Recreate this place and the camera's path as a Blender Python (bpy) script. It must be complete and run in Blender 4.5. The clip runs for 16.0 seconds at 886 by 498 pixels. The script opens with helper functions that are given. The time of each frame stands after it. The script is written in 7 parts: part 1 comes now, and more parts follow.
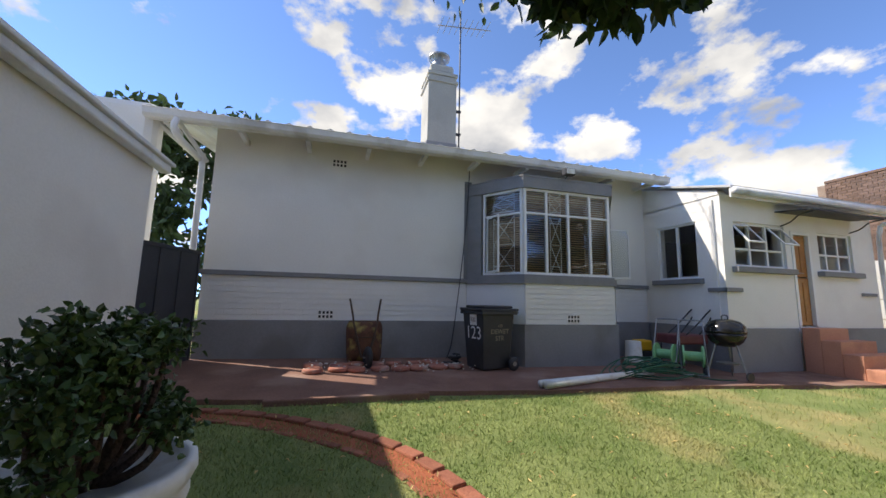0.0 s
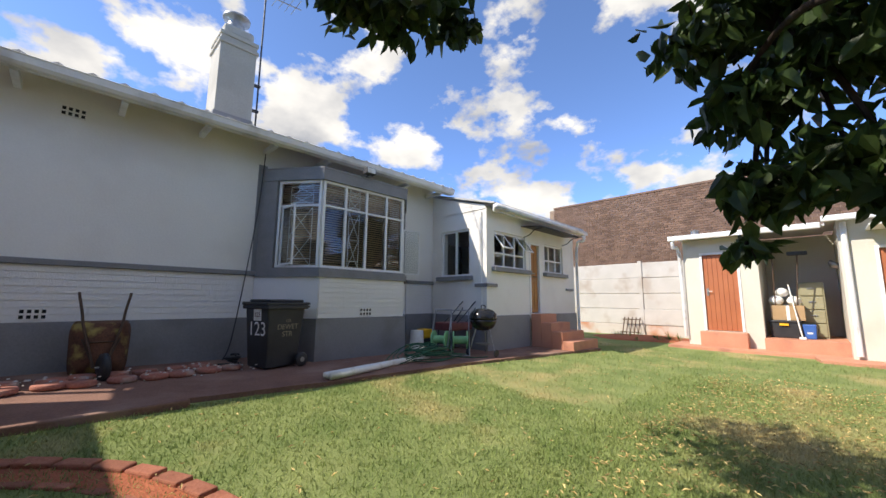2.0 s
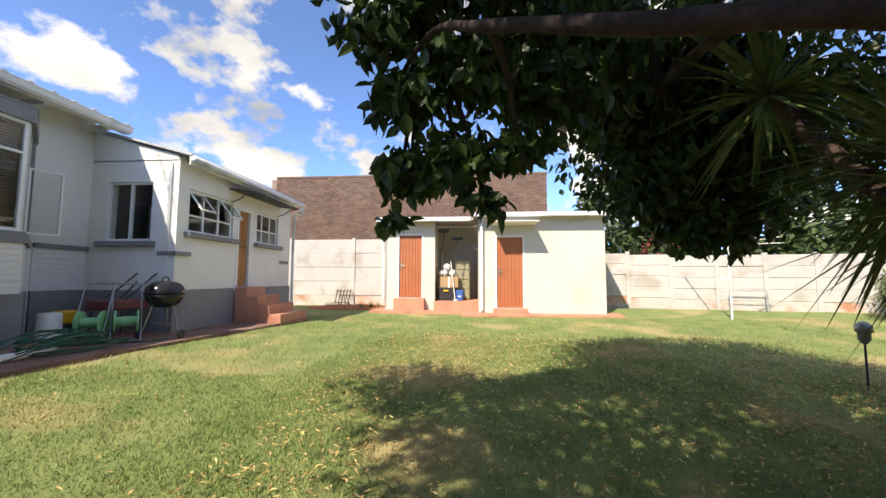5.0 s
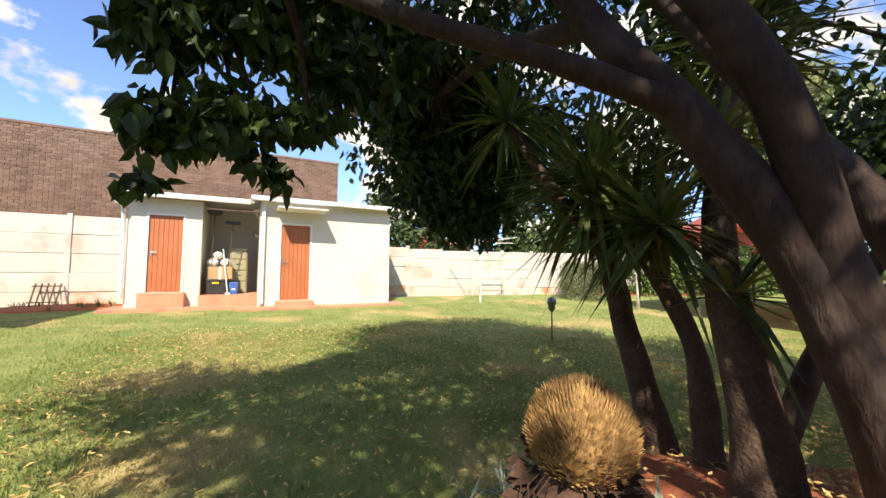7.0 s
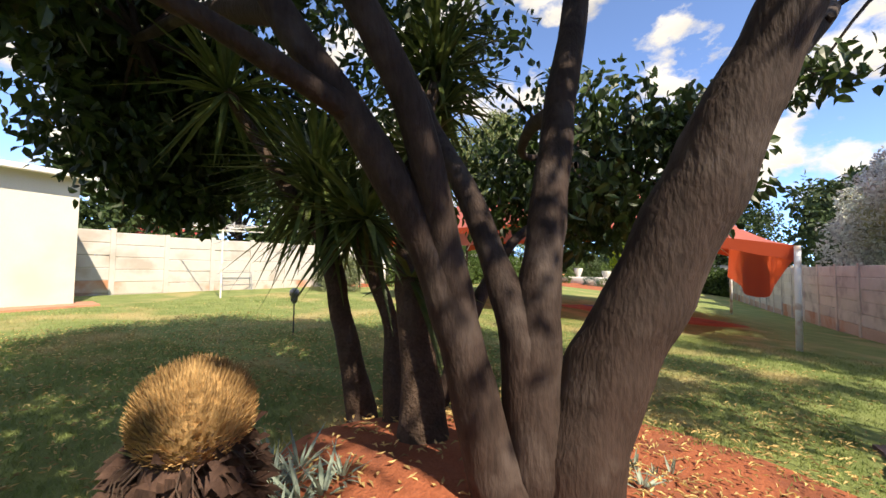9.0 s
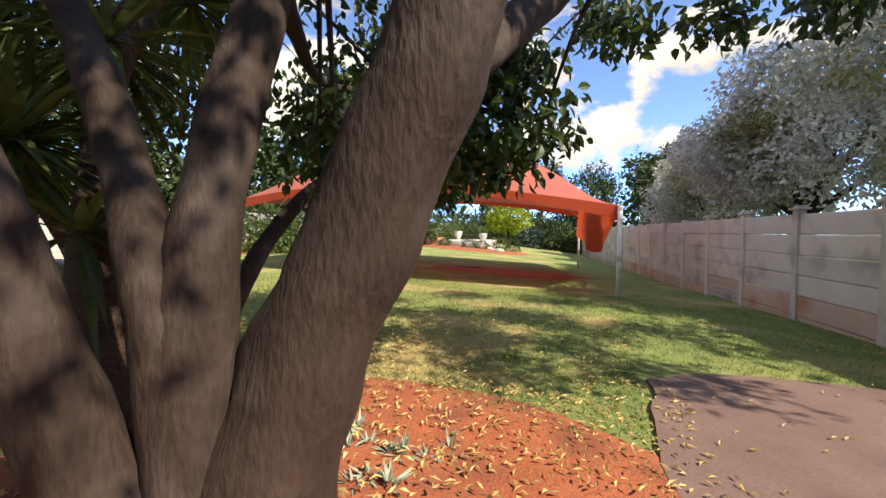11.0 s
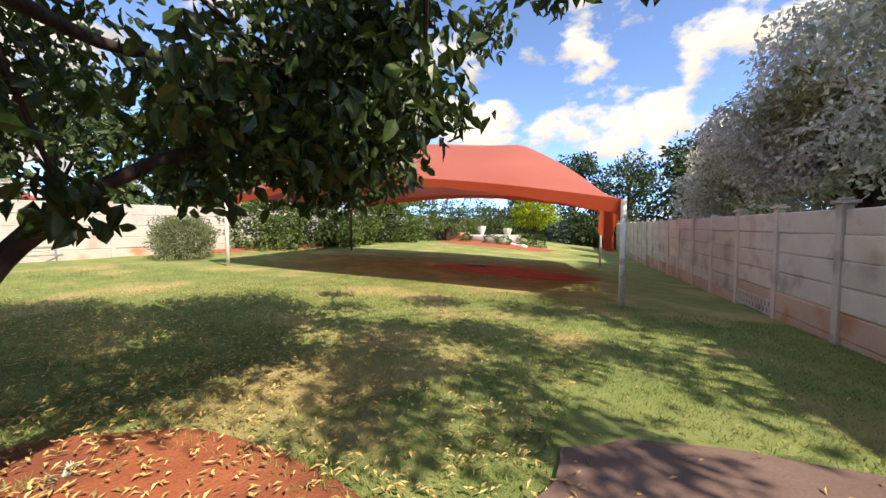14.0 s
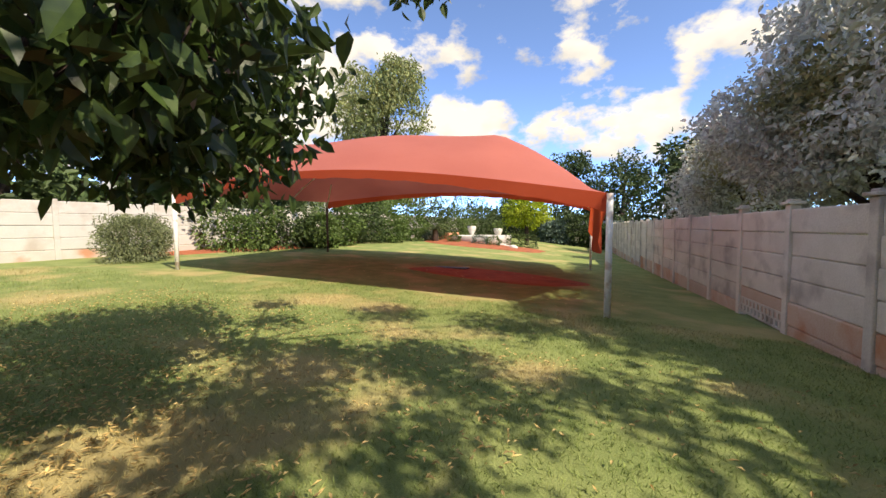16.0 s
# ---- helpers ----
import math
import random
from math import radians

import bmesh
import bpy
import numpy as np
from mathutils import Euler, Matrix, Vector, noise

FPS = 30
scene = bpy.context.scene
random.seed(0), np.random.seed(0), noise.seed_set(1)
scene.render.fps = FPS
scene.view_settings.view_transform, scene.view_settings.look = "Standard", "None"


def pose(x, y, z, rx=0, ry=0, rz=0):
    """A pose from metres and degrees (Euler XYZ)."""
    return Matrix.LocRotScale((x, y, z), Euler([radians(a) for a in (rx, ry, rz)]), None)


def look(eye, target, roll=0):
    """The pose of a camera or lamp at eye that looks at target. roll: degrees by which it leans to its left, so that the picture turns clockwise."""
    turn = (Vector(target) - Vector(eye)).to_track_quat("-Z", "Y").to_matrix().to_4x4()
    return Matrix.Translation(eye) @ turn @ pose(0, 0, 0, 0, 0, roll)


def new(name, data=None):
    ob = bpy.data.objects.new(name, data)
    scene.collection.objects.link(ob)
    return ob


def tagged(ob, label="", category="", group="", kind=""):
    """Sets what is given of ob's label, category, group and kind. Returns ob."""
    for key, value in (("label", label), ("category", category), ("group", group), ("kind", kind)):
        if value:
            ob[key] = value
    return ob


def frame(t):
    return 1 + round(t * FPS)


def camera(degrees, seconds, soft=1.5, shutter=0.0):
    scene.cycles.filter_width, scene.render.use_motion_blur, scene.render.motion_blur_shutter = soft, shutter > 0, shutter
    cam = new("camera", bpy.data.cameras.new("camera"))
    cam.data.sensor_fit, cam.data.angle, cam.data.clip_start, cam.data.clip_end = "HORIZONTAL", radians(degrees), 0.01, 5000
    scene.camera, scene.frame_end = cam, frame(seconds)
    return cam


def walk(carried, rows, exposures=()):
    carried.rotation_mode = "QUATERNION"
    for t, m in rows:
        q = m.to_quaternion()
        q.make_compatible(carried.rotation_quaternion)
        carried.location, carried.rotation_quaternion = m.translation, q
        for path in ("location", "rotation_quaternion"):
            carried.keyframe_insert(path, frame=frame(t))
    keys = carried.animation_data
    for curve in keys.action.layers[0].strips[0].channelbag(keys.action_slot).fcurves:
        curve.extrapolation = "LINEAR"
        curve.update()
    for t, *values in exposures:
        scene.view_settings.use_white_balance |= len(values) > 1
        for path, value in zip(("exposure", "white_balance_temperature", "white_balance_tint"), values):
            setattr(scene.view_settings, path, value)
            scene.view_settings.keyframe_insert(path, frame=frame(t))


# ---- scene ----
cam = camera(99.9, 16.0)
PATH = [
    (0, (0.326, 0.7, 2.676), (0.87, 2.605, 2.949), 1.2),
    (0.5, (0.37, 0.687, 2.656), (1.172, 2.498, 2.933), 1.0),
    (1, (0.396, 0.651, 2.64), (1.421, 2.346, 2.917), 0.9),
    (1.5, (0.436, 0.591, 2.631), (1.652, 2.154, 2.908), 0.8),
    (2, (0.461, 0.546, 2.618), (1.862, 1.947, 2.893), 0.6),
    (2.5, (0.495, 0.501, 2.626), (2.068, 1.708, 2.891), 0.7),
    (3, (0.535, 0.471, 2.619), (2.249, 1.472, 2.866), 0.6),
    (3.5, (0.583, 0.426, 2.597), (2.399, 1.233, 2.824), 0.4),
    (4, (0.606, 0.341, 2.59), (2.492, 0.978, 2.788), 0.3),
    (6.5, (0.654, 0.265, 2.459), (2.533, -0.409, 2.59), 0.3),
    (7, (0.615, 0.272, 2.455), (2.394, -0.635, 2.582), 0.3),
    (7.5, (0.567, 0.255, 2.464), (2.209, -0.881, 2.582), 0.1),
    (8, (0.519, 0.196, 2.461), (1.966, -1.181, 2.574), 0.1),
    (8.5, (0.46, 0.16, 2.445), (1.649, -1.444, 2.556), 0.3),
    (9, (0.381, 0.103, 2.424), (1.313, -1.664, 2.525), 0.6),
    (9.5, (0.259, 0.013, 2.41), (1.048, -1.824, 2.465), 0.4),
    (10, (0.183, -0.118, 2.371), (0.831, -2.01, 2.365), 0.2),
    (10.2, (0.159, -0.247, 2.37), (0.73, -2.163, 2.334), 0.1),
    (12.3, (-0.506, -0.92, 2.305), (-0.191, -2.892, 2.201), -0.7),
    (12.5, (-0.544, -0.987, 2.314), (-0.236, -2.96, 2.206), -0.7),
    (13, (-0.733, -1.142, 2.351), (-0.382, -3.108, 2.236), -0.7),
    (13.5, (-0.889, -1.314, 2.405), (-0.403, -3.251, 2.295), -0.6),
    (14, (-1.0, -1.59, 2.424), (-0.419, -3.5, 2.309), -0.6),
    (14.5, (-1.126, -1.868, 2.423), (-0.526, -3.772, 2.308), -0.7),
    (15, (-1.242, -2.114, 2.425), (-0.659, -4.023, 2.309), -0.7),
    (15.5, (-1.31, -2.403, 2.411), (-0.737, -4.315, 2.294), -0.6),
    (16, (-1.305, -2.68, 2.4), (-0.741, -4.595, 2.286), -0.6),
]
EXPOSURES = [(0.0, 2.05, 7200, 10), (4.2, 2.1, 7300, 10), (6.5, 2.4, 8200, 10), (9.0, 2.3, 8200, 10), (12.5, 2.25, 8200, 10), (16.0, 2.15, 8300, 10)]
walk(cam, [(t, look(eye, target, roll)) for t, eye, target, roll in PATH], EXPOSURES)

# ---- light ----
SUN_WAY = Vector((-0.63, 0.32, 0.70)).normalized()
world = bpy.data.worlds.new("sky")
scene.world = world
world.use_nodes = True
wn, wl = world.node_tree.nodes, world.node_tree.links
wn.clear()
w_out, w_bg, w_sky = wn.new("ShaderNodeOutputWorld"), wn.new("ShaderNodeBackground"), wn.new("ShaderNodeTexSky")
w_sky.sky_type, w_sky.sun_disc = "NISHITA", False
w_sky.sun_elevation = math.asin(SUN_WAY.z)
w_sky.sun_rotation = math.atan2(SUN_WAY.x, SUN_WAY.y)
w_sky.dust_density, w_sky.ozone_density, w_sky.altitude = 0.0, 6.0, 9000
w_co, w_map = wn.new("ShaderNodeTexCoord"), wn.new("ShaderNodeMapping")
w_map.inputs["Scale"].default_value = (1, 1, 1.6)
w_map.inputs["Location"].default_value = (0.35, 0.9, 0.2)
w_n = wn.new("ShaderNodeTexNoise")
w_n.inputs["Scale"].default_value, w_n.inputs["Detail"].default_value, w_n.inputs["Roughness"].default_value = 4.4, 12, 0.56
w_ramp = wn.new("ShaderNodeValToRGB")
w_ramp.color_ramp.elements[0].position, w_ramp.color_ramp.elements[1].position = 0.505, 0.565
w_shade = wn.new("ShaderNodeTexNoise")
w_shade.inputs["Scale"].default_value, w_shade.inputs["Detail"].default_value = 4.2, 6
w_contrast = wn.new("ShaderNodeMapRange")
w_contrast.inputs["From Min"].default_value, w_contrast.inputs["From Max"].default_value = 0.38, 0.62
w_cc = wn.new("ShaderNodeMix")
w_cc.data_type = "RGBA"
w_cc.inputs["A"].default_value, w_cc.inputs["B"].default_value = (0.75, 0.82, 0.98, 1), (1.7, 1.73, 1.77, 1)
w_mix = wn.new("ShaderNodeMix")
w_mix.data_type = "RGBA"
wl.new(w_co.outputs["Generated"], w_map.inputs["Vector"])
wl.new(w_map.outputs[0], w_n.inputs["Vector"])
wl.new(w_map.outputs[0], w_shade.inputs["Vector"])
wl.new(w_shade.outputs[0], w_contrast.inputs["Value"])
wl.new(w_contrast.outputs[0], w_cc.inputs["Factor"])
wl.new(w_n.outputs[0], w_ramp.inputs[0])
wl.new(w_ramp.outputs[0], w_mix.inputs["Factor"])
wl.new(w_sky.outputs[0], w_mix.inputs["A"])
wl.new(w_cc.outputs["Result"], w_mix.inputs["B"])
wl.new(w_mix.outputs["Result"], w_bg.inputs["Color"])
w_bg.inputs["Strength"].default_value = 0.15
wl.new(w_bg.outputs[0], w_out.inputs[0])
sun = new("sun", bpy.data.lights.new("sun", "SUN"))
sun.data.energy, sun.data.angle, sun.data.color = 1.6, radians(0.6), (1.0, 0.96, 0.90)
sun.matrix_world = look(SUN_WAY * 60, (0, 0, 0))


# ---- materials ----
def material(name, a, b=None, scale=6.0, rough=0.8, bump=0.2, fine=60.0, metal=0.0, spec=0.4, c=None, patch=1.2, trans=0.0, per_object=0.0, per_island=0.0, stretch=None):
    """Two tones mixed by noise at two scales, an optional third tone in patches, and a fine relief."""
    m = bpy.data.materials.new(name)
    m.use_nodes = True
    n, l = m.node_tree.nodes, m.node_tree.links
    p = n["Principled BSDF"]
    co = n.new("ShaderNodeTexCoord")
    geo = n.new("ShaderNodeNewGeometry")
    big, small = n.new("ShaderNodeTexNoise"), n.new("ShaderNodeTexNoise")
    big.inputs["Scale"].default_value, big.inputs["Detail"].default_value = scale, 6
    small.inputs["Scale"].default_value, small.inputs["Detail"].default_value = fine, 4
    where = geo.outputs["Position"]
    if stretch:
        squeeze = n.new("ShaderNodeVectorMath")
        squeeze.operation = "MULTIPLY"
        squeeze.inputs[1].default_value = stretch
        l.new(where, squeeze.inputs[0])
        where = squeeze.outputs[0]
    l.new(where, big.inputs["Vector"])
    l.new(where, small.inputs["Vector"])
    add = n.new("ShaderNodeMath")
    add.operation = "ADD"
    l.new(big.outputs[0], add.inputs[0])
    l.new(small.outputs[0], add.inputs[1])
    ramp = n.new("ShaderNodeMapRange")
    ramp.inputs["From Min"].default_value, ramp.inputs["From Max"].default_value = 0.75, 1.25
    l.new(add.outputs[0], ramp.inputs["Value"])
    mix = n.new("ShaderNodeMix")
    mix.data_type = "RGBA"
    mix.inputs["A"].default_value, mix.inputs["B"].default_value = (*a, 1), (*(b or a), 1)
    l.new(ramp.outputs[0], mix.inputs["Factor"])
    col = mix.outputs["Result"]
    if c:
        pn, pr, pm = n.new("ShaderNodeTexNoise"), n.new("ShaderNodeMapRange"), n.new("ShaderNodeMix")
        pn.inputs["Scale"].default_value, pn.inputs["Detail"].default_value = patch, 7
        pr.inputs["From Min"].default_value, pr.inputs["From Max"].default_value = 0.52, 0.66
        pm.data_type = "RGBA"
        pm.inputs["B"].default_value = (*c, 1)
        l.new(geo.outputs["Position"], pn.inputs["Vector"])
        l.new(pn.outputs[0], pr.inputs["Value"])
        l.new(pr.outputs[0], pm.inputs["Factor"])
        l.new(col, pm.inputs["A"])
        col = pm.outputs["Result"]
    if per_object or per_island:
        hsv, mr = n.new("ShaderNodeHueSaturation"), n.new("ShaderNodeMapRange")
        k = per_object or per_island
        mr.inputs["To Min"].default_value, mr.inputs["To Max"].default_value = 1 - k, 1 + k
        src = n.new("ShaderNodeObjectInfo").outputs["Random"] if per_object else geo.outputs["Random Per Island"]
        l.new(src, mr.inputs["Value"])
        l.new(mr.outputs[0], hsv.inputs["Value"])
        l.new(col, hsv.inputs["Color"])
        col = hsv.outputs[0]
    l.new(col, p.inputs["Base Color"])
    p.inputs["Roughness"].default_value, p.inputs["Metallic"].default_value = rough, metal
    p.inputs["Specular IOR Level"].default_value = spec
    if bump:
        bp = n.new("ShaderNodeBump")
        bp.inputs["Strength"].default_value, bp.inputs["Distance"].default_value = bump, 0.02
        l.new(add.outputs[0], bp.inputs["Height"])
        l.new(bp.outputs[0], p.inputs["Normal"])
    if trans:
        tr, ms = n.new("ShaderNodeBsdfTranslucent"), n.new("ShaderNodeMixShader")
        ms.inputs[0].default_value = trans
        l.new(col, tr.inputs["Color"])
        l.new(p.outputs[0], ms.inputs[1])
        l.new(tr.outputs[0], ms.inputs[2])
        l.new(ms.outputs[0], n["Material Output"].inputs[0])
    return m


M_WALL = material("white_plaster", (0.79, 0.77, 0.73), (0.84, 0.82, 0.78), 1.3, 0.9, 0.12, 45, c=(0.75, 0.72, 0.68), patch=0.7)
M_WALL2 = material("cream_plaster", (0.60, 0.575, 0.50), (0.66, 0.635, 0.56), 1.1, 0.9, 0.12, 45, c=(0.56, 0.52, 0.45), patch=0.6)
M_BRICKWHITE = material("painted_brick", (0.78, 0.77, 0.75), (0.83, 0.82, 0.80), 3, 0.8, 0.15, 50)
M_GREY = material("grey_paint", (0.225, 0.225, 0.235), (0.265, 0.265, 0.275), 1.5, 0.75, 0.12, 40, c=(0.20, 0.19, 0.19), patch=1.0)
M_TRIM = material("grey_trim", (0.20, 0.20, 0.21), (0.25, 0.25, 0.26), 4, 0.7, 0.1, 60)
# Eave and ceiling boards: their shade is put into this duller, browner colour.
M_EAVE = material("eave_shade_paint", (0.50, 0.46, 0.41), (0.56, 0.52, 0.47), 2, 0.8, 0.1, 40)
M_GUTTER = material("white_gutter", (0.72, 0.72, 0.72), (0.80, 0.80, 0.80), 3, 0.5, 0.05, 60, c=(0.55, 0.54, 0.52), patch=2)
M_ROOF = material("roof_sheet", (0.42, 0.42, 0.42), (0.52, 0.52, 0.52), 2, 0.55, 0.1, 30, c=(0.36, 0.33, 0.30), patch=0.8)
M_FRAME = material("white_frame", (0.78, 0.78, 0.77), (0.82, 0.82, 0.81), 8, 0.45, 0.03, 60)
# Near-black: the gloom of the unlit rooms is put into the colour.
M_DARKIN = material("room_gloom", (0.035, 0.032, 0.03), (0.05, 0.045, 0.04), 2, 0.9, 0.0)
M_BLIND = material("wood_blind", (0.34, 0.21, 0.11), (0.46, 0.29, 0.16), 5, 0.5, 0.05, 80)
M_DOORBR = material("varnished_door", (0.30, 0.12, 0.03), (0.42, 0.19, 0.05), 3, 0.4, 0.1, 50)
M_DOORRED = material("stained_door", (0.37, 0.115, 0.05), (0.45, 0.155, 0.07), 2.5, 0.5, 0.12, 70)
M_BRICK = material("brown_brick", (0.125, 0.076, 0.056), (0.20, 0.125, 0.09), 2.2, 0.9, 0.35, 40, c=(0.17, 0.11, 0.085), patch=0.5, per_island=0.25)
M_MORTAR = material("mortar", (0.24, 0.17, 0.13), (0.32, 0.24, 0.18), 6, 0.95, 0.2, 40)
M_KERB = material("red_brick", (0.26, 0.09, 0.055), (0.36, 0.14, 0.085), 9, 0.9, 0.35, 60, per_object=0.25)
M_SLASTO = material("red_stone", (0.30, 0.105, 0.075), (0.42, 0.18, 0.13), 7, 0.85, 0.3, 60, per_object=0.2, c=(0.40, 0.30, 0.26), patch=4)
M_PATH = material("red_concrete", (0.175, 0.09, 0.066), (0.26, 0.14, 0.105), 2.5, 0.85, 0.25, 50, c=(0.30, 0.19, 0.15), patch=1.3)
M_STEP = material("step_screed", (0.50, 0.22, 0.14), (0.58, 0.28, 0.18), 3, 0.75, 0.1, 50, c=(0.42, 0.19, 0.13), patch=2)
M_SLAB = material("drive_concrete", (0.15, 0.095, 0.085), (0.20, 0.13, 0.115), 2.5, 0.85, 0.25, 60, c=(0.115, 0.07, 0.062), patch=0.9)
M_SOIL = material("red_soil", (0.30, 0.085, 0.04), (0.42, 0.135, 0.065), 5, 0.95, 0.6, 60, c=(0.24, 0.075, 0.04), patch=2.5)
M_LAWN = material("lawn", (0.165, 0.222, 0.076), (0.295, 0.335, 0.13), 2.2, 0.95, 0.8, 130, spec=0.1, c=(0.43, 0.36, 0.17), patch=0.7)
M_BLADE = material("grass_blade", (0.17, 0.245, 0.07), (0.335, 0.385, 0.145), 2.2, 0.8, 0, 30, spec=0.2, c=(0.50, 0.42, 0.20), patch=0.7, trans=0.3, per_island=0.25)
M_FENCE = material("precast_concrete", (0.60, 0.53, 0.46), (0.71, 0.64, 0.57), 2.2, 0.92, 0.35, 55, c=(0.42, 0.36, 0.32), patch=1.6, per_object=0.10)
M_FENCESTAIN = material("soil_stained_concrete", (0.54, 0.36, 0.27), (0.62, 0.47, 0.38), 2.2, 0.92, 0.35, 55, c=(0.50, 0.22, 0.12), patch=1.1, per_object=0.10)
M_FENCEW = material("white_precast", (0.47, 0.455, 0.43), (0.55, 0.53, 0.505), 2.0, 0.9, 0.2, 50, c=(0.42, 0.37, 0.33), patch=1.4)
M_FENCEW2 = material("stained_white_precast", (0.48, 0.42, 0.38), (0.55, 0.51, 0.48), 2.0, 0.9, 0.2, 50, c=(0.47, 0.23, 0.14), patch=1.1)
M_BARK = material("bark", (0.026, 0.016, 0.013), (0.052, 0.032, 0.026), 9, 0.85, 0.45, 60, c=(0.075, 0.055, 0.048), patch=4.5, stretch=(1, 1, 0.3))
M_BARKY = material("yucca_bark", (0.065, 0.042, 0.032), (0.12, 0.08, 0.06), 9, 0.95, 0.9, 60)
M_LEAF = material("tree_leaf", (0.026, 0.05, 0.014), (0.07, 0.115, 0.028), 1.5, 0.42, 0, 20, spec=0.5, trans=0.34, per_island=0.45)
M_LEAFD = material("dark_leaf", (0.03, 0.055, 0.017), (0.065, 0.10, 0.03), 0.5, 0.6, 0, 6, trans=0.2, per_island=0.4)
M_LEAFG = material("green_leaf", (0.06, 0.11, 0.025), (0.12, 0.18, 0.045), 0.6, 0.6, 0, 6, trans=0.25, per_island=0.4)
M_LEAFL = material("olive_leaf", (0.14, 0.17, 0.05), (0.24, 0.25, 0.10), 0.6, 0.6, 0, 6, trans=0.25, per_island=0.35)
M_SILVER = material("silver_leaf", (0.46, 0.49, 0.45), (0.70, 0.71, 0.66), 0.7, 0.6, 0, 6, trans=0.4, per_island=0.4, c=(0.30, 0.30, 0.14), patch=0.5)
M_CLIP = material("clipped_leaf", (0.11, 0.135, 0.06), (0.22, 0.25, 0.13), 2.0, 0.6, 0, 12, trans=0.2, per_island=0.4)
M_CHIMNEY = material("grey_cream_plaster", (0.40, 0.385, 0.34), (0.47, 0.455, 0.41), 1.6, 0.9, 0.15, 45, c=(0.35, 0.33, 0.29), patch=1.0)
M_LIME = material("lime_leaf", (0.26, 0.34, 0.02), (0.42, 0.48, 0.04), 1.5, 0.6, 0, 6, trans=0.25, per_island=0.3)
M_BLUEG = material("blue_green_leaf", (0.07, 0.115, 0.095), (0.13, 0.19, 0.15), 0.7, 0.6, 0, 6, trans=0.2, per_island=0.4)
M_YUCCA = material("yucca_leaf", (0.075, 0.11, 0.03), (0.15, 0.19, 0.06), 3, 0.45, 0, 20, trans=0.2, per_island=0.4)
M_SUCC = material("succulent_leaf", (0.20, 0.26, 0.20), (0.36, 0.42, 0.35), 8, 0.6, 0, 30, per_island=0.3)
M_FALLEN = material("fallen_leaf", (0.44, 0.30, 0.12), (0.68, 0.53, 0.25), 15, 0.8, 0, 30, per_island=0.5, trans=0.2)
M_CONE = material("cone_fibre", (0.36, 0.21, 0.085), (0.50, 0.32, 0.14), 14, 0.9, 0.3, 70, per_island=0.3)
M_CONED = material("dead_scale", (0.045, 0.024, 0.018), (0.09, 0.05, 0.036), 14, 0.9, 0.3, 70, per_island=0.4)
M_NET = material("shade_net", (0.43, 0.12, 0.095), (0.50, 0.15, 0.12), 0.8, 0.8, 0.15, 140, trans=0.25)
M_NETO = material("orange_net", (0.56, 0.08, 0.03), (0.64, 0.11, 0.045), 0.8, 0.8, 0.1, 140, trans=0.45)
M_POLE = material("white_pole", (0.74, 0.73, 0.71), (0.80, 0.79, 0.77), 5, 0.5, 0.05, 60, c=(0.55, 0.42, 0.36), patch=6)
M_BLACK = material("black_plastic", (0.022, 0.024, 0.028), (0.04, 0.042, 0.047), 4, 0.5, 0.1, 80)
M_GATE = material("charcoal_steel", (0.035, 0.037, 0.045), (0.05, 0.052, 0.06), 3, 0.55, 0.05, 50)
M_ENAMEL = material("black_enamel", (0.012, 0.012, 0.013), (0.02, 0.02, 0.021), 3, 0.15, 0.0)
M_RUST = material("rusty_tray", (0.075, 0.032, 0.02), (0.15, 0.065, 0.035), 9, 0.85, 0.4, 60, c=(0.33, 0.25, 0.075), patch=5)
M_STEEL = material("grey_steel", (0.25, 0.25, 0.25), (0.36, 0.36, 0.36), 8, 0.4, 0.05, 60, metal=0.7)
M_GREENP = material("green_plastic", (0.20, 0.50, 0.22), (0.30, 0.60, 0.32), 6, 0.45, 0.0)
M_HOSE = material("green_hose", (0.012, 0.085, 0.045), (0.025, 0.13, 0.07), 9, 0.4, 0.0)
M_YELLOW = material("yellow_plastic", (0.72, 0.40, 0.02), (0.80, 0.48, 0.03), 5, 0.5, 0.0)
M_WHITEP = material("white_plastic", (0.78, 0.78, 0.76), (0.83, 0.83, 0.81), 5, 0.45, 0.02, 50, c=(0.66, 0.63, 0.57), patch=6)
M_MAROON = material("maroon_paint", (0.13, 0.035, 0.04), (0.19, 0.055, 0.06), 7, 0.5, 0.05)
M_BLUE = material("blue_plastic", (0.03, 0.10, 0.36), (0.05, 0.15, 0.45), 5, 0.5, 0.0)
M_CARD = material("cardboard", (0.36, 0.24, 0.13), (0.44, 0.30, 0.17), 5, 0.9, 0.1)
M_CABINET = material("olive_steel", (0.27, 0.25, 0.155), (0.32, 0.30, 0.19), 4, 0.5, 0.03)
M_WHITEINK = material("white_lettering", (0.80, 0.80, 0.78), None, 5, 0.7, 0.0)
M_TANINK = material("faded_lettering", (0.30, 0.27, 0.20), None, 5, 0.7, 0.0)
M_REDROOF = material("red_roof", (0.36, 0.055, 0.05), (0.46, 0.085, 0.075), 2, 0.7, 0.1)
M_ALOE = material("pale_stone", (0.55, 0.52, 0.48), (0.66, 0.63, 0.59), 4, 0.9, 0.3, 40)
M_TERRA = material("terracotta", (0.46, 0.19, 0.11), (0.55, 0.25, 0.15), 5, 0.85, 0.1)
M_WOODDK = material("dark_wood", (0.06, 0.038, 0.025), (0.10, 0.06, 0.04), 6, 0.8, 0.3)
M_LOUVRE = material("vent_slot_shade", (0.02, 0.02, 0.02), None, 5, 0.9, 0.0)
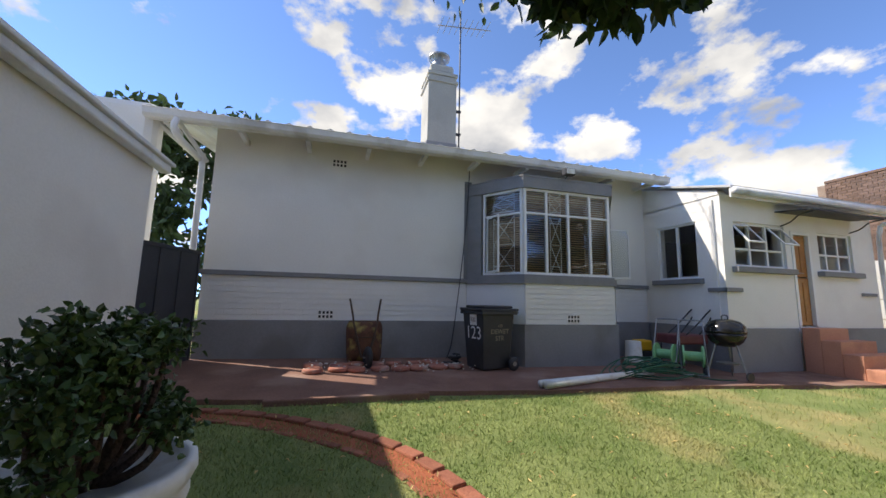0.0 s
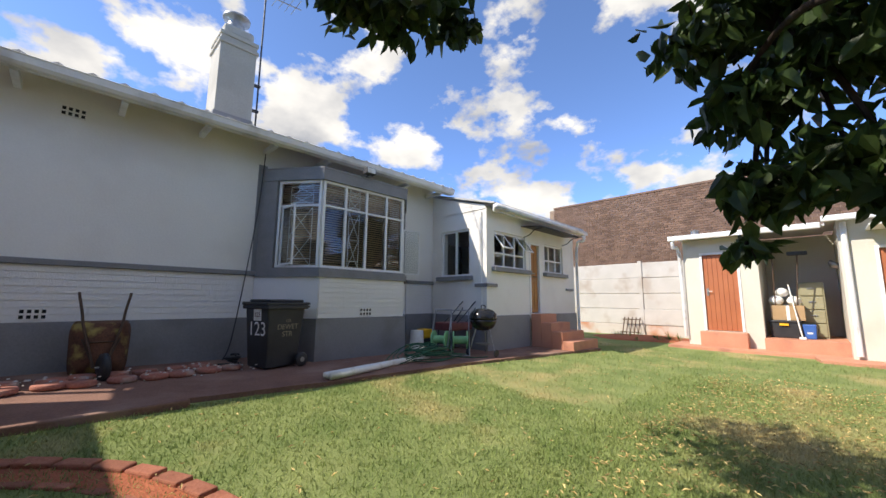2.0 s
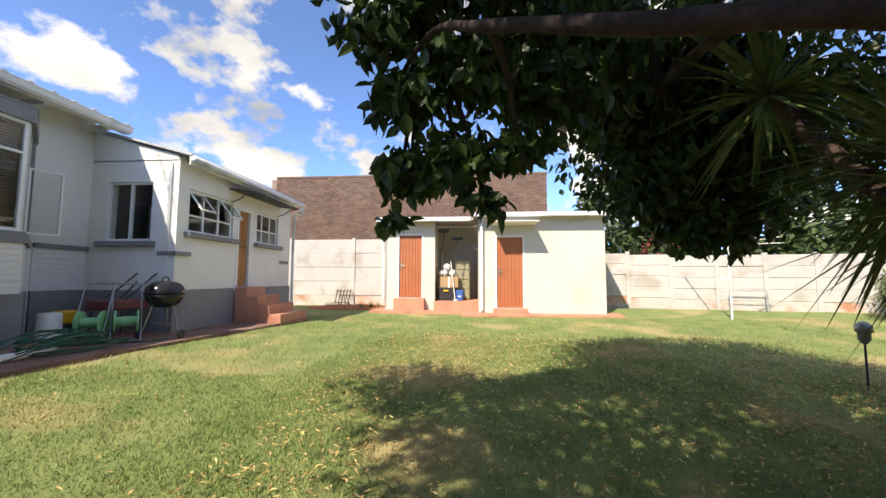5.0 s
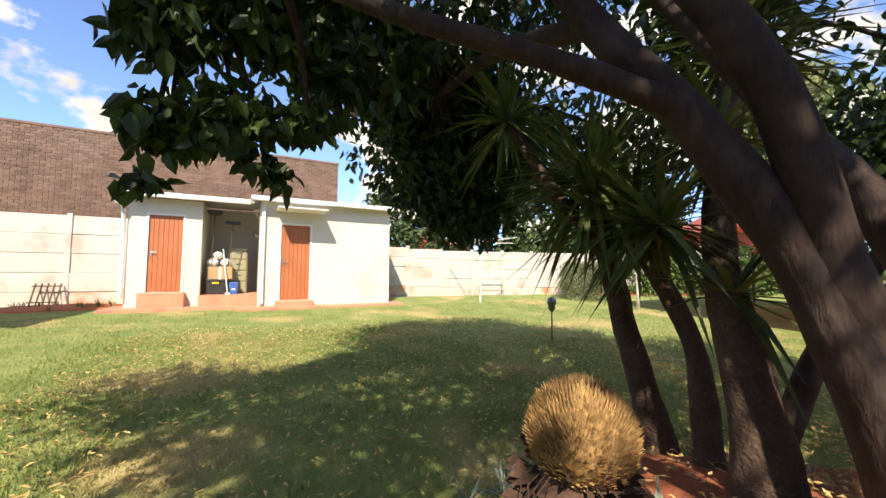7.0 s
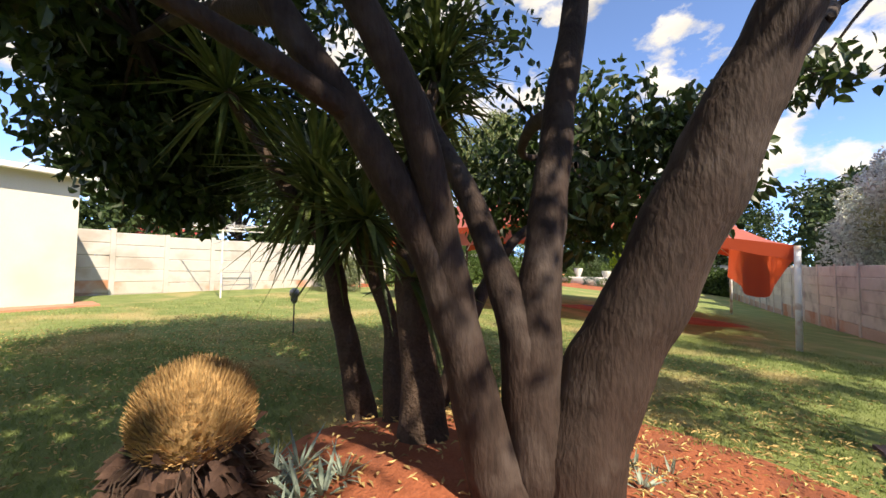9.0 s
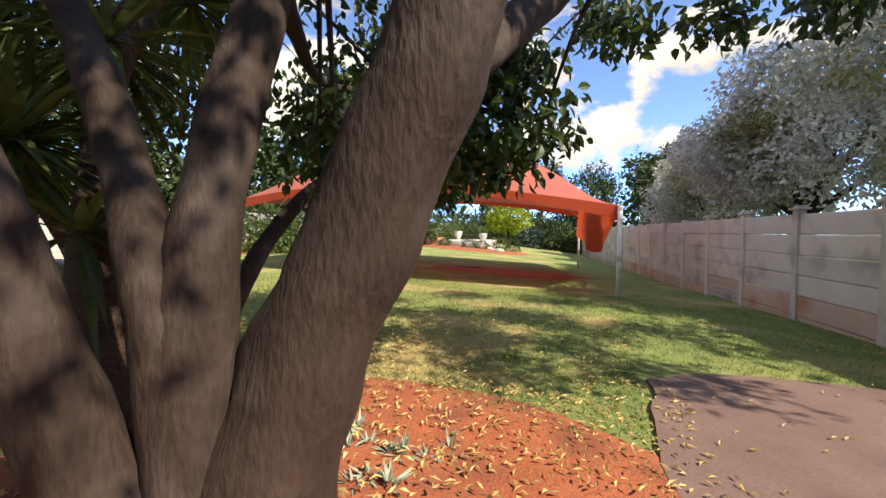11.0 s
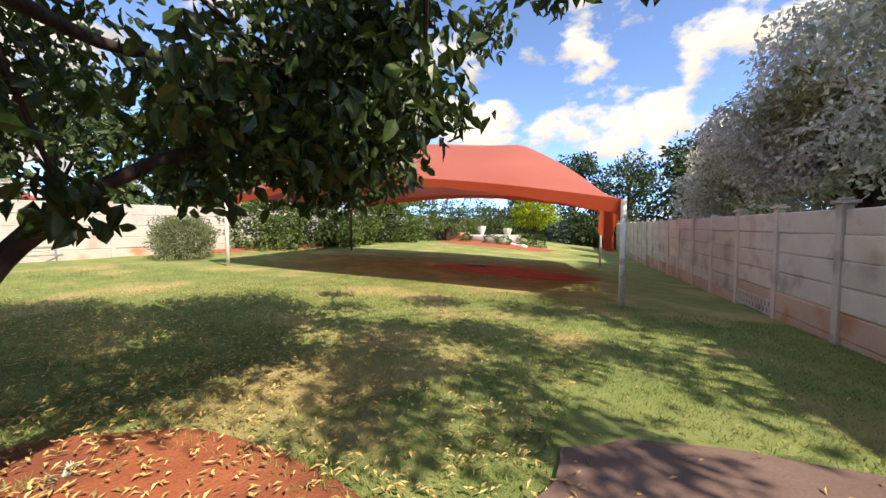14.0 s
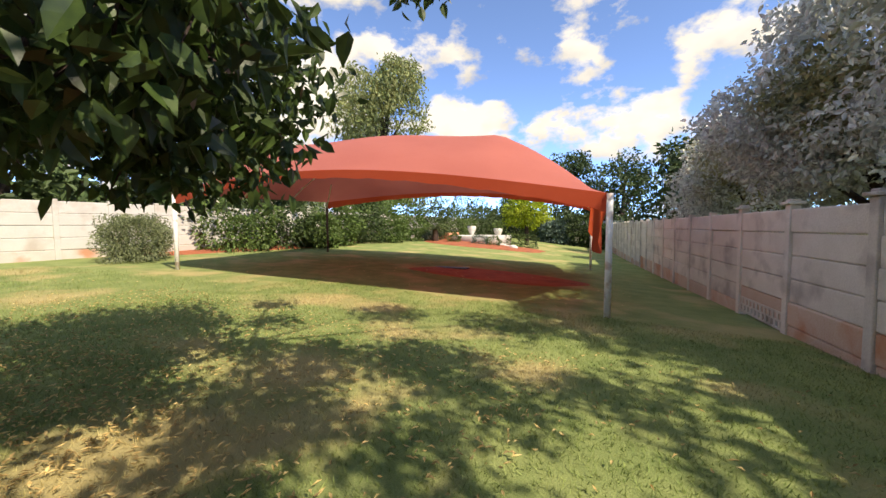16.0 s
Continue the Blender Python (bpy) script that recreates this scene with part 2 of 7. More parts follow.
M_GLASS = bpy.data.materials.new("window_glass")
M_GLASS.use_nodes = True
_g = M_GLASS.node_tree.nodes["Principled BSDF"]
_g.inputs["Base Color"].default_value, _g.inputs["Roughness"].default_value = (0.92, 0.95, 0.95, 1), 0.02
_g.inputs["Transmission Weight"].default_value, _g.inputs["IOR"].default_value = 1.0, 1.38


# ---- building blocks ----
def mesh_from(name, verts, faces, mat):
    me = bpy.data.meshes.new(name)
    me.from_pydata(verts, [], faces)
    me.materials.append(mat)
    me.update()
    return me


def part(name, bm, mat, parent=None, label="", smooth=False):
    me = bpy.data.meshes.new(name)
    bmesh.ops.recalc_face_normals(bm, faces=bm.faces)
    bm.to_mesh(me)
    bm.free()
    me.materials.append(mat)
    if smooth:
        me.shade_smooth()
    ob = new(name, me)
    if parent is not None:
        ob.parent = parent
        if parent.parent is None and parent.type == "EMPTY":
            ob.matrix_parent_inverse = parent.matrix_basis.inverted()
    if label:
        ob["label"] = label
    return ob


def thing(name, at, label, category, group="", kind=""):
    ob = new(name)
    ob.location = at
    ob.empty_display_size = 0.1
    return tagged(ob, label, category, group, kind)


def add_box(bm, lo, hi, m=None, bevel=0.0):
    lo, hi = Vector(lo), Vector(hi)
    made = bmesh.ops.create_cube(bm, size=1.0, matrix=Matrix.Translation((lo + hi) / 2) @ Matrix.Diagonal((*(hi - lo), 1)))
    verts = made["verts"]
    if bevel:
        edges = {e for v in verts for e in v.link_edges}
        done = bmesh.ops.bevel(bm, geom=list(edges), offset=bevel, segments=2, affect="EDGES", profile=0.5)
        verts = done["verts"]
    if m is not None:
        bmesh.ops.transform(bm, matrix=m, verts=list({v for v in verts}))
    return bm


def box(lo, hi, m=None, bevel=0.0):
    return add_box(bmesh.new(), lo, hi, m, bevel)


def add_tube(bm, points, radii, n=10, cap=True):
    """A round bar along points, with a radius for each or one for all."""
    points = [Vector(p) for p in points]
    if not hasattr(radii, "__len__"):
        radii = [radii] * len(points)
    rings, side = [], None
    for i, p in enumerate(points):
        way = (points[min(i + 1, len(points) - 1)] - points[max(i - 1, 0)]).normalized()
        if side is None:
            side = way.orthogonal().normalized()
        side = (side - way * side.dot(way)).normalized()
        up = way.cross(side)
        rings.append([bm.verts.new(p + (side * math.cos(a) + up * math.sin(a)) * radii[i]) for a in [2 * math.pi * k / n for k in range(n)]])
    for r, s in zip(rings, rings[1:]):
        for k in range(n):
            bm.faces.new((r[k], r[(k + 1) % n], s[(k + 1) % n], s[k]))
    if cap:
        bm.faces.new(rings[0][::-1])
        bm.faces.new(rings[-1])
    return bm


def tube(points, radii, n=10, cap=True):
    return add_tube(bmesh.new(), points, radii, n, cap)


def smooth_path(points, steps=5):
    """Catmull-Rom through points (tuples of any length)."""
    pts = [np.array(p, float) for p in points]
    out = []
    for i in range(len(pts) - 1):
        a, b, c, d = pts[max(i - 1, 0)], pts[i], pts[i + 1], pts[min(i + 2, len(pts) - 1)]
        for k in range(steps):
            t = k / steps
            out.append(0.5 * (2 * b + (c - a) * t + (2 * a - 5 * b + 4 * c - d) * t * t + (3 * b - a - 3 * c + d) * t ** 3))
    out.append(pts[-1])
    return out


def lathe(profile, n=24, m=None):
    """A turned body from (radius, height) pairs."""
    bm = bmesh.new()
    rings = [[bm.verts.new((r * math.cos(2 * math.pi * k / n), r * math.sin(2 * math.pi * k / n), z)) for k in range(n)] for r, z in profile]
    for r, s in zip(rings, rings[1:]):
        for k in range(n):
            bm.faces.new((r[k], r[(k + 1) % n], s[(k + 1) % n], s[k]))
    bm.faces.new(rings[0][::-1])
    bm.faces.new(rings[-1])
    if m is not None:
        bm.transform(m)
    return bm


def prism(outline, z0, z1):
    """A slab with the given outline; z1 may be a function of x and y."""
    bm = bmesh.new()
    top = [bm.verts.new((x, y, z1(x, y) if callable(z1) else z1)) for x, y in outline]
    bot = [bm.verts.new((x, y, z0(x, y) if callable(z0) else z0)) for x, y in outline]
    bm.faces.new(top)
    bm.faces.new(bot[::-1])
    n = len(top)
    for k in range(n):
        bm.faces.new((top[k], bot[k], bot[(k + 1) % n], top[(k + 1) % n]))
    return bm


def leaves(name, spots, size, mat, parent=None, droop=0.5, wide=0.42, seed=1, label=""):
    """Many small folded leaves in one mesh; spots: an array of places."""
    rng = np.random.default_rng(seed)
    p = np.asarray(spots, float)
    n = len(p)
    way = rng.normal(size=(n, 3))
    way[:, 2] -= droop * 2.2
    way /= np.linalg.norm(way, axis=1)[:, None]
    side = np.cross(way, rng.normal(size=(n, 3)))
    side /= np.linalg.norm(side, axis=1)[:, None] + 1e-9
    nor = np.cross(way, side)
    s = (size * rng.uniform(0.65, 1.25, n))[:, None]
    def at(along, out, lift):
        return p + way * s * along + side * s * wide * out + nor * s * lift

    v = np.stack([p, at(0.28, 0.46, 0.10), at(0.62, 0.38, 0.07), at(1.0, 0.0, -0.06), at(0.62, -0.38, 0.07), at(0.28, -0.46, 0.10), at(0.45, 0.0, 0.0)], 1)
    verts = v.reshape(-1, 3)
    base = np.arange(n)[:, None] * 7
    faces = np.concatenate([base + [k, (k + 1) % 6, 6] for k in range(6)], 0)
    me = bpy.data.meshes.new(name)
    me.from_pydata(verts.tolist(), [], faces.tolist())
    me.materials.append(mat)
    ob = new(name, me)
    if parent is not None:
        ob.parent = parent
        ob.matrix_parent_inverse = parent.matrix_basis.inverted()
    if label:
        ob["label"] = label
    return ob


def blob_spots(clumps, count, rng, hollow=0.35):
    """Places in the shells of uneven clumps (x, y, z, radius, flattening)."""
    out = []
    vol = np.array([c[3] ** 2 for c in clumps])
    for c, share in zip(clumps, vol / vol.sum()):
        k = max(8, int(count * share))
        d = rng.normal(size=(k, 3))
        d /= np.linalg.norm(d, axis=1)[:, None]
        ph = rng.uniform(0, 6.28, 3)
        lump = 1 + 0.22 * np.sin(4 * d[:, 0] + ph[0]) * np.sin(4 * d[:, 1] + ph[1]) + 0.15 * np.sin(7 * d[:, 2] + ph[2])
        r = c[3] * (hollow + (1.05 - hollow) * rng.random(k) ** 0.6) * lump
        out.append(np.array(c[:3]) + d * r[:, None] * np.array([1, 1, c[4] if len(c) > 4 else 0.75]))
    return np.concatenate(out)


# ---- ground ----
def gz(x, y):
    """Height of the lawn, which falls gently to the south."""
    x, y = min(max(x, -4.0), 17.0), min(max(y, -42.0), 9.0)
    return 1.420 + 0.00595 * x + 0.03634 * y - 0.0029 * x * y - 0.00002 * y * y


# The garden has its own axes, turned against those of the house.
GARDEN = pose(0.176, 2.578, 0.0064, 0, 0, -12.73)
GARDEN_BACK = GARDEN.inverted()


def land(x, y):
    """Height of the lawn in the axes of the house, which goes over into the garden's."""
    p = GARDEN_BACK @ Vector((x, y, 0))
    w = min(1.0, max(0.0, (1.0 - y) / 1.8))
    w = w * w * (3 - 2 * w)
    return gz(x, y) * (1 - w) + (gz(p.x, p.y) + 0.0064) * w


def all_made():
    return set(bpy.data.objects)


def turn_garden(before):
    """Lay what was made since then, in garden axes, onto the plot."""
    for ob in bpy.data.objects:
        if ob.parent is None and ob not in before:
            ob.matrix_basis = GARDEN @ ob.matrix_basis


xs = [-300, -120, -50, -20, -8] + [-6 + 0.5 * k for k in range(49)] + [20, 26, 40, 70, 140, 300]
ys = [-300, -150, -90, -60] + [-46 + 0.5 * k for k in range(113)] + [13, 20, 40, 100, 300]
verts = [(x, y, land(x, y) + (0.015 * noise.noise(Vector((x * 0.6, y * 0.6, 0))) if -6 < x < 18 else 0)) for y in ys for x in xs]
nx = len(xs)
faces = [(j * nx + i, j * nx + i + 1, (j + 1) * nx + i + 1, (j + 1) * nx + i) for j in range(len(ys) - 1) for i in range(nx - 1)]
ground = new("ground", mesh_from("ground", verts, faces, M_LAWN))
ground.data.shade_smooth()
tagged(ground, "patchy mown green and straw-coloured lawn", "lawn", kind="structure")


def sheet(name, outline, mat, lift, label, category, thick=0.15, wobble=0.0):
    """A thin slab that follows the lawn, its outline roughened a little."""
    pts = []
    for (x0, y0), (x1, y1) in zip(outline, outline[1:] + outline[:1]):
        k = max(1, int(math.hypot(x1 - x0, y1 - y0) / 0.12)) if wobble else 1
        for s in range(k):
            x, y = x0 + (x1 - x0) * s / k, y0 + (y1 - y0) * s / k
            pts.append((x + wobble * noise.noise(Vector((x * 3, y * 3, 1))), y + wobble * noise.noise(Vector((x * 3, y * 3, 7)))))
    ob = part(name, prism(pts, lambda x, y: gz(x, y) - thick, lambda x, y: gz(x, y) + lift), mat)
    return tagged(ob, label, category, kind="structure")


sheet("pavement_house", [(-1.9, 7.2), (-1.75, 5.15), (-0.3, 4.95), (1.4, 5.02), (2.9, 4.86), (5.2, 4.78), (7.6, 4.45), (9.3, 4.2), (9.3, 5.5), (6.8, 5.6), (6.8, 7.2)], M_PATH, 0.05, "red-brown stained concrete apron along the house wall", "paving", wobble=0.03)
sheet("pavement_sheds", [(10.9, 0.6), (11.1, -3.75), (11.9, -3.9), (13, -0.1), (13, 3.4), (11.6, 3.4), (11.5, 0.7)], M_STEP, 0.06, "red screed strip along the outbuilding", "paving", wobble=0.03)
made = all_made()
sheet("driveway", [(0.22, -4.7), (0.22, -5.6), (0.16, -6.3), (-0.1, -6.6), (-0.7, -6.85), (-2.0, -7.0), (-3.3, -7.05), (-3.3, -3.0), (0.0, -2.6)], M_SLAB, 0.035, "dark red-brown concrete slab with a broken edge", "paving", wobble=0.05)

# Soil beds, heaped a little towards their middle.
def soil_patch(name, cx, cy, rx, ry, height, label, seed):
    bm = bmesh.new()
    rings, n = 9, 36
    mid = bm.verts.new((cx, cy, gz(cx, cy) + height))
    last = None
    for k in range(1, rings + 1):
        u = k / rings
        ring = []
        for a in range(n):
            th = 2 * math.pi * a / n
            w = 1 + 0.16 * noise.noise(Vector((math.cos(th) * 1.7 + seed, math.sin(th) * 1.7, 0)))
            x, y = cx + rx * u * w * math.cos(th), cy + ry * u * w * math.sin(th)
            lump = 0.03 * noise.noise(Vector((x * 4, y * 4, 0))) * (1 - u)
            ring.append(bm.verts.new((x, y, gz(x, y) + height * (1 - u * u) + 0.022 - 0.05 * (u > 0.99) + lump)))
        for a in range(n):
            if last is None:
                bm.faces.new((mid, ring[a], ring[(a + 1) % n]))
            else:
                bm.faces.new((last[a], ring[a], ring[(a + 1) % n], last[(a + 1) % n]))
        last = ring
    return tagged(part(name, bm, M_SOIL, smooth=True), label, "soil", kind="structure")


soil_patch("ground_bed", 1.75, -3.75, 1.35, 1.05, 0.20, "heaped red earth round the tree trunks", 0)
soil_patch("ground_bed_path", 1.3, -4.75, 1.55, 0.85, 0.03, "bare red earth scattered with dry leaves", 3)
soil_patch("ground_carport", 3.6, -15.2, 2.6, 1.3, 0.01, "worn red earth under the carport", 5)
turn_garden(made)
soil_patch("ground_bed_shed", 13.6, 4.6, 1.2, 1.6, 0.08, "red earth bed beside the white wall", 8)
made = all_made()
soil_patch("ground_bed_hedge", 14.7, -16.5, 1.3, 6.0, 0.05, "red earth shrub border", 11)
soil_patch("ground_rockery", 9.6, -28.0, 4.6, 2.6, 0.10, "red earth round the rockery", 14)
turn_garden(made)


# ---- house ----
def wall_with_holes(name, axis, at, u0, u1, z0, z1, holes, thick, mat, label, parent=None):
    """An upright wall in the plane axis = at, running u0..u1, thick towards +axis, with real openings (u0, u1, z0, z1)."""
    us = sorted({u0, u1, *[h[0] for h in holes], *[h[1] for h in holes]})
    zs = sorted({z0, z1, *[h[2] for h in holes], *[h[3] for h in holes]})
    bm = bmesh.new()
    solid = {}
    for i in range(len(us) - 1):
        for j in range(len(zs) - 1):
            uc, zc = (us[i] + us[i + 1]) / 2, (zs[j] + zs[j + 1]) / 2
            solid[i, j] = not any(h[0] < uc < h[1] and h[2] < zc < h[3] for h in holes)
    cache = {}

    def v(i, j, k):
        if (i, j, k) not in cache:
            d = at + (thick if k else 0)
            cache[i, j, k] = bm.verts.new((us[i], d, zs[j]) if axis == "y" else (d, us[i], zs[j]))
        return cache[i, j, k]

    for (i, j), s in solid.items():
        if not s:
            continue
        for k in (0, 1):
            bm.faces.new((v(i, j, k), v(i + 1, j, k), v(i + 1, j + 1, k), v(i, j + 1, k)))
        for di, dj, a, b in ((-1, 0, (i, j), (i, j + 1)), (1, 0, (i + 1, j), (i + 1, j + 1)), (0, -1, (i, j), (i + 1, j)), (0, 1, (i, j + 1), (i + 1, j + 1))):
            if not solid.get((i + di, j + dj), False):
                bm.faces.new((v(*a, 0), v(*b, 0), v(*b, 1), v(*a, 1)))
    ob = part(name, bm, mat, parent)
    return tagged(ob, label, "wall", kind="structure") if parent is None else ob


HX0, HX1, HY = -1.62, 6.62, 7.13
AX, AY, AX1 = 6.68, 5.45, 10.5
PL, DADO, EAVE = 2.315, 3.03, 5.16
wall_with_holes("wall_south", "y", HY, HX0, AX, 1.2, 5.35, [(2.75, 5.35, 3.1, 4.7)], 0.25, M_WALL, "white plastered house wall above a grey painted plinth")
tagged(part("wall_west", box((HX0, HY + 0.25, 1.2), (HX0 + 0.25, 14, 5.35)), M_WALL), "white plastered side wall of the house", "wall", kind="structure")
tagged(part("wall_north", box((HX0, 13.75, 1.2), (AX1, 14, 5.35)), M_WALL), "plain back wall of the house", "wall", kind="structure")
wall_with_holes("wall_annex_west", "x", AX, AY, 7.13, 1.2, 4.62, [(5.93, 6.8, 3.17, 4.23)], 0.2, M_WALL, "white plastered side wall of the annex")
wall_with_holes("wall_annex_south", "y", AY, AX + 0.2, AX1, 1.2, 4.62, [(6.95, 8.2, 3.36, 4.16), (8.34, 8.86, 2.34, 4.08), (9.08, 10.05, 3.36, 4.1)], 0.2, M_WALL, "white plastered annex wall with windows and a door")
tagged(part("wall_annex_east", box((AX1, AY, 1.2), (AX1 + 0.2, 14, 4.62)), M_WALL), "white plastered end wall of the annex", "wall", kind="structure")
# Backing wall added behind the windows, coloured as dark as an unlit room.
tagged(part("wall_inner", box((HX0 + 0.3, 9.6, 1.3), (AX1, 9.75, 5.3)), M_DARKIN), "wall behind the windows, room gloom put into its near-black colour", "wall", kind="structure")
tagged(part("floor_house", box((HX0 + 0.26, 7.4, 1.9), (AX1 - 0.01, 13.7, 2.3)), M_WOODDK), "dark floor inside the house", "floor", kind="structure")
tagged(part("floor_annex", box((AX + 0.21, AY + 0.21, 1.9), (AX1 - 0.01, 7.39, 2.3)), M_WOODDK), "dark floor inside the annex", "floor", kind="structure")
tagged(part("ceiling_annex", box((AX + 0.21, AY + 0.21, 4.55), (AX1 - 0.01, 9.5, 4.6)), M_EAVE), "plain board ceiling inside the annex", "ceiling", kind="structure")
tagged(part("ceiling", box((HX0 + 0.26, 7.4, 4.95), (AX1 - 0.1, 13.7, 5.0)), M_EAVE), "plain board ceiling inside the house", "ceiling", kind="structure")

# Side gable strip that closes the annex wall up to its sloping roof.
bm = bmesh.new()
prof = [(AY, 4.60), (7.13, 4.60), (7.13, 5.15), (AY + 0.05, 4.70)]
fr = [bm.verts.new((AX, y, z)) for y, z in prof]
bk = [bm.verts.new((AX + 0.2, y, z)) for y, z in prof]
bm.faces.new(fr), bm.faces.new(bk[::-1])
for k in range(4):
    bm.faces.new((fr[k], bk[k], bk[(k + 1) % 4], fr[(k + 1) % 4]))
tagged(part("wall_annex_gable", bm, M_WALL), "sloping white gable of the annex", "wall", kind="structure")


def solid(name, lo, hi, mat, label, category="trim", bevel=0.0):
    return tagged(part(name, box(lo, hi, bevel=bevel), mat), label, category, kind="structure")


solid("trim_plinth", (HX0 - 0.03, HY - 0.045, 1.2), (2.66, HY - 0.003, PL), M_GREY, "smooth grey painted plinth", bevel=0.008)
solid("trim_string", (HX0 - 0.03, HY - 0.06, DADO - 0.035), (2.62, HY - 0.003, DADO + 0.04), M_TRIM, "grey string course moulding", bevel=0.01)
solid("trim_plinth_east", (5.86, HY - 0.045, 1.2), (AX - 0.003, HY - 0.003, PL), M_GREY, "smooth grey painted plinth", bevel=0.008)
solid("trim_string_east", (5.86, HY - 0.06, DADO - 0.035), (AX - 0.003, HY - 0.003, DADO + 0.04), M_TRIM, "grey string course moulding", bevel=0.01)
solid("trim_plinth_annex", (AX - 0.045, AY - 0.045, 1.2), (8.26, AY - 0.003, PL), M_GREY, "smooth grey painted plinth", bevel=0.008)
solid("trim_plinth_annex_end", (8.98, AY - 0.045, 1.2), (AX1 + 0.2, AY - 0.003, PL), M_GREY, "smooth grey painted plinth", bevel=0.008)
solid("trim_plinth_side", (AX - 0.045, AY, 1.2), (AX - 0.003, HY - 0.06, PL), M_GREY, "smooth grey painted plinth", bevel=0.008)
for n_, lo_, hi_ in (("trim_string_corner", (AX - 0.05, AY - 0.05, 2.92), (AX + 0.32, AY - 0.003, 2.99)), ("trim_string_end", (10.15, AY - 0.05, 2.92), (10.55, AY - 0.003, 2.98)), ("trim_string_side", (AX - 0.05, AY - 0.047, 2.92), (AX - 0.003, AY + 0.3, 2.99))):
    solid(n_, lo_, hi_, M_TRIM, "short grey string course moulding", bevel=0.008)
solid("trim_pilaster", (AX - 0.03, AY + 0.12, 1.25), (AX - 0.003, AY + 0.2, 4.55), M_WALL, "narrow white pilaster strip on the annex corner")

# Bay window: a splayed box with brick dado, grey plinth and a grey surround.
BAY = [(2.62, HY), (3.30, 6.22), (5.06, 6.22), (5.80, HY)]


def bay_ring(name, z0, z1, out, mat, label, top=None):
    """A band round the bay, pushed out by a little, open at the back."""
    c = np.array(BAY)
    pts, inner = [], []
    for k, (x, y) in enumerate(c):
        nx_ = {0: -0.8, 1: -0.45, 2: 0.45, 3: 0.8}[k]
        ny_ = {0: -0.3, 1: -1.0, 2: -1.0, 3: -0.3}[k]
        pts.append((x + nx_ * out, y + ny_ * out if k in (1, 2) else HY - 0.003))
        inner.append((x - nx_ * 0.14, y + 0.16 if k in (1, 2) else HY - 0.003))
    bm = bmesh.new()
    a = [[bm.verts.new((x, y, z)) for x, y in pts] for z in (z0, z1)]
    b = [[bm.verts.new((x, y, z)) for x, y in inner] for z in (z0, z1)]
    for k in range(3):
        bm.faces.new((a[0][k], a[0][k + 1], a[1][k + 1], a[1][k]))
        bm.faces.new((b[0][k], b[0][k + 1], b[1][k + 1], b[1][k]))
        for q in (0, 1):
            bm.faces.new((a[q][k], a[q][k + 1], b[q][k + 1], b[q][k]))
    for k in (0, 3):
        bm.faces.new((a[0][k], a[1][k], b[1][k], b[0][k]))
    return tagged(part(name, bm, mat), label, "bay", kind="structure")


bay_ring("wall_bay_base", 1.2, PL, 0.05, M_GREY, "grey painted base of the bay window")
bay_ring("wall_bay_dado", PL, DADO - 0.05, 0.0, M_BRICKWHITE, "white painted brick dado of the bay window")
bay_ring("trim_bay_string", DADO - 0.05, DADO + 0.06, 0.05, M_TRIM, "grey string course round the bay")
bay_ring("trim_bay_sill", DADO + 0.06, 3.13, 0.02, M_TRIM, "grey sill of the bay window")
bay_ring("trim_bay_head", 4.61, 4.80, 0.03, M_TRIM, "grey head of the bay window")
tagged(part("roof_bay", prism([(2.6, HY), (3.28, 6.18), (5.08, 6.18), (5.82, HY)], 4.80, 4.83), M_GREY), "flat grey cap over the bay window", "roof", kind="structure")
for k, (x0, x1) in enumerate(((2.60, 2.95), (5.47, 5.82))):
    pts_ = [(2.62, HY - 0.004), (2.80, 6.886), (2.92, 6.95), (2.76, HY - 0.004)] if k == 0 else [(5.80, HY - 0.004), (5.61, 6.886), (5.49, 6.95), (5.66, HY - 0.004)]
    tagged(part("trim_bay_jamb_" + ("west", "east")[k], prism(pts_, 3.13, 4.61), M_TRIM), "grey painted jamb of the bay window", "trim", kind="structure")
# Grey plaster panel on the wall beside the bay.
solid("trim_bay_panel", (2.56, HY - 0.012, DADO + 0.04), (2.70, HY - 0.003, 4.9), M_TRIM, "grey painted strip beside the bay window")


def frame_bars(win, a, b, z0, z1, ups, cross, depth, r=0.022, mat=None):
    """White steel frame between plan points a and b: outer bars, uprights at fractions, crossbars at heights."""
    a, b = Vector((*a, 0)), Vector((*b, 0))
    way = (b - a).normalized()
    out = Vector((way.y, -way.x, 0))
    turn = Matrix(((way.x, -out.x, 0, 0), (way.y, -out.y, 0, 0), (0, 0, 1, 0), (0, 0, 0, 1)))
    w = (b - a).length
    m = Matrix.Translation(a) @ turn

    def bar(name, lo, hi):
        part(name, box(lo, hi, m, bevel=0.004), mat or M_FRAME, win)

    for name, u0, u1, v0, v1 in (("frame_side", 0, 2 * r, z0, z1), ("frame_side", w - 2 * r, w, z0, z1), ("frame_bottom", 2 * r, w - 2 * r, z0, z0 + 2 * r), ("frame_top", 2 * r, w - 2 * r, z1 - 2 * r, z1)):
        bar(name, (u0, -depth / 2, v0), (u1, depth / 2, v1))
    for u in ups:
        bar("mullion", (u * w - r, -depth / 2 - 0.002, z0 + 2 * r), (u * w + r, depth / 2 + 0.002, z1 - 2 * r))
    for z in cross:
        bar("transom", (2 * r, -depth / 2 + 0.003, z - r * 0.8), (w - 2 * r, depth / 2 - 0.003, z + r * 0.8))
    return m, w


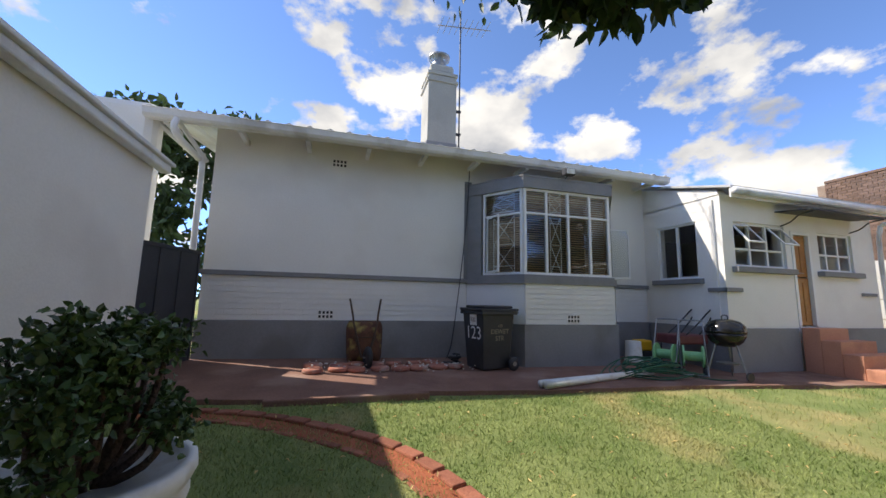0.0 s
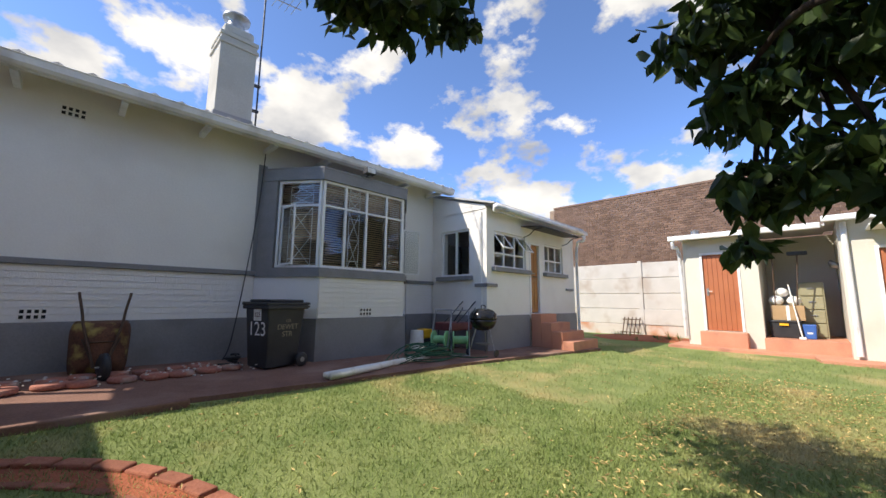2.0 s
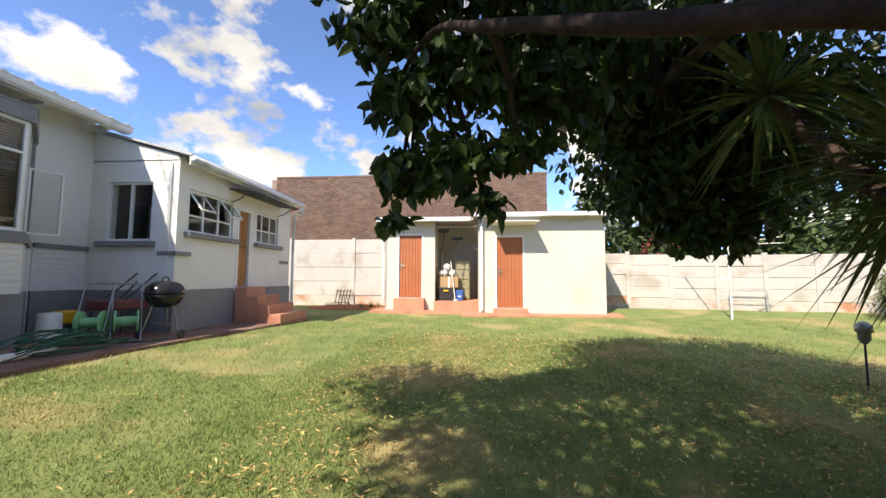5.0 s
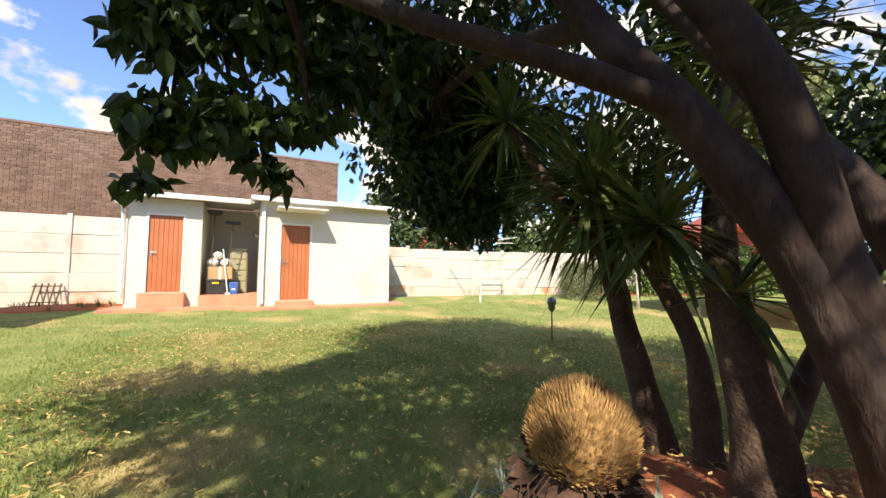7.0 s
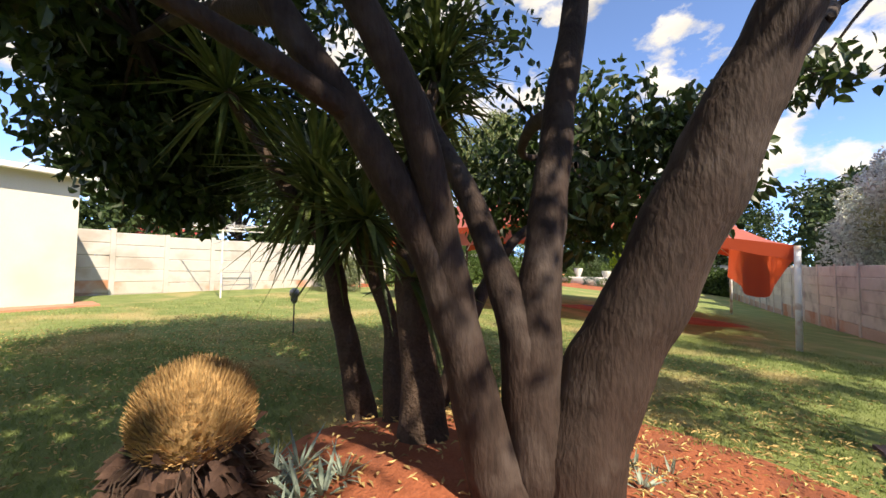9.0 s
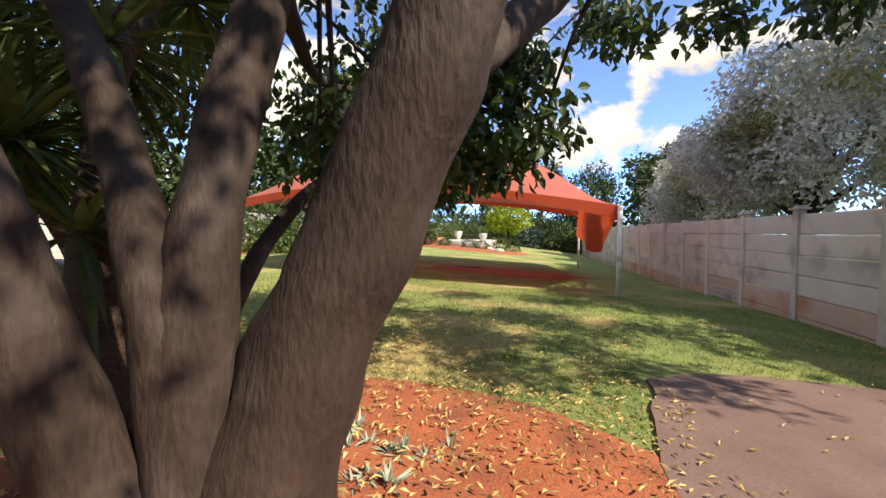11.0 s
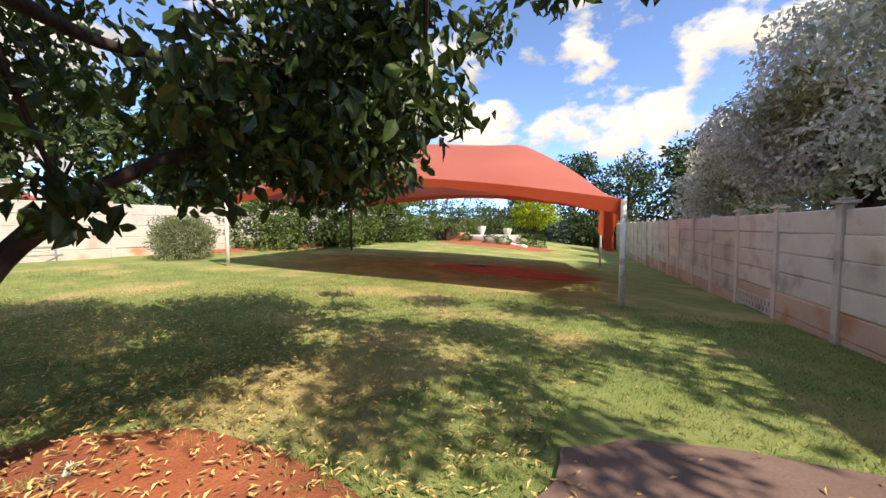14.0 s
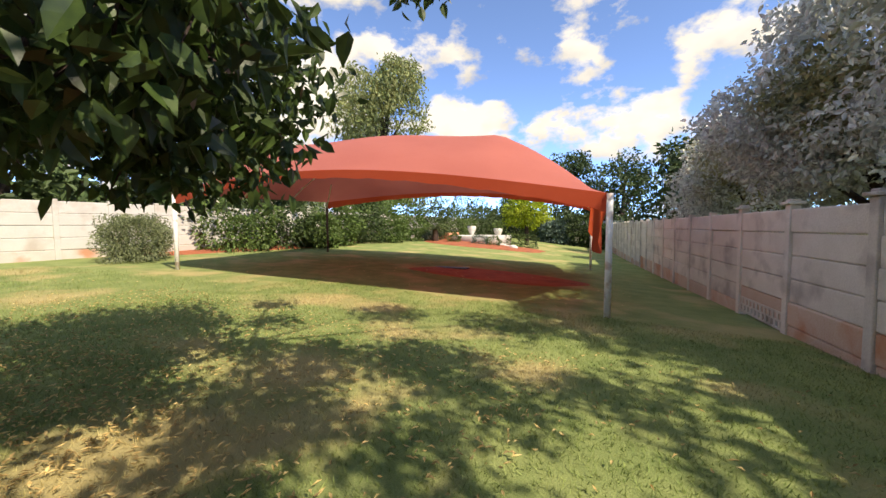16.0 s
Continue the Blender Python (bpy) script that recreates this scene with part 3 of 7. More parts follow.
def pane(win, m, u0, u1, z0, z1, off=0.0):
    ob = part("pane", box((u0, off - 0.003, z0), (u1, off + 0.003, z1), m), M_GLASS, win)
    ob.visible_shadow = False
    return ob


def lattice(win, m, u0, u1, z0, z1, off):
    """Welded burglar bars: a narrow upright pair with crossed diagonals."""
    bm = bmesh.new()
    p = lambda u, z: m @ Vector((u, off, z))
    q1, q2, zm = u0 + (u1 - u0) * 0.22, u0 + (u1 - u0) * 0.78, (z0 + z1) / 2
    lines = [((q1, z0), (q1, z1)), ((q2, z0), (q2, z1)), ((q1, zm), (q2, zm)), ((q1, z0 + (z1 - z0) * 0.12), (q2, z0 + (z1 - z0) * 0.12)), ((q1, z1 - (z1 - z0) * 0.12), (q2, z1 - (z1 - z0) * 0.12)),
             ((q1, z0), (q2, zm)), ((q2, z0), (q1, zm)), ((q1, zm), (q2, z1)), ((q2, zm), (q1, z1))]
    for a_, b_ in lines:
        add_tube(bm, [p(*a_), p(*b_)], 0.007, 6)
    part("burglar_bars", bm, M_FRAME, win, "white welded burglar bars with crossed diagonals")


def blinds(win, m, u0, u1, z0, z1, off, step=0.05):
    bm = bmesh.new()
    z = z0
    while z < z1:
        add_box(bm, (u0, -0.022, -0.0015), (u1, 0.022, 0.0015), m @ Matrix.Translation((0, off, z)) @ pose(0, 0, 0, 38, 0, 0))
        z += step
    part("venetian_blind", bm, M_BLIND, win, "brown slatted wooden venetian blind")


bay = tagged(thing("window_1", (4.2, 6.2, 3.13), "white steel bay window with burglar bars and wooden blinds", "window", kind="structure"))
for k in range(3):
    a_, b_ = [((2.86, 6.90), (3.31, 6.27)), ((3.32, 6.26), (5.03, 6.26)), ((5.04, 6.27), (5.54, 6.90))][k]
    ups = [[], [0.27, 0.56, 0.80][:3], []][k]
    ups = [[], [0.25, 0.5, 0.76], []][k]
    m_, w_ = frame_bars(bay, a_, b_, 3.13, 4.61, ups, [4.18], 0.05)
    edges_ = [0.0] + ups + [1.0]
    for i in range(len(edges_) - 1):
        u0_, u1_ = edges_[i] * w_ + 0.025, edges_[i + 1] * w_ - 0.025
        pane(bay, m_, u0_, u1_, 3.17, 4.16)
        pane(bay, m_, u0_, u1_, 4.2, 4.57)
        if (k, i) in ((1, 1), (0, 0), (2, 0)):
            lattice(bay, m_, u0_, u1_, 3.17, 4.16, 0.05)
            lattice(bay, m_, u0_, u1_, 4.2, 4.57, 0.05)
    blinds(bay, m_, 0.03, w_ - 0.03, 3.16, 4.58, 0.06, 0.04)
# Two open side casements of the bay.
for k, (hx, hy, ang) in enumerate(((2.90, 6.84, -85), (5.53, 6.86, -12))):
    mm = Matrix.Translation((hx, hy, 0)) @ pose(0, 0, 0, 0, 0, ang)
    bm = bmesh.new()
    L_ = 0.42
    for lo_, hi_ in (((0, -0.012, 3.17), (0.03, 0.012, 4.16)), ((L_ - 0.03, -0.012, 3.17), (L_, 0.012, 4.16)), ((0.03, -0.012, 3.17), (L_ - 0.03, 0.012, 3.2)), ((0.03, -0.012, 4.13), (L_ - 0.03, 0.012, 4.16))):
        add_box(bm, lo_, hi_, mm)
    part("open_casement", bm, M_FRAME, bay, "white steel casement standing open")
    pane(bay, mm, 0.03, L_ - 0.03, 3.2, 4.13)

win2 = thing("window_2", (AX, 6.35, 3.17), "white framed two-pane window with grey sill", "window", kind="structure")
m_, w_ = frame_bars(win2, (AX + 0.06, 6.8), (AX + 0.06, 5.93), 3.17, 4.23, [0.5], [], 0.05)
pane(win2, m_, 0.03, w_ / 2 - 0.02, 3.2, 4.2)
pane(win2, m_, w_ / 2 + 0.02, w_ - 0.03, 3.2, 4.2)
part("window_sill", box((AX - 0.1, 5.83, 3.07), (AX + 0.02, 6.9, 3.165), bevel=0.012), M_TRIM, win2, "grey painted sill")

for nm, x0, x1, z0, z1 in (("window_3", 6.95, 8.2, 3.36, 4.16), ("window_4", 9.08, 10.05, 3.36, 4.10)):
    wn_ = thing(nm, ((x0 + x1) / 2, AY, z0), "white steel window with small top lights and grey sill" + (", two top sashes open" if nm == "window_3" else ""), "window", kind="structure")
    ups = [0.33, 0.67] if nm == "window_3" else [0.28, 0.64]
    m_, w_ = frame_bars(wn_, (x0, AY + 0.07), (x1, AY + 0.07), z0, z1, ups, [z0 + 0.32], 0.05)
    eds = [0] + ups + [1]
    for i in range(3):
        pane(wn_, m_, eds[i] * w_ + 0.03, eds[i + 1] * w_ - 0.03, z0 + 0.03, z0 + 0.3)
        if nm == "window_3" and i in (0, 2):
            u0_, u1_ = eds[i] * w_ + 0.02, eds[i + 1] * w_ - 0.02
            mm = m_ @ Matrix.Translation((0, -0.03, z1 - 0.05)) @ pose(0, 0, 0, -38, 0, 0)
            bm = bmesh.new()
            for lo_, hi_ in (((u0_, -0.012, -0.44), (u0_ + 0.03, 0.012, 0)), ((u1_ - 0.03, -0.012, -0.44), (u1_, 0.012, 0)), ((u0_ + 0.03, -0.012, -0.03), (u1_ - 0.03, 0.012, 0)), ((u0_ + 0.03, -0.012, -0.44), (u1_ - 0.03, 0.012, -0.41))):
                add_box(bm, lo_, hi_, mm)
            part("open_sash", bm, M_FRAME, wn_, "white top-hung sash pushed open")
            pane(wn_, mm, u0_ + 0.03, u1_ - 0.03, -0.41, -0.03)
        else:
            pane(wn_, m_, eds[i] * w_ + 0.03, eds[i + 1] * w_ - 0.03, z0 + 0.35, z1 - 0.04)
    part("window_sill", box((x0 - 0.1, AY - 0.11, z0 - 0.1), (x1 + 0.1, AY + 0.03, z0 - 0.004), bevel=0.012), M_TRIM, wn_, "grey painted sill")

door = thing("door_1", (8.6, AY + 0.1, 2.34), "varnished brown timber stable door, panelled and partly ajar", "door", kind="structure")
part("door_frame", add_box(add_box(box((8.345, AY - 0.01, 2.35), (8.41, AY + 0.15, 4.075)), (8.80, AY - 0.01, 2.35), (8.855, AY + 0.15, 4.075)), (8.41, AY - 0.01, 4.02), (8.80, AY + 0.15, 4.075)), M_FRAME, door, "white door frame")
for z0, z1 in ((2.36, 3.22), (3.24, 4.01)):
    bm = box((8.42, AY + 0.05, z0), (8.79, AY + 0.09, z1), bevel=0.006)
    for u in (8.46, 8.62):
        add_box(bm, (u, AY + 0.04, z0 + 0.08), (u + 0.13, AY + 0.05, z1 - 0.08), bevel=0.004)
    part("door_leaf", bm, M_DOORBR, door)
part("door_handle", add_tube(tube([(8.46, AY + 0.04, 3.3), (8.46, AY - 0.02, 3.3)], 0.012, 8), [(8.46, AY - 0.02, 3.3), (8.56, AY - 0.02, 3.3)], 0.009, 8), M_STEEL, door, "steel lever handle")

steps = thing("front_steps", (8.7, 5.0, 1.55), "salmon-pink screed steps up to the kitchen door", "steps", kind="structure")
for k in range(4):
    zt = 2.33 - 0.19 * k
    part("step", box((8.28, AY - 0.06 - 0.26 * (k + 1), 1.45), (9.02 + 0.17 * k, AY - 0.062 - 0.26 * k, zt), bevel=0.012), M_STEP, steps)

canopy_d = thing("door_canopy", (8.9, AY, 4.4), "dark metal awning on curled brackets over the door", "awning")
part("awning_sheet", prism([(8.0, AY - 0.55), (10.1, AY - 0.55), (10.1, AY - 0.004), (8.0, AY - 0.004)], lambda x, y: 4.40 + (y - AY) * 0.12, lambda x, y: 4.42 + (y - AY) * 0.12), M_GATE, canopy_d, "thin dark awning sheet")
for x in (8.1, 10.0):
    part("bracket", tube(smooth_path([(x, AY - 0.01, 4.15), (x, AY - 0.18, 4.20), (x, AY - 0.32, 4.30), (x, AY - 0.52, 4.33)], 4), 0.012, 6), M_GATE, canopy_d, "curled iron bracket")

# Main roof: a low sheet slope with fascia, gutter and exposed rafter ends.
RZ = 5.28
bm = bmesh.new()
x, rib = -2.35, []
while x < 6.75:
    rib.append((x, 0.0)), rib.append((x + 0.06, 0.03)), rib.append((x + 0.12, 0.0))
    x += 0.3
rib.append((6.78, 0.0))
lo_ = [[bm.verts.new((x, y, z + h)) for x, h in rib] for y, z in ((6.52, RZ), (14.3, RZ + 1.25))]
for k in range(len(rib) - 1):
    bm.faces.new((lo_[0][k], lo_[0][k + 1], lo_[1][k + 1], lo_[1][k]))
roof = part("roof_main", bm, M_ROOF)
roof.modifiers.new("thick", "SOLIDIFY").thickness = 0.02
tagged(roof, "low ribbed grey metal roof of the house", "roof", kind="structure")
tagged(part("ceiling_eave", prism([(-2.3, 6.60), (6.7, 6.60), (6.7, 7.13), (-2.3, 7.13)], lambda x, y: RZ - 0.05 + (y - 6.52) * 0.16, lambda x, y: RZ - 0.03 + (y - 6.52) * 0.16), M_EAVE), "boarding under the eave, with shade put into its colour", "eave", kind="structure")
solid("trim_fascia", (-2.34, 6.575, RZ - 0.17), (6.72, 6.60, RZ - 0.02), M_GUTTER, "white painted fascia board", bevel=0.004)
bm = bmesh.new()
gut = [(6.572, 0.0), (6.50, 0.0), (6.47, 0.03), (6.455, 0.10), (6.44, 0.115)]
ends = [[bm.verts.new((x, y, RZ - 0.15 + z)) for y, z in gut] for x in (-2.36, 6.74)]
for k in range(len(gut) - 1):
    bm.faces.new((ends[0][k], ends[0][k + 1], ends[1][k + 1], ends[1][k]))
g_ = part("gutter_main", bm, M_GUTTER)
g_.modifiers.new("thick", "SOLIDIFY").thickness = 0.008
tagged(g_, "white metal eaves gutter", "gutter", kind="structure")
for k in range(10):
    solid("rafter_end", (-2.15 + k * 0.95, 6.60, RZ - 0.19), (-2.08 + k * 0.95, 7.12, RZ - 0.11), M_GUTTER, "white painted rafter end under the eave", "rafter", bevel=0.004)
dp = tagged(part("downpipe", tube(smooth_path([(-1.95, 6.50, RZ - 0.15), (-1.95, 6.5, RZ - 0.35), (-1.8, 7.0, 4.75), (-1.76, 7.05, 4.6), (-1.76, 7.05, 2.0), (-1.76, 7.05, 1.4)], 5), 0.045, 10), M_GUTTER, smooth=True), "white rainwater downpipe at the house corner", "downpipe")
bm = bmesh.new()
add_tube(bm, [(-2.0, 6.62, RZ - 0.1), (-1.72, 7.12, 4.75)], 0.035, 6)
add_tube(bm, [(-2.3, 6.75, RZ - 0.12), (-1.85, 7.3, 4.8)], 0.035, 6)
tagged(part("eave_brace", bm, M_GUTTER), "white timber brace under the eave corner", "brace")

# Annex roof with its own gutter.
tagged(part("roof_annex", prism([(6.6, 5.18), (10.85, 5.18), (10.85, 9), (6.6, 9)], lambda x, y: 4.66 + (y - 5.18) * 0.27, lambda x, y: 4.70 + (y - 5.18) * 0.27), M_ROOF), "thin sheet roof of the annex", "roof", kind="structure")
solid("trim_fascia_annex", (6.62, 5.20, 4.50), (10.83, 5.23, 4.66), M_GUTTER, "white fascia of the annex", bevel=0.004)
g_ = part("gutter_annex", tube([(6.60, 5.13, 4.60), (10.88, 5.13, 4.57)], 0.06, 10), M_GUTTER, smooth=True)
tagged(g_, "white half-round gutter of the annex", "gutter", kind="structure")
tagged(part("downpipe", tube(smooth_path([(10.75, 5.13, 4.55), (10.75, 5.15, 4.35), (10.78, 5.38, 4.1), (10.78, 5.38, 1.6)], 4), 0.04, 8), M_GUTTER), "white rainwater downpipe on the annex end", "downpipe")

# Painted brick courses of the dado band, proud of the wall.
def brick_course(name, x0, x1, y, z0, z1, rows, mat, label):
    bm = bmesh.new()
    h = (z1 - z0) / rows
    for r in range(rows):
        x = x0 - (0.11 if r % 2 else 0)
        while x < x1:
            a, b = max(x, x0) + 0.0003, min(x + 0.226, x1) - 0.0003
            if b - a > 0.02:
                d = 0.0008 * random.random()
                add_box(bm, (a, y - 0.02 - d, z0 + r * h + 0.0035), (b, y - 0.003, z0 + (r + 1) * h - 0.0035))
            x += 0.226
    return tagged(part(name, bm, mat), label, "brickwork", kind="structure")


brick_course("trim_brick_band", HX0, 2.6, HY, PL, DADO - 0.035, 8, M_BRICKWHITE, "white painted brick band with fine joints")
brick_course("trim_brick_band_bay", 3.31, 5.05, 6.22, PL, DADO - 0.05, 8, M_BRICKWHITE, "white painted brick band with fine joints")
brick_course("trim_brick_band_east", 5.86, AX - 0.05, HY, PL, DADO - 0.035, 8, M_BRICKWHITE, "white painted brick band with fine joints")


def air_brick(x, y, z, w=0.24, h=0.13):
    v = thing("air_brick", (x, y, z), "white air brick in the wall, its slots' shade laid on as black plates", "vent", "air bricks")
    part("vent_plate", box((x - w / 2, y - 0.018, z - h / 2), (x + w / 2, y - 0.002, z + h / 2), bevel=0.003), M_WALL, v)
    # Slots are not cut; thin black plates stand for the shade inside them.
    for i in range(4):
        for j in range(2):
            cx, cz = x - w / 2 + w * (i + 0.5) / 4, z - h / 2 + h * (j + 0.5) / 2
            part("slot", box((cx - w * 0.075, y - 0.0195, cz - h * 0.16), (cx + w * 0.075, y - 0.017, cz + h * 0.16)), M_LOUVRE, v)


air_brick(0.28, HY, 4.97)
air_brick(0.2, HY - 0.012, 2.41)
air_brick(4.2, 6.208, 2.41)

# Chimney, cowl and aerial.
ch = thing("chimney", (2.15, 7.6, 5.2), "tall grey-cream plastered chimney with a metal cowl", "chimney")
part("shaft", box((1.86, 7.35, 5.0), (2.44, 7.95, 7.12), bevel=0.01), M_CHIMNEY, ch)
part("flashing", box((1.84, 7.335, 5.3), (2.46, 7.965, 5.72), bevel=0.005), M_GREY, ch, "dark flashing at the roof")
part("cap_course", add_box(add_box(box((1.83, 7.32, 6.97), (2.47, 7.98, 7.03), bevel=0.01), (1.84, 7.33, 7.12), (2.46, 7.97, 7.19), bevel=0.01), (1.90, 7.39, 7.19), (2.40, 7.91, 7.40), bevel=0.06), M_CHIMNEY, ch)
part("cowl", lathe([(0.14, 7.38), (0.15, 7.55), (0.13, 7.6), (0.22, 7.65), (0.23, 7.69), (0.18, 7.72)], 16, Matrix.Translation((2.14, 7.65, 0))), M_STEEL, ch, "weathered metal cowl", True)
an = thing("tv_aerial", (2.62, 7.6, 5.4), "thin television aerial on a pole strapped to the chimney", "aerial")
part("mast", tube([(2.60, 7.65, 5.4), (2.60, 7.65, 8.9)], 0.016, 8), M_GATE, an)
bm = bmesh.new()
add_tube(bm, [(2.1, 7.65, 8.45), (3.3, 7.65, 8.6)], 0.012, 6)
for k in range(9):
    x_ = 2.15 + k * 0.13
    add_tube(bm, [(x_, 7.4, 8.46 + k * 0.0165), (x_, 7.9, 8.46 + k * 0.0165)], 0.006, 5)
part("antenna_rods", bm, M_STEEL, an)
for z_ in (6.05, 6.55):
    part("mast_clamp", box((2.44, 7.62, z_), (2.63, 7.68, z_ + 0.04)), M_GATE, an)
fl = thing("floodlight", (4.1, 6.15, 4.83), "small dark floodlight above the bay window", "light")
part("lamp_body", box((4.0, 6.02, 4.86), (4.2, 6.14, 4.98), Matrix.Identity(4), 0.012), M_GATE, fl)
part("lamp_glass", box((4.02, 6.012, 4.875), (4.18, 6.018, 4.965)), M_WHITEP, fl)
part("bracket", tube([(4.1, 6.21, 4.825), (4.1, 6.1, 4.87)], 0.012, 6), M_GATE, fl)
tagged(part("wall_cable", tube(smooth_path([(2.63, 7.06, 5.1), (2.6, 7.10, 4.2), (2.5, 7.06, 3.3), (2.42, 7.06, 2.6), (2.32, 7.05, 1.9), (2.2, 7.0, 1.66)], 5), 0.008, 6), M_GATE), "thin dark cable hanging down the house wall", "cable")

# ---- west building and gate ----
solid("wall_west_garage", (-4.8, 0.9, 1.2), (-1.92, 5.95, 4.28), M_WALL, "plain white plastered wall of the neighbouring outbuilding", "wall")
solid("roof_west_garage", (-4.9, 0.8, 4.28), (-1.86, 6.05, 4.36), M_GREY, "flat dark roof edge of the west outbuilding", "roof")
g_ = part("gutter_west", add_box(box((-1.90, 0.8, 4.20), (-1.78, 6.1, 4.30), bevel=0.02), (-1.92, 0.8, 4.30), (-1.74, 6.12, 4.345), bevel=0.01), M_GUTTER)
tagged(g_, "white box gutter along the west outbuilding", "gutter", kind="structure")
solid("wall_parapet_west", (-4.8, 6.6, 1.2), (-2.25, 7.0, 5.4), M_WALL, "white plastered parapet wall with a rounded corner", "wall", bevel=0.12)
gate = thing("steel_gate", (-1.8, 6.5, 1.5), "charcoal sheet-steel gate between the buildings", "gate")
ga, gb = Vector((-1.98, 5.98, 0)), Vector((-1.66, 7.06, 0))
for k in range(3):
    p0, p1 = ga.lerp(gb, k / 3 + 0.004), ga.lerp(gb, (k + 1) / 3 - 0.004)
    w_ = (p1 - p0).length
    mm = Matrix.Translation(p0) @ Matrix.Rotation(math.atan2(p1.y - p0.y, p1.x - p0.x), 4, "Z")
    part("gate_panel", box((0, -0.01, 1.6), (w_, 0.01, 3.3), mm), M_GATE, gate)
    part("gate_post", box((w_ - 0.04, -0.025, 1.5), (w_, 0.025, 3.34), mm, 0.004), M_GATE, gate)
mm = Matrix.Translation(ga) @ Matrix.Rotation(math.atan2(gb.y - ga.y, gb.x - ga.x), 4, "Z")
part("gate_rail", box((0, -0.03, 3.28), ((gb - ga).length, 0.03, 3.33), mm, 0.004), M_GATE, gate)

# ---- outbuilding ----
OX, OR = 11.62, 12.25
wall_with_holes("wall_store_west", "x", OX, -3.47, 0.14, 1.3, 4.36, [(-1.19, -0.34, 1.69, 3.79)], 0.2, M_WALL2, "cream plastered outbuilding wall")
solid("wall_store_south", (OX + 0.2, -3.47, 1.3), (14.4, -3.27, 4.36), M_WALL2, "cream plastered outbuilding wall", "wall")
solid("wall_store_partition", (OX + 0.2, -0.06, 1.3), (14.4, 0.14, 4.36), M_WALL2, "cream plastered outbuilding wall", "wall")
solid("wall_store_back", (14.2, 0.14, 1.3), (14.4, 3.05, 4.4), M_WALL2, "cream plastered outbuilding wall", "wall")
wall_with_holes("wall_toilet_west", "x", OR, 1.50, 3.05, 1.3, 4.30, [(1.86, 2.68, 1.93, 3.93)], 0.2, M_WALL2, "cream plastered outbuilding wall round a door")
solid("wall_toilet_south", (OR + 0.2, 1.50, 1.3), (14.2, 1.62, 4.3), M_WALL2, "cream plastered outbuilding wall", "wall")
solid("wall_toilet_north", (OR + 0.2, 2.9, 1.3), (14.2, 3.05, 4.3), M_WALL2, "cream plastered outbuilding wall", "wall")
solid("floor_alcove", (OR - 0.25, 0.14, 1.4), (14.2, 1.5, 1.83), M_STEP, "red screed floor of the open alcove", "floor")
solid("door_step_toilet", (OR - 0.25, 1.8, 1.5), (OR + 0.02, 2.75, 1.92), M_STEP, "red screed door step", "step", bevel=0.015)
solid("door_step_store", (OX - 0.22, -1.25, 1.4), (OX + 0.02, -0.28, 1.68), M_STEP, "red screed door step", "step", bevel=0.015)
tagged(part("roof_store", prism([(OX - 0.25, -3.65), (14.6, -3.65), (14.6, 0.3), (OX - 0.25, 0.3)], lambda x, y: 4.37 + (x - OX) * 0.06, lambda x, y: 4.42 + (x - OX) * 0.06), M_ROOF), "thin sheet roof over the store", "roof", kind="structure")
tagged(part("roof_toilet", prism([(OR - 0.3, 0.3), (14.6, 0.3), (14.6, 3.2), (OR - 0.3, 3.2)], lambda x, y: 4.34 + (x - OR) * 0.06, lambda x, y: 4.39 + (x - OR) * 0.06), M_ROOF), "thin sheet roof over the toilet and alcove", "roof", kind="structure")
solid("gutter_store", (OX - 0.36, -3.68, 4.31), (OX - 0.24, 0.36, 4.43), M_GUTTER, "white metal gutter on the store", "gutter", bevel=0.02)
solid("gutter_toilet", (OR - 0.42, 0.36, 4.27), (OR - 0.30, 3.3, 4.40), M_GUTTER, "white metal gutter on the toilet roof", "gutter", bevel=0.02)
tagged(part("downpipe", tube(smooth_path([(OR - 0.36, 3.2, 4.3), (OR - 0.3, 3.2, 4.1), (OR - 0.08, 3.12, 3.9), (OR - 0.06, 3.1, 1.75)], 4), 0.045, 8), M_GUTTER), "white rainwater downpipe on the outbuilding", "downpipe")
tagged(part("downpipe", tube([(OX - 0.07, 0.05, 4.3), (OX - 0.07, 0.05, 1.62)], 0.05, 8), M_GUTTER), "white rainwater downpipe on the outbuilding", "downpipe")
tagged(part("gas_cylinder_cowl", lathe([(0.1, 0), (0.1, 0.2), (0.11, 0.22), (0.02, 0.25)], 14, Matrix.Translation((12.6, 2.8, 4.39))), M_STEEL), "short vent pipe on the outbuilding roof", "vent pipe")


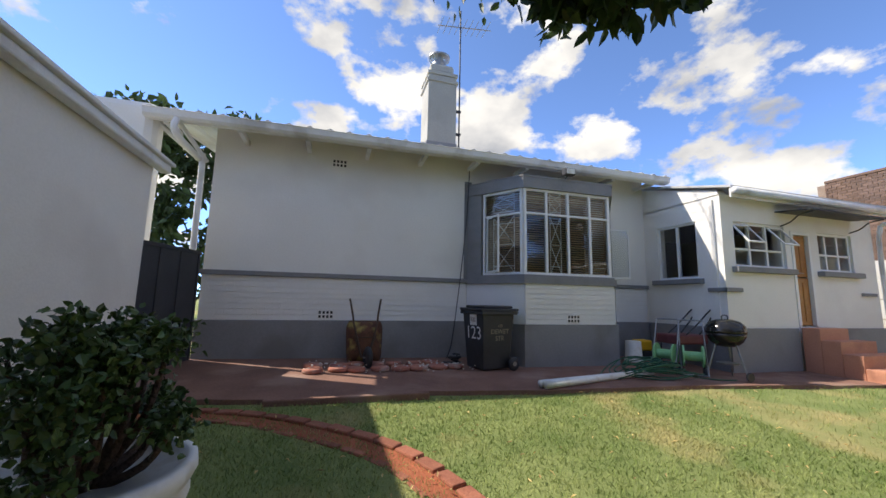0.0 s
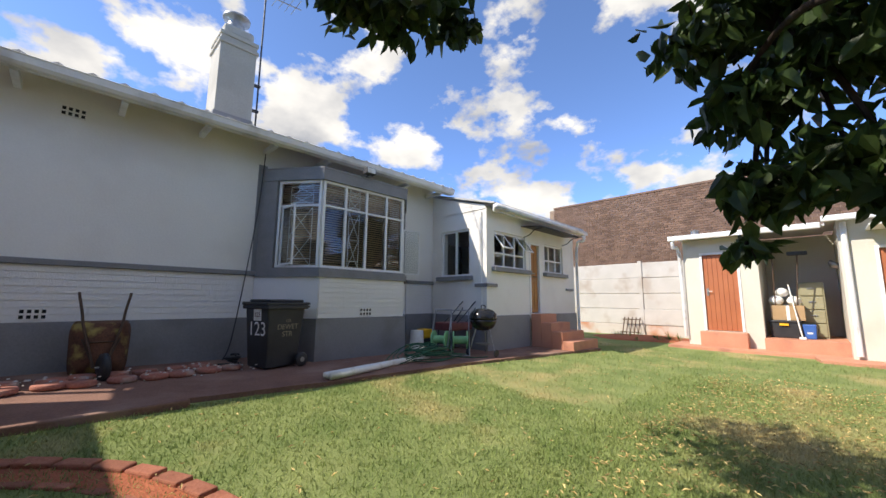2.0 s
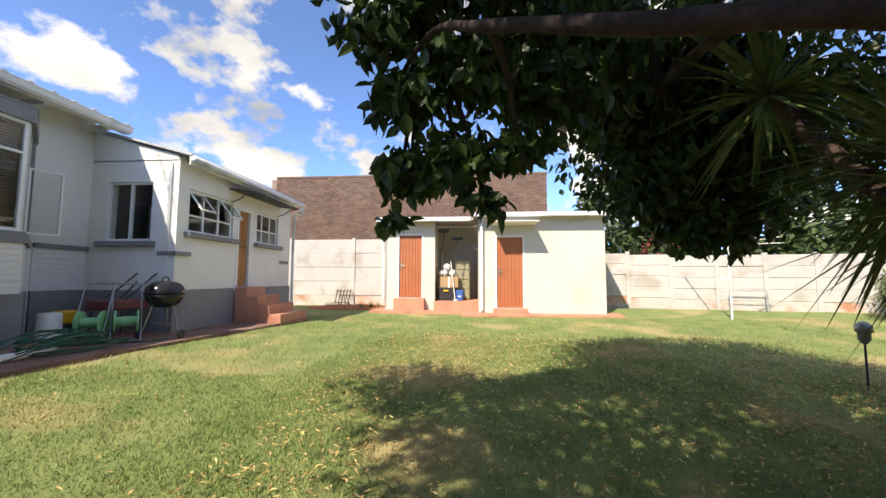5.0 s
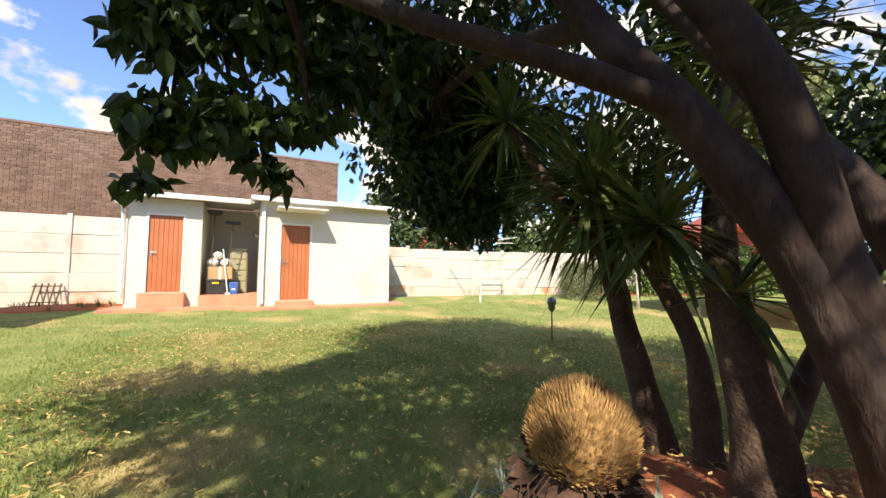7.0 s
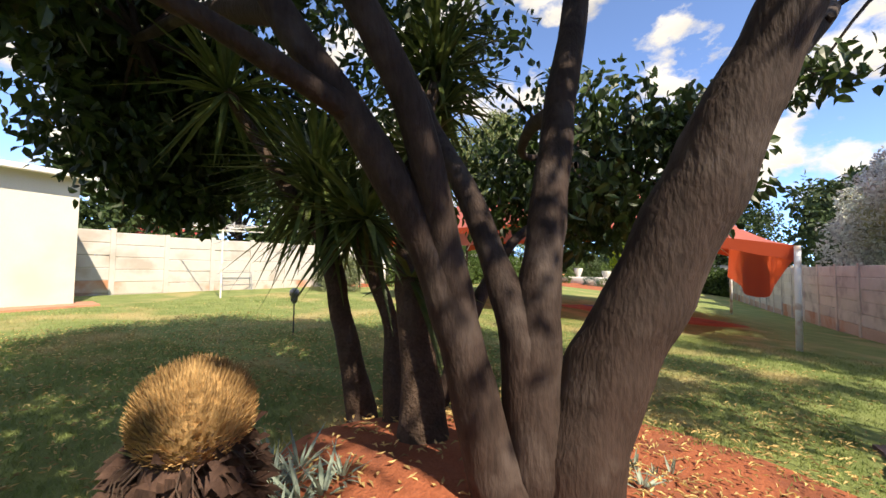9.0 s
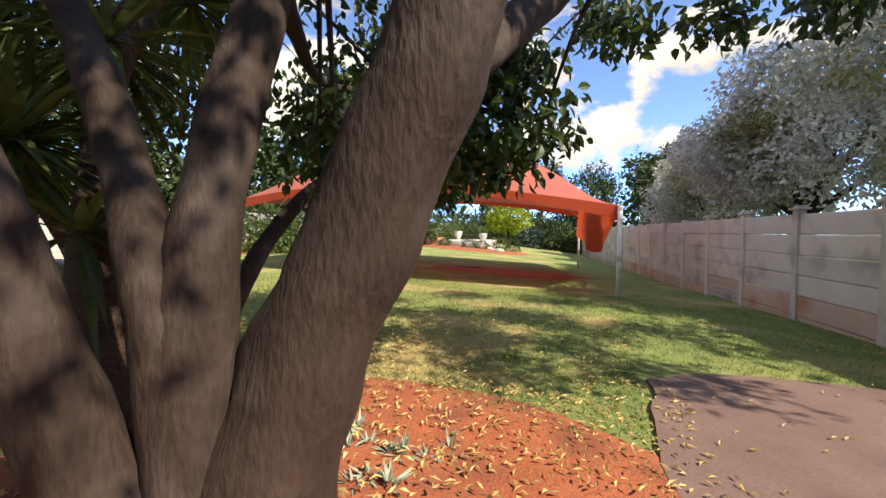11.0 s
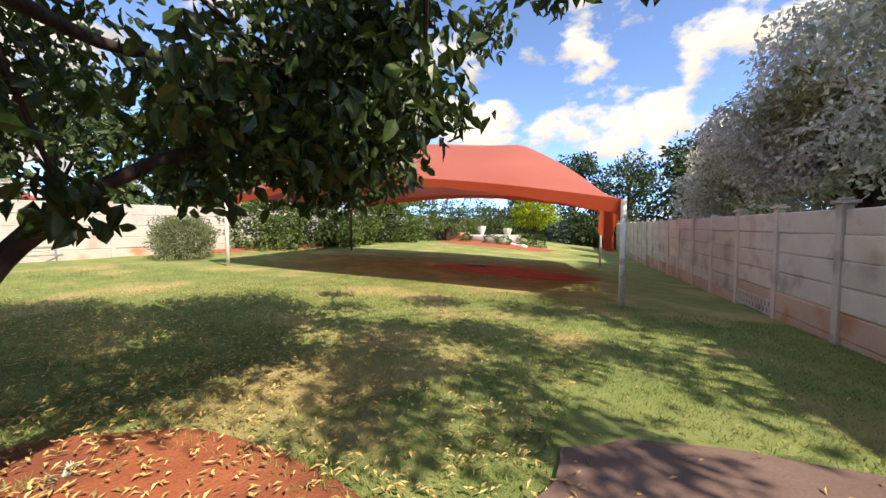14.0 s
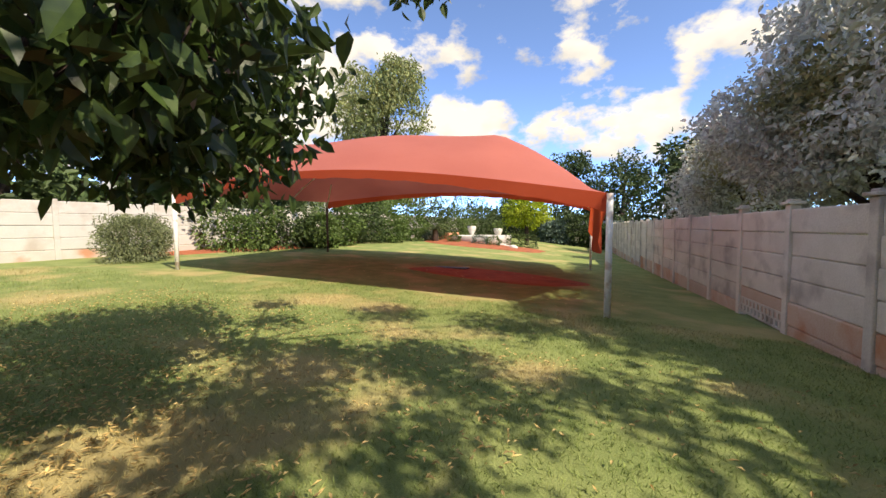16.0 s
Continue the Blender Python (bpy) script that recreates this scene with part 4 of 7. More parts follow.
def plank_door(name, x, y0, y1, z0, z1, label):
    d = thing(name, (x, (y0 + y1) / 2, z0), label, "door", kind="structure")
    part("door_frame", add_box(add_box(box((x - 0.02, y0 - 0.001, z0), (x + 0.12, y0 + 0.05, z1)), (x - 0.02, y1 - 0.05, z0), (x + 0.12, y1 + 0.001, z1)), (x - 0.02, y0 + 0.05, z1 - 0.05), (x + 0.12, y1 - 0.05, z1 + 0.001)), M_FRAME, d, "white door frame")
    n = 7
    w = (y1 - y0 - 0.104) / n
    for k in range(n):
        a = y0 + 0.052 + k * w
        part("door_board", box((x + 0.03, a + 0.002, z0 + 0.01), (x + 0.07, a + w - 0.002, z1 - 0.053), bevel=0.004), M_DOORRED, d)
    zz = z0 + (z1 - z0) * 0.5
    yy = y1 - 0.12
    part("door_handle", add_tube(tube([(x + 0.03, yy, zz), (x - 0.03, yy, zz)], 0.012, 8), [(x - 0.03, yy, zz), (x - 0.03, yy - 0.11, zz)], 0.009, 8), M_STEEL, d, "steel lever handle")
    part("lock_plate", box((x + 0.022, yy - 0.025, zz - 0.11), (x + 0.03, yy + 0.025, zz + 0.08)), M_STEEL, d)


plank_door("door_2", OX, -1.19, -0.34, 1.69, 3.79, "closed red-brown stained plank door of the store")
plank_door("door_3", OR, 1.86, 2.68, 1.93, 3.93, "closed red-brown stained plank door of the toilet")
hood = thing("door_hood", (OX, -0.9, 4.1), "flat white hood over the store door", "hood")
part("hood_sheet", box((OX - 0.75, -1.5, 4.10), (OX - 0.003, -0.25, 4.13), bevel=0.005), M_FRAME, hood)

# ---- boundary walls ----
FE = 15.0
EP = [-3.05 - 1.29 * k for k in range(33)]
EN = [12.8 - 2.6 * k for k in range(7)]


def fence_panel_mesh(w, h, t, wide_axis):
    bm = box((-t / 2, -w / 2, 0), (t / 2, w / 2, h), bevel=0.02)
    me = bpy.data.meshes.new("slab")
    bm.to_mesh(me)
    bm.free()
    return me


def precast_fence(name, x, ys_, top, slab_h, mat, label, cap_at=(), stain=None, perf=(), site=Matrix()):
    """Posts with slots, and slabs stacked between them; the lowest slab runs into the ground."""
    def foot(y):
        p = site @ Vector((x, y, 0))
        return land(p.x, p.y)

    f_ = thing(name, (x, ys_[0], foot(ys_[0])), label, "fence", kind="structure")
    step = abs(ys_[1] - ys_[0])
    me = fence_panel_mesh(step - 0.1, slab_h - 0.003, 0.06, "y")
    me.materials.append(mat)
    low = fence_panel_mesh(step - 0.1, slab_h - 0.003, 0.06, "y")
    low.materials.append(stain or mat)
    n = 9
    for k, y in enumerate(ys_):
        zb = foot(y)
        z1 = top(y)
        bm = box((x - 0.06, y - 0.065, zb - 0.3), (x + 0.06, y + 0.065, z1 + 0.06), bevel=0.012)
        if k in cap_at:
            add_box(bm, (x - 0.10, y - 0.105, z1 + 0.06), (x + 0.10, y + 0.105, z1 + 0.10), bevel=0.012)
            add_box(bm, (x - 0.06, y - 0.06, z1 + 0.10), (x + 0.06, y + 0.06, z1 + 0.13), bevel=0.012)
        part("post", bm, mat, f_)
        if k + 1 < len(ys_):
            ym = (y + ys_[k + 1]) / 2
            zt = (top(y) + top(ys_[k + 1])) / 2
            for r in range(n):
                z = zt - slab_h * (r + 1)
                if z + slab_h < foot(ym) - 0.05:
                    break
                if k in perf and z < foot(ym) + 0.1:
                    continue
                s = new("slab", low if z < foot(ym) + 0.22 else me)
                s.parent = f_
                s.matrix_parent_inverse = f_.matrix_basis.inverted()
                s.matrix_basis = pose(x + random.uniform(-0.012, 0.012), ym, z, random.uniform(-0.25, 0.25), random.uniform(-1.2, 1.2), random.uniform(-0.3, 0.3))
            if k in perf:
                z0 = foot(ym) + 0.04
                bm = bmesh.new()
                wdt = step - 0.1
                for q in range(2):
                    add_box(bm, (x - 0.04, ym - wdt / 2, z0 + q * 0.23), (x + 0.04, ym + wdt / 2, z0 + 0.03 + q * 0.23))
                add_box(bm, (x - 0.04, ym - wdt / 2, z0 + 0.12), (x + 0.04, ym + wdt / 2, z0 + 0.14))
                for q in range(11):
                    yy = ym - wdt / 2 + wdt * (q + 0.5) / 11
                    for rr in range(2):
                        o = 0.04 if rr else -0.04
                        add_box(bm, (x - 0.04, yy + o - 0.028, z0 + 0.03 + rr * 0.11), (x + 0.04, yy + o + 0.028, z0 + 0.12 + rr * 0.11))
                part("breeze_block", bm, mat, f_, "pierced concrete breeze block at the foot of the fence")
    f_.matrix_basis = site @ f_.matrix_basis
    return f_


WP = [7.75 - 1.55 * k for k in range(31)]
precast_fence("fence_west", 0, WP, lambda y: 2.60, 0.31, M_FENCE, "weathered grey precast concrete slab fence with red soil stains", cap_at=range(2, 8), stain=M_FENCESTAIN, perf=(6,), site=pose(-4.29, -7.24, 0, 0, 0, -3.4))
precast_fence("fence_east_north", FE, EN, lambda y: 4.05, 0.55, M_FENCEW, "white painted precast concrete slab fence below the brick wall", stain=M_FENCEW2)
precast_fence("fence_east", FE, EP, lambda y: 3.40 if y > -4.5 else 3.30, 0.36, M_FENCEW, "white painted precast concrete slab fence", cap_at=(), stain=M_FENCEW2, site=GARDEN)
made = all_made()
tagged(part("fence_south", box((-2.0, -45.2, -0.6), (FE, -45.0, 2.9)), M_FENCEW), "pale boundary wall behind the shrubs", "wall", kind="structure")

turn_garden(made)

# Tall brick gable wall of the next property: real bricks on a mortar backing.
BX = 15.35
solid("wall_neighbour_core", (BX + 0.012, -2.55, 1.2), (BX + 0.3, 8.45, 6.62), M_MORTAR, "mortar joints of the neighbour's brick wall", "wall")
solid("wall_neighbour_return", (BX + 0.012, 8.45, 1.2), (BX + 9, 8.7, 6.62), M_MORTAR, "side of the neighbour's brick wall", "wall")
bv, bf = [], []
rows_ = int((6.66 - 3.0) / 0.085)
for r in range(rows_):
    z0 = 3.0 + r * 0.085
    y = -2.6 - (0.115 if r % 2 else 0)
    while y < 8.45:
        a, b = max(y, -2.6) + 0.005, min(y + 0.225, 8.5) - 0.005
        if b - a > 0.03:
            o, j = len(bv), random.uniform(0, 0.008)
            for xx in (BX - j, BX + 0.02):
                bv += [(xx, a, z0 + 0.006), (xx, b, z0 + 0.006), (xx, b, z0 + 0.08), (xx, a, z0 + 0.08)]
            bf += [(o, o + 3, o + 2, o + 1), (o, o + 1, o + 5, o + 4), (o + 2, o + 3, o + 7, o + 6), (o + 1, o + 2, o + 6, o + 5), (o + 3, o, o + 4, o + 7)]
        y += 0.235
nb = new("wall_neighbour_bricks", mesh_from("wall_neighbour_bricks", bv, bf, M_BRICK))
tagged(nb, "tall brown face-brick wall of the next property", "brick wall", kind="stuff")
solid("trim_neighbour_coping", (BX - 0.02, -2.62, 6.66), (BX + 0.34, 8.5, 6.74), M_BRICK, "brick coping of the neighbour's wall", bevel=0.01)

# ---- carport ----
made = all_made()
PP = {"p": (0.27, -11.55), "q": (1.65, -20.2), "m": (10.1, -10.35), "r": (11.5, -16.7)}
TOPZ = {"p": 2.88, "q": 3.25, "m": 3.3, "r": 3.5}
carport = thing("carport", (5.5, -15, 1.1), "red shade-net carport on white steel poles", "carport")
for k, (x, y) in PP.items():
    dx, dy = (0.04, 0.0)
    pole_r = 0.05 if k in "pm" else 0.045
    part("pole", tube([(x, y, gz(x, y) - 0.1), (x - 0.02, y, TOPZ[k])], pole_r, 14), M_POLE if k != "r" else M_BARKY, carport, "white painted steel pole" if k != "r" else "rusty brown steel pole", True)


def net_point(u, v):
    """u from the west side to the east, v from the front to the back: a hipped, taut net."""
    a, b, c, d = (Vector((*PP[k], TOPZ[k])) for k in "pmqr")
    p = (a * (1 - u) + b * u) * (1 - v) + (c * (1 - u) + d * u) * v
    rise = min(1.0, 4.0 * min(u, 1 - u) ** 0.9) * min(1.0, 2.6 * min(v, 1 - v) ** 0.75)
    edge = 0.16 * math.sin(math.pi * u) * (1 if v in (0, 1) else 0)
    hump = 0.06 * math.cos(4 * math.pi * u)
    p.z += 1.5 * rise + hump * rise + 0.42 * math.sin(math.pi * u) * (1 - abs(2 * v - 1)) ** 0 * (1 - rise)
    # Hem lines are drawn in between the poles.
    p.y += -0.35 * math.sin(math.pi * u) * max(0, 1 - 4 * v) * -1 + 0.35 * math.sin(math.pi * u) * max(0, 4 * v - 3) * -1
    return p


bm = bmesh.new()
NU, NV = 40, 24
grid_ = [[bm.verts.new(net_point(i / NU, j / NV)) for i in range(NU + 1)] for j in range(NV + 1)]
for j in range(NV):
    for i in range(NU):
        bm.faces.new((grid_[j][i], grid_[j][i + 1], grid_[j + 1][i + 1], grid_[j + 1][i]))
part("net_top", bm, M_NET, carport, "taut red shade net, faded on top", True)
for v_ in (0.0, 1.0):
    bm = bmesh.new()
    up_ = [net_point(i / NU, v_) for i in range(NU + 1)]
    ring = [[bm.verts.new(p + Vector((0, 0, 0.004))) for p in up_], [bm.verts.new(p + Vector((0, 0, -0.30 + 0.15 * (math.sin(math.pi * i / NU) ** 0.5) + 0.012 * math.sin(i * 2.1)))) for i, p in enumerate(up_)]]
    for i in range(NU):
        bm.faces.new((ring[0][i], ring[0][i + 1], ring[1][i + 1], ring[1][i]))
    part("net_valance", bm, M_NETO, carport, "bright orange-red hem of the net")
bm = bmesh.new()
up_ = [net_point(0.0, j / 14) for j in range(15)]
drop_ = [0.95 + 0.35 * math.sin(math.pi * j / 14) - 0.75 * (1 - j / 14) ** 6 + 0.10 * (j / 14) for j in range(15)]
a_ = [bm.verts.new(p + Vector((0.01, 0, 0))) for p in up_]
b_ = [bm.verts.new(p + Vector((0.01 + 0.08 * math.sin(j), 0, -d))) for j, (p, d) in enumerate(zip(up_, drop_))]
for j in range(14):
    bm.faces.new((a_[j], a_[j + 1], b_[j + 1], b_[j]))
part("net_side", bm, M_NETO, carport, "orange net curtain hung down the fence side", True)
bm = bmesh.new()
for v_ in (0.33, 0.66):
    add_tube(bm, [net_point(i / 20, v_) - Vector((0, 0, 0.04)) for i in range(21)], 0.025, 6)
for k, (u, v) in {"p": (0.12, 0.2), "q": (0.12, 0.8), "m": (0.9, 0.2), "r": (0.9, 0.8)}.items():
    add_tube(bm, [(*PP[k], TOPZ[k] - 0.25), net_point(u, v) - Vector((0, 0, 0.05))], 0.022, 6)
part("roof_pipes", bm, M_POLE, carport, "bent steel pipes under the net")
tagged(part("drain_grate", box((4.6, -15.9, gz(5, -15.8) + 0.02), (5.7, -15.6, gz(5, -15.8) + 0.06), bevel=0.01), M_GATE), "dark metal strip lying on the bare earth", "grate")

# ---- the big tree ----
def stem(points, name, parent, mat=None, n=14, rough_=0.10, label=""):
    """A tapered limb through (x, y, z, radius), its girth uneven."""
    pts = smooth_path(points, 6)
    bm = bmesh.new()
    rings, side = [], None
    for i, p in enumerate(pts):
        c = Vector(p[:3])
        way = (Vector(pts[min(i + 1, len(pts) - 1)][:3]) - Vector(pts[max(i - 1, 0)][:3])).normalized()
        side = way.orthogonal().normalized() if side is None else (side - way * side.dot(way)).normalized()
        up = way.cross(side)
        ring = []
        for k in range(n):
            a = 2 * math.pi * k / n
            d = side * math.cos(a) + up * math.sin(a)
            r = p[3] * (1 + rough_ * noise.noise((c + d * p[3]) * 5) * 1.6 + rough_ * 0.4 * noise.noise((c + d * p[3]) * 17))
            ring.append(bm.verts.new(c + d * r))
        rings.append(ring)
    for r, s in zip(rings, rings[1:]):
        for k in range(n):
            bm.faces.new((r[k], r[(k + 1) % n], s[(k + 1) % n], s[k]))
    bm.faces.new(rings[-1])
    return part(name, bm, mat or M_BARK, parent, label, True)


tree = thing("shade_tree", (1.45, -3.8, 1.4), "large multi-stemmed shade tree with dark glossy leaves", "tree")
stem([(1.42, -3.78, 1.25, 0.20), (1.54, -3.64, 1.6, 0.115), (1.64, -3.53, 2.13, 0.088), (1.73, -3.43, 2.5, 0.08), (1.88, -3.15, 3.0, 0.065), (2.0, -2.95, 3.3, 0.055), (2.2, -2.7, 3.9, 0.05), (2.45, -2.5, 4.6, 0.04)], "trunk", tree)
stem([(1.62, -3.56, 2.0, 0.07), (1.67, -3.46, 2.5, 0.068), (1.71, -3.31, 3.0, 0.062), (1.83, -3.12, 3.42, 0.058), (2.05, -2.9, 4.0, 0.05), (2.4, -2.6, 4.8, 0.04)], "trunk", tree)
stem([(1.46, -3.8, 1.3, 0.15), (1.49, -3.74, 2.05, 0.09), (1.61, -3.74, 2.41, 0.068), (1.8, -3.75, 2.8, 0.058), (2.0, -3.76, 3.1, 0.05), (2.29, -3.74, 3.6, 0.05), (2.8, -3.7, 4.4, 0.03)], "trunk", tree)
stem([(1.45, -3.82, 1.25, 0.18), (1.45, -3.76, 1.75, 0.12), (1.45, -3.80, 2.23, 0.092), (1.45, -3.88, 2.6, 0.084), (1.47, -4.07, 3.17, 0.076), (1.47, -4.3, 3.86, 0.065), (1.5, -4.6, 4.8, 0.045)], "trunk", tree)
stem([(1.42, -3.88, 1.2, 0.25), (1.34, -3.9, 1.62, 0.20), (1.21, -3.96, 2.05, 0.17), (1.07, -4.02, 2.35, 0.155), (0.91, -4.05, 2.72, 0.145), (0.79, -4.06, 3.0, 0.13), (0.66, -4.07, 3.3, 0.10), (0.3, -4.1, 4.2, 0.07)], "trunk", tree)
stem([(0.93, -4.05, 2.68, 0.11), (0.92, -4.35, 2.92, 0.10), (0.78, -4.85, 3.3, 0.075), (0.4, -5.6, 4.0, 0.05), (0.3, -6.6, 4.6, 0.03)], "branch", tree)
stem([(1.86, -3.16, 2.97, 0.05), (1.95, -2.75, 3.12, 0.036), (2.05, -2.36, 3.24, 0.03), (2.3, -1.9, 3.5, 0.024), (2.7, -1.5, 3.8, 0.016), (3.0, -1.1, 3.6, 0.008)], "branch", tree)
stem([(2.0, -2.95, 3.3, 0.05), (3.0, -2.95, 3.75, 0.04), (4.0, -2.9, 4.0, 0.03), (5.0, -2.6, 4.1, 0.016)], "branch", tree)
stem([(2.5, -2.6, 4.75, 0.04), (2.3, -1.6, 5.0, 0.03), (1.9, -0.8, 4.85, 0.02), (1.5, -0.35, 4.6, 0.012), (1.3, -0.1, 4.3, 0.006)], "branch", tree)
stem([(0.45, -4.08, 3.85, 0.06), (0.2, -3.4, 4.6, 0.045), (0.0, -2.6, 5.2, 0.03), (-0.3, -1.3, 5.4, 0.015)], "branch", tree)
stem([(0.3, -6.5, 4.55, 0.03), (-0.3, -6.9, 4.9, 0.02), (-1.2, -7.4, 4.5, 0.01)], "branch", tree)
stem([(1.47, -4.1, 3.2, 0.05), (1.9, -4.6, 3.35, 0.042), (2.3, -5.3, 3.4, 0.032), (2.2, -6.2, 3.6, 0.02), (2.1, -7.0, 3.4, 0.012)], "branch", tree)
stem([(2.55, -4.4, 1.3, 0.065), (2.45, -4.6, 1.9, 0.06), (2.37, -4.85, 2.35, 0.052), (2.3, -5.3, 2.75, 0.042), (1.9, -5.8, 3.0, 0.03), (1.6, -6.6, 3.3, 0.02)], "branch", tree)
# Lobes that hang out towards the house, in the axes of the house.
HOUSE_LOBES = [(2.62, 0.86, 3.98, 0.22), (2.79, 0.69, 3.64, 0.24), (2.90, 0.68, 3.21, 0.20), (2.94, 0.78, 2.90, 0.09), (2.90, 0.38, 3.29, 0.26), (2.91, 0.19, 3.02, 0.12), (2.77, 0.02, 3.31, 0.17), (2.78, 0.33, 3.82, 0.30), (2.88, -0.16, 3.75, 0.34), (2.65, 0.50, 4.19, 0.30), (2.78, -0.02, 4.16, 0.34), (3.07, -0.48, 4.08, 0.35),
               (4.23, -1.14, 4.12, 0.50), (4.30, -1.46, 3.43, 0.42), (4.11, -1.72, 3.66, 0.50), (4.34, -1.73, 3.06, 0.30), (4.19, -1.97, 3.11, 0.42), (3.84, -1.09, 4.46, 0.45), (3.75, -1.51, 4.23, 0.50), (3.71, -1.84, 3.86, 0.50),
               (1.35, 2.2, 4.22, 0.16), (1.6, 2.05, 4.2, 0.18), (1.95, 2.0, 4.35, 0.18), (1.15, 2.2, 4.35, 0.14), (1.7, 1.5, 4.6, 0.28)]
HOUSE_LOBES = [(*(GARDEN_BACK @ Vector(c[:3])), c[3]) for c in HOUSE_LOBES]
CLUMPS = HOUSE_LOBES + [
          (5.4, -3.0, 3.9, 0.9), (4.3, -2.4, 4.6, 1.0), (4.8, -4.2, 3.9, 0.9), (3.6, -3.6, 4.8, 1.0), (4.3, -5.2, 3.9, 0.9), (3.2, -5.0, 4.6, 0.9), (6.0, -4.2, 3.7, 0.8), (3.7, -2.2, 3.9, 0.5), (4.7, -2.9, 3.5, 0.55),
          (1.9, -5.5, 3.15, 0.42), (1.6, -5.9, 3.0, 0.4), (1.2, -6.0, 2.95, 0.38), (0.95, -6.2, 3.2, 0.36), (1.2, -6.2, 3.65, 0.45), (1.6, -6.3, 3.7, 0.55), (2.05, -6.9, 2.95, 0.5), (2.3, -6.5, 2.85, 0.42), (2.15, -7.1, 3.45, 0.6), (2.5, -6.4, 3.4, 0.65), (2.7, -7.2, 3.9, 0.75), (2.2, -6.4, 4.1, 0.7), (3.2, -6.6, 3.7, 0.8), (3.0, -6.0, 3.1, 0.5), (2.2, -5.6, 2.75, 0.28), (2.9, -7.3, 3.2, 0.5),
          (2.2, -2.0, 5.4, 1.0), (1.4, -3.0, 5.8, 1.0), (2.6, -4.0, 5.7, 1.1), (1.3, -5.0, 5.5, 0.9), (0.4, -4.2, 5.5, 0.8), (0.35, -6.9, 4.15, 0.35), (-0.5, -7.3, 4.25, 0.35), (-1.3, -7.5, 4.3, 0.4), (1.5, -8.3, 4.6, 0.35), (0.6, -7.6, 4.6, 0.35), (-0.5, -5.4, 5.6, 0.6), (3.4, -2.2, 5.6, 1.0), (0.6, -1.8, 5.9, 0.9),
          (-0.3, -1.2, 5.3, 1.0), (-1.2, -0.8, 5.9, 1.0), (0.5, -0.5, 5.3, 0.9), (0.8, 0.3, 5.4, 0.7), (-0.2, -2.6, 5.7, 1.0), (-1.2, -2.2, 6.0, 1.0), (-0.6, -3.8, 5.8, 0.9), (-1.4, -4.6, 5.8, 0.8),
          # The western clumps from here on are added out of view to cast dapples.
          (-1.6, -6.6, 5.3, 0.6), (-2.7, -7.3, 5.5, 0.7), (-1.5, -8.6, 5.8, 0.55), (-3.0, -9.0, 5.6, 0.7), (-2.4, -5.8, 5.7, 0.6), (1.9, -4.9, 2.55, 0.2), (1.75, -4.6, 2.9, 0.2),
          (-2.6, -5.7, 5.8, 0.55), (-3.4, -6.0, 5.6, 0.5), (-3.7, -6.8, 5.7, 0.55), (-3.1, -5.0, 5.8, 0.6), (-4.2, -5.4, 5.6, 0.6), (-4.3, -7.4, 5.6, 0.45)]
rng = np.random.default_rng(5)
leaves("crown", blob_spots(CLUMPS, 52000, rng, 0.2), 0.118, M_LEAF, tree, 0.55, 0.56, 3, "dense dark green drooping leaves, with unseen western clumps added for dappled shade")
leaves("crown_lobe", blob_spots(HOUSE_LOBES, 7500, rng, 0.2), 0.12, M_LEAF, tree, 0.6, 0.58, 4, "large dark drooping leaves at the branch ends")
bm = bmesh.new()
for c in CLUMPS:
    hub = min(((2.1, -2.85, 3.6), (1.47, -4.3, 3.9), (2.3, -1.9, 3.5), (0.4, -5.4, 3.9), (4.0, -2.9, 4.0), (2.2, -6.2, 3.6), (2.95, -1.4, 3.95), (1.5, -0.35, 4.6), (-0.3, -6.9, 4.9), (0.0, -2.6, 5.2)), key=lambda h: (Vector(h) - Vector(c[:3])).length)
    mid = (Vector(hub) + Vector(c[:3])) / 2 + Vector((0, 0, 0.12))
    add_tube(bm, smooth_path([hub, mid, c[:3]], 4), [0.02 * (1 - k / 10) + 0.004 for k in range(9)], 5)
    for k in range(4):
        d = Vector(rng.normal(size=3)).normalized() * c[3] * 0.8
        add_tube(bm, [c[:3], Vector(c[:3]) + d * 0.5 + Vector((0, 0, 0.03)), Vector(c[:3]) + d], [0.009, 0.006, 0.003], 4)
part("twig_work", bm, M_BARK, tree, "thin dark twigs inside the crown")


# ---- yuccas beside the tree ----
def sword_leaves(bm, c, n, length, width, rng, up0=-0.7, up1=1.0):
    """A rosette of long folded blades from c."""
    for _ in range(n):
        az, el = rng.uniform(0, 6.283), rng.uniform(up0, up1)
        d = Vector((math.cos(az) * math.cos(el), math.sin(az) * math.cos(el), math.sin(el)))
        s = d.cross(Vector((0, 0, 1))).normalized()
        nrm = s.cross(d)
        L = length * rng.uniform(0.6, 1.1)
        pts = [Vector(c) + d * 0.03, Vector(c) + d * L * 0.45, Vector(c) + d * L + Vector((0, 0, -0.12 * L * rng.uniform(0.2, 1.6)))]
        ws = [width * 0.7, width, 0.002]
        a = [bm.verts.new(p - s * w / 2 + nrm * w * 0.15) for p, w in zip(pts, ws)]
        m_ = [bm.verts.new(p) for p in pts]
        b = [bm.verts.new(p + s * w / 2 + nrm * w * 0.15) for p, w in zip(pts, ws)]
        for i in range(2):
            bm.faces.new((a[i], a[i + 1], m_[i + 1], m_[i]))
            bm.faces.new((m_[i], m_[i + 1], b[i + 1], b[i]))


yucca = thing("yucca_clump", (2.6, -3.95, 1.4), "old yucca clump with ringed brown stems and sword leaves", "yucca")
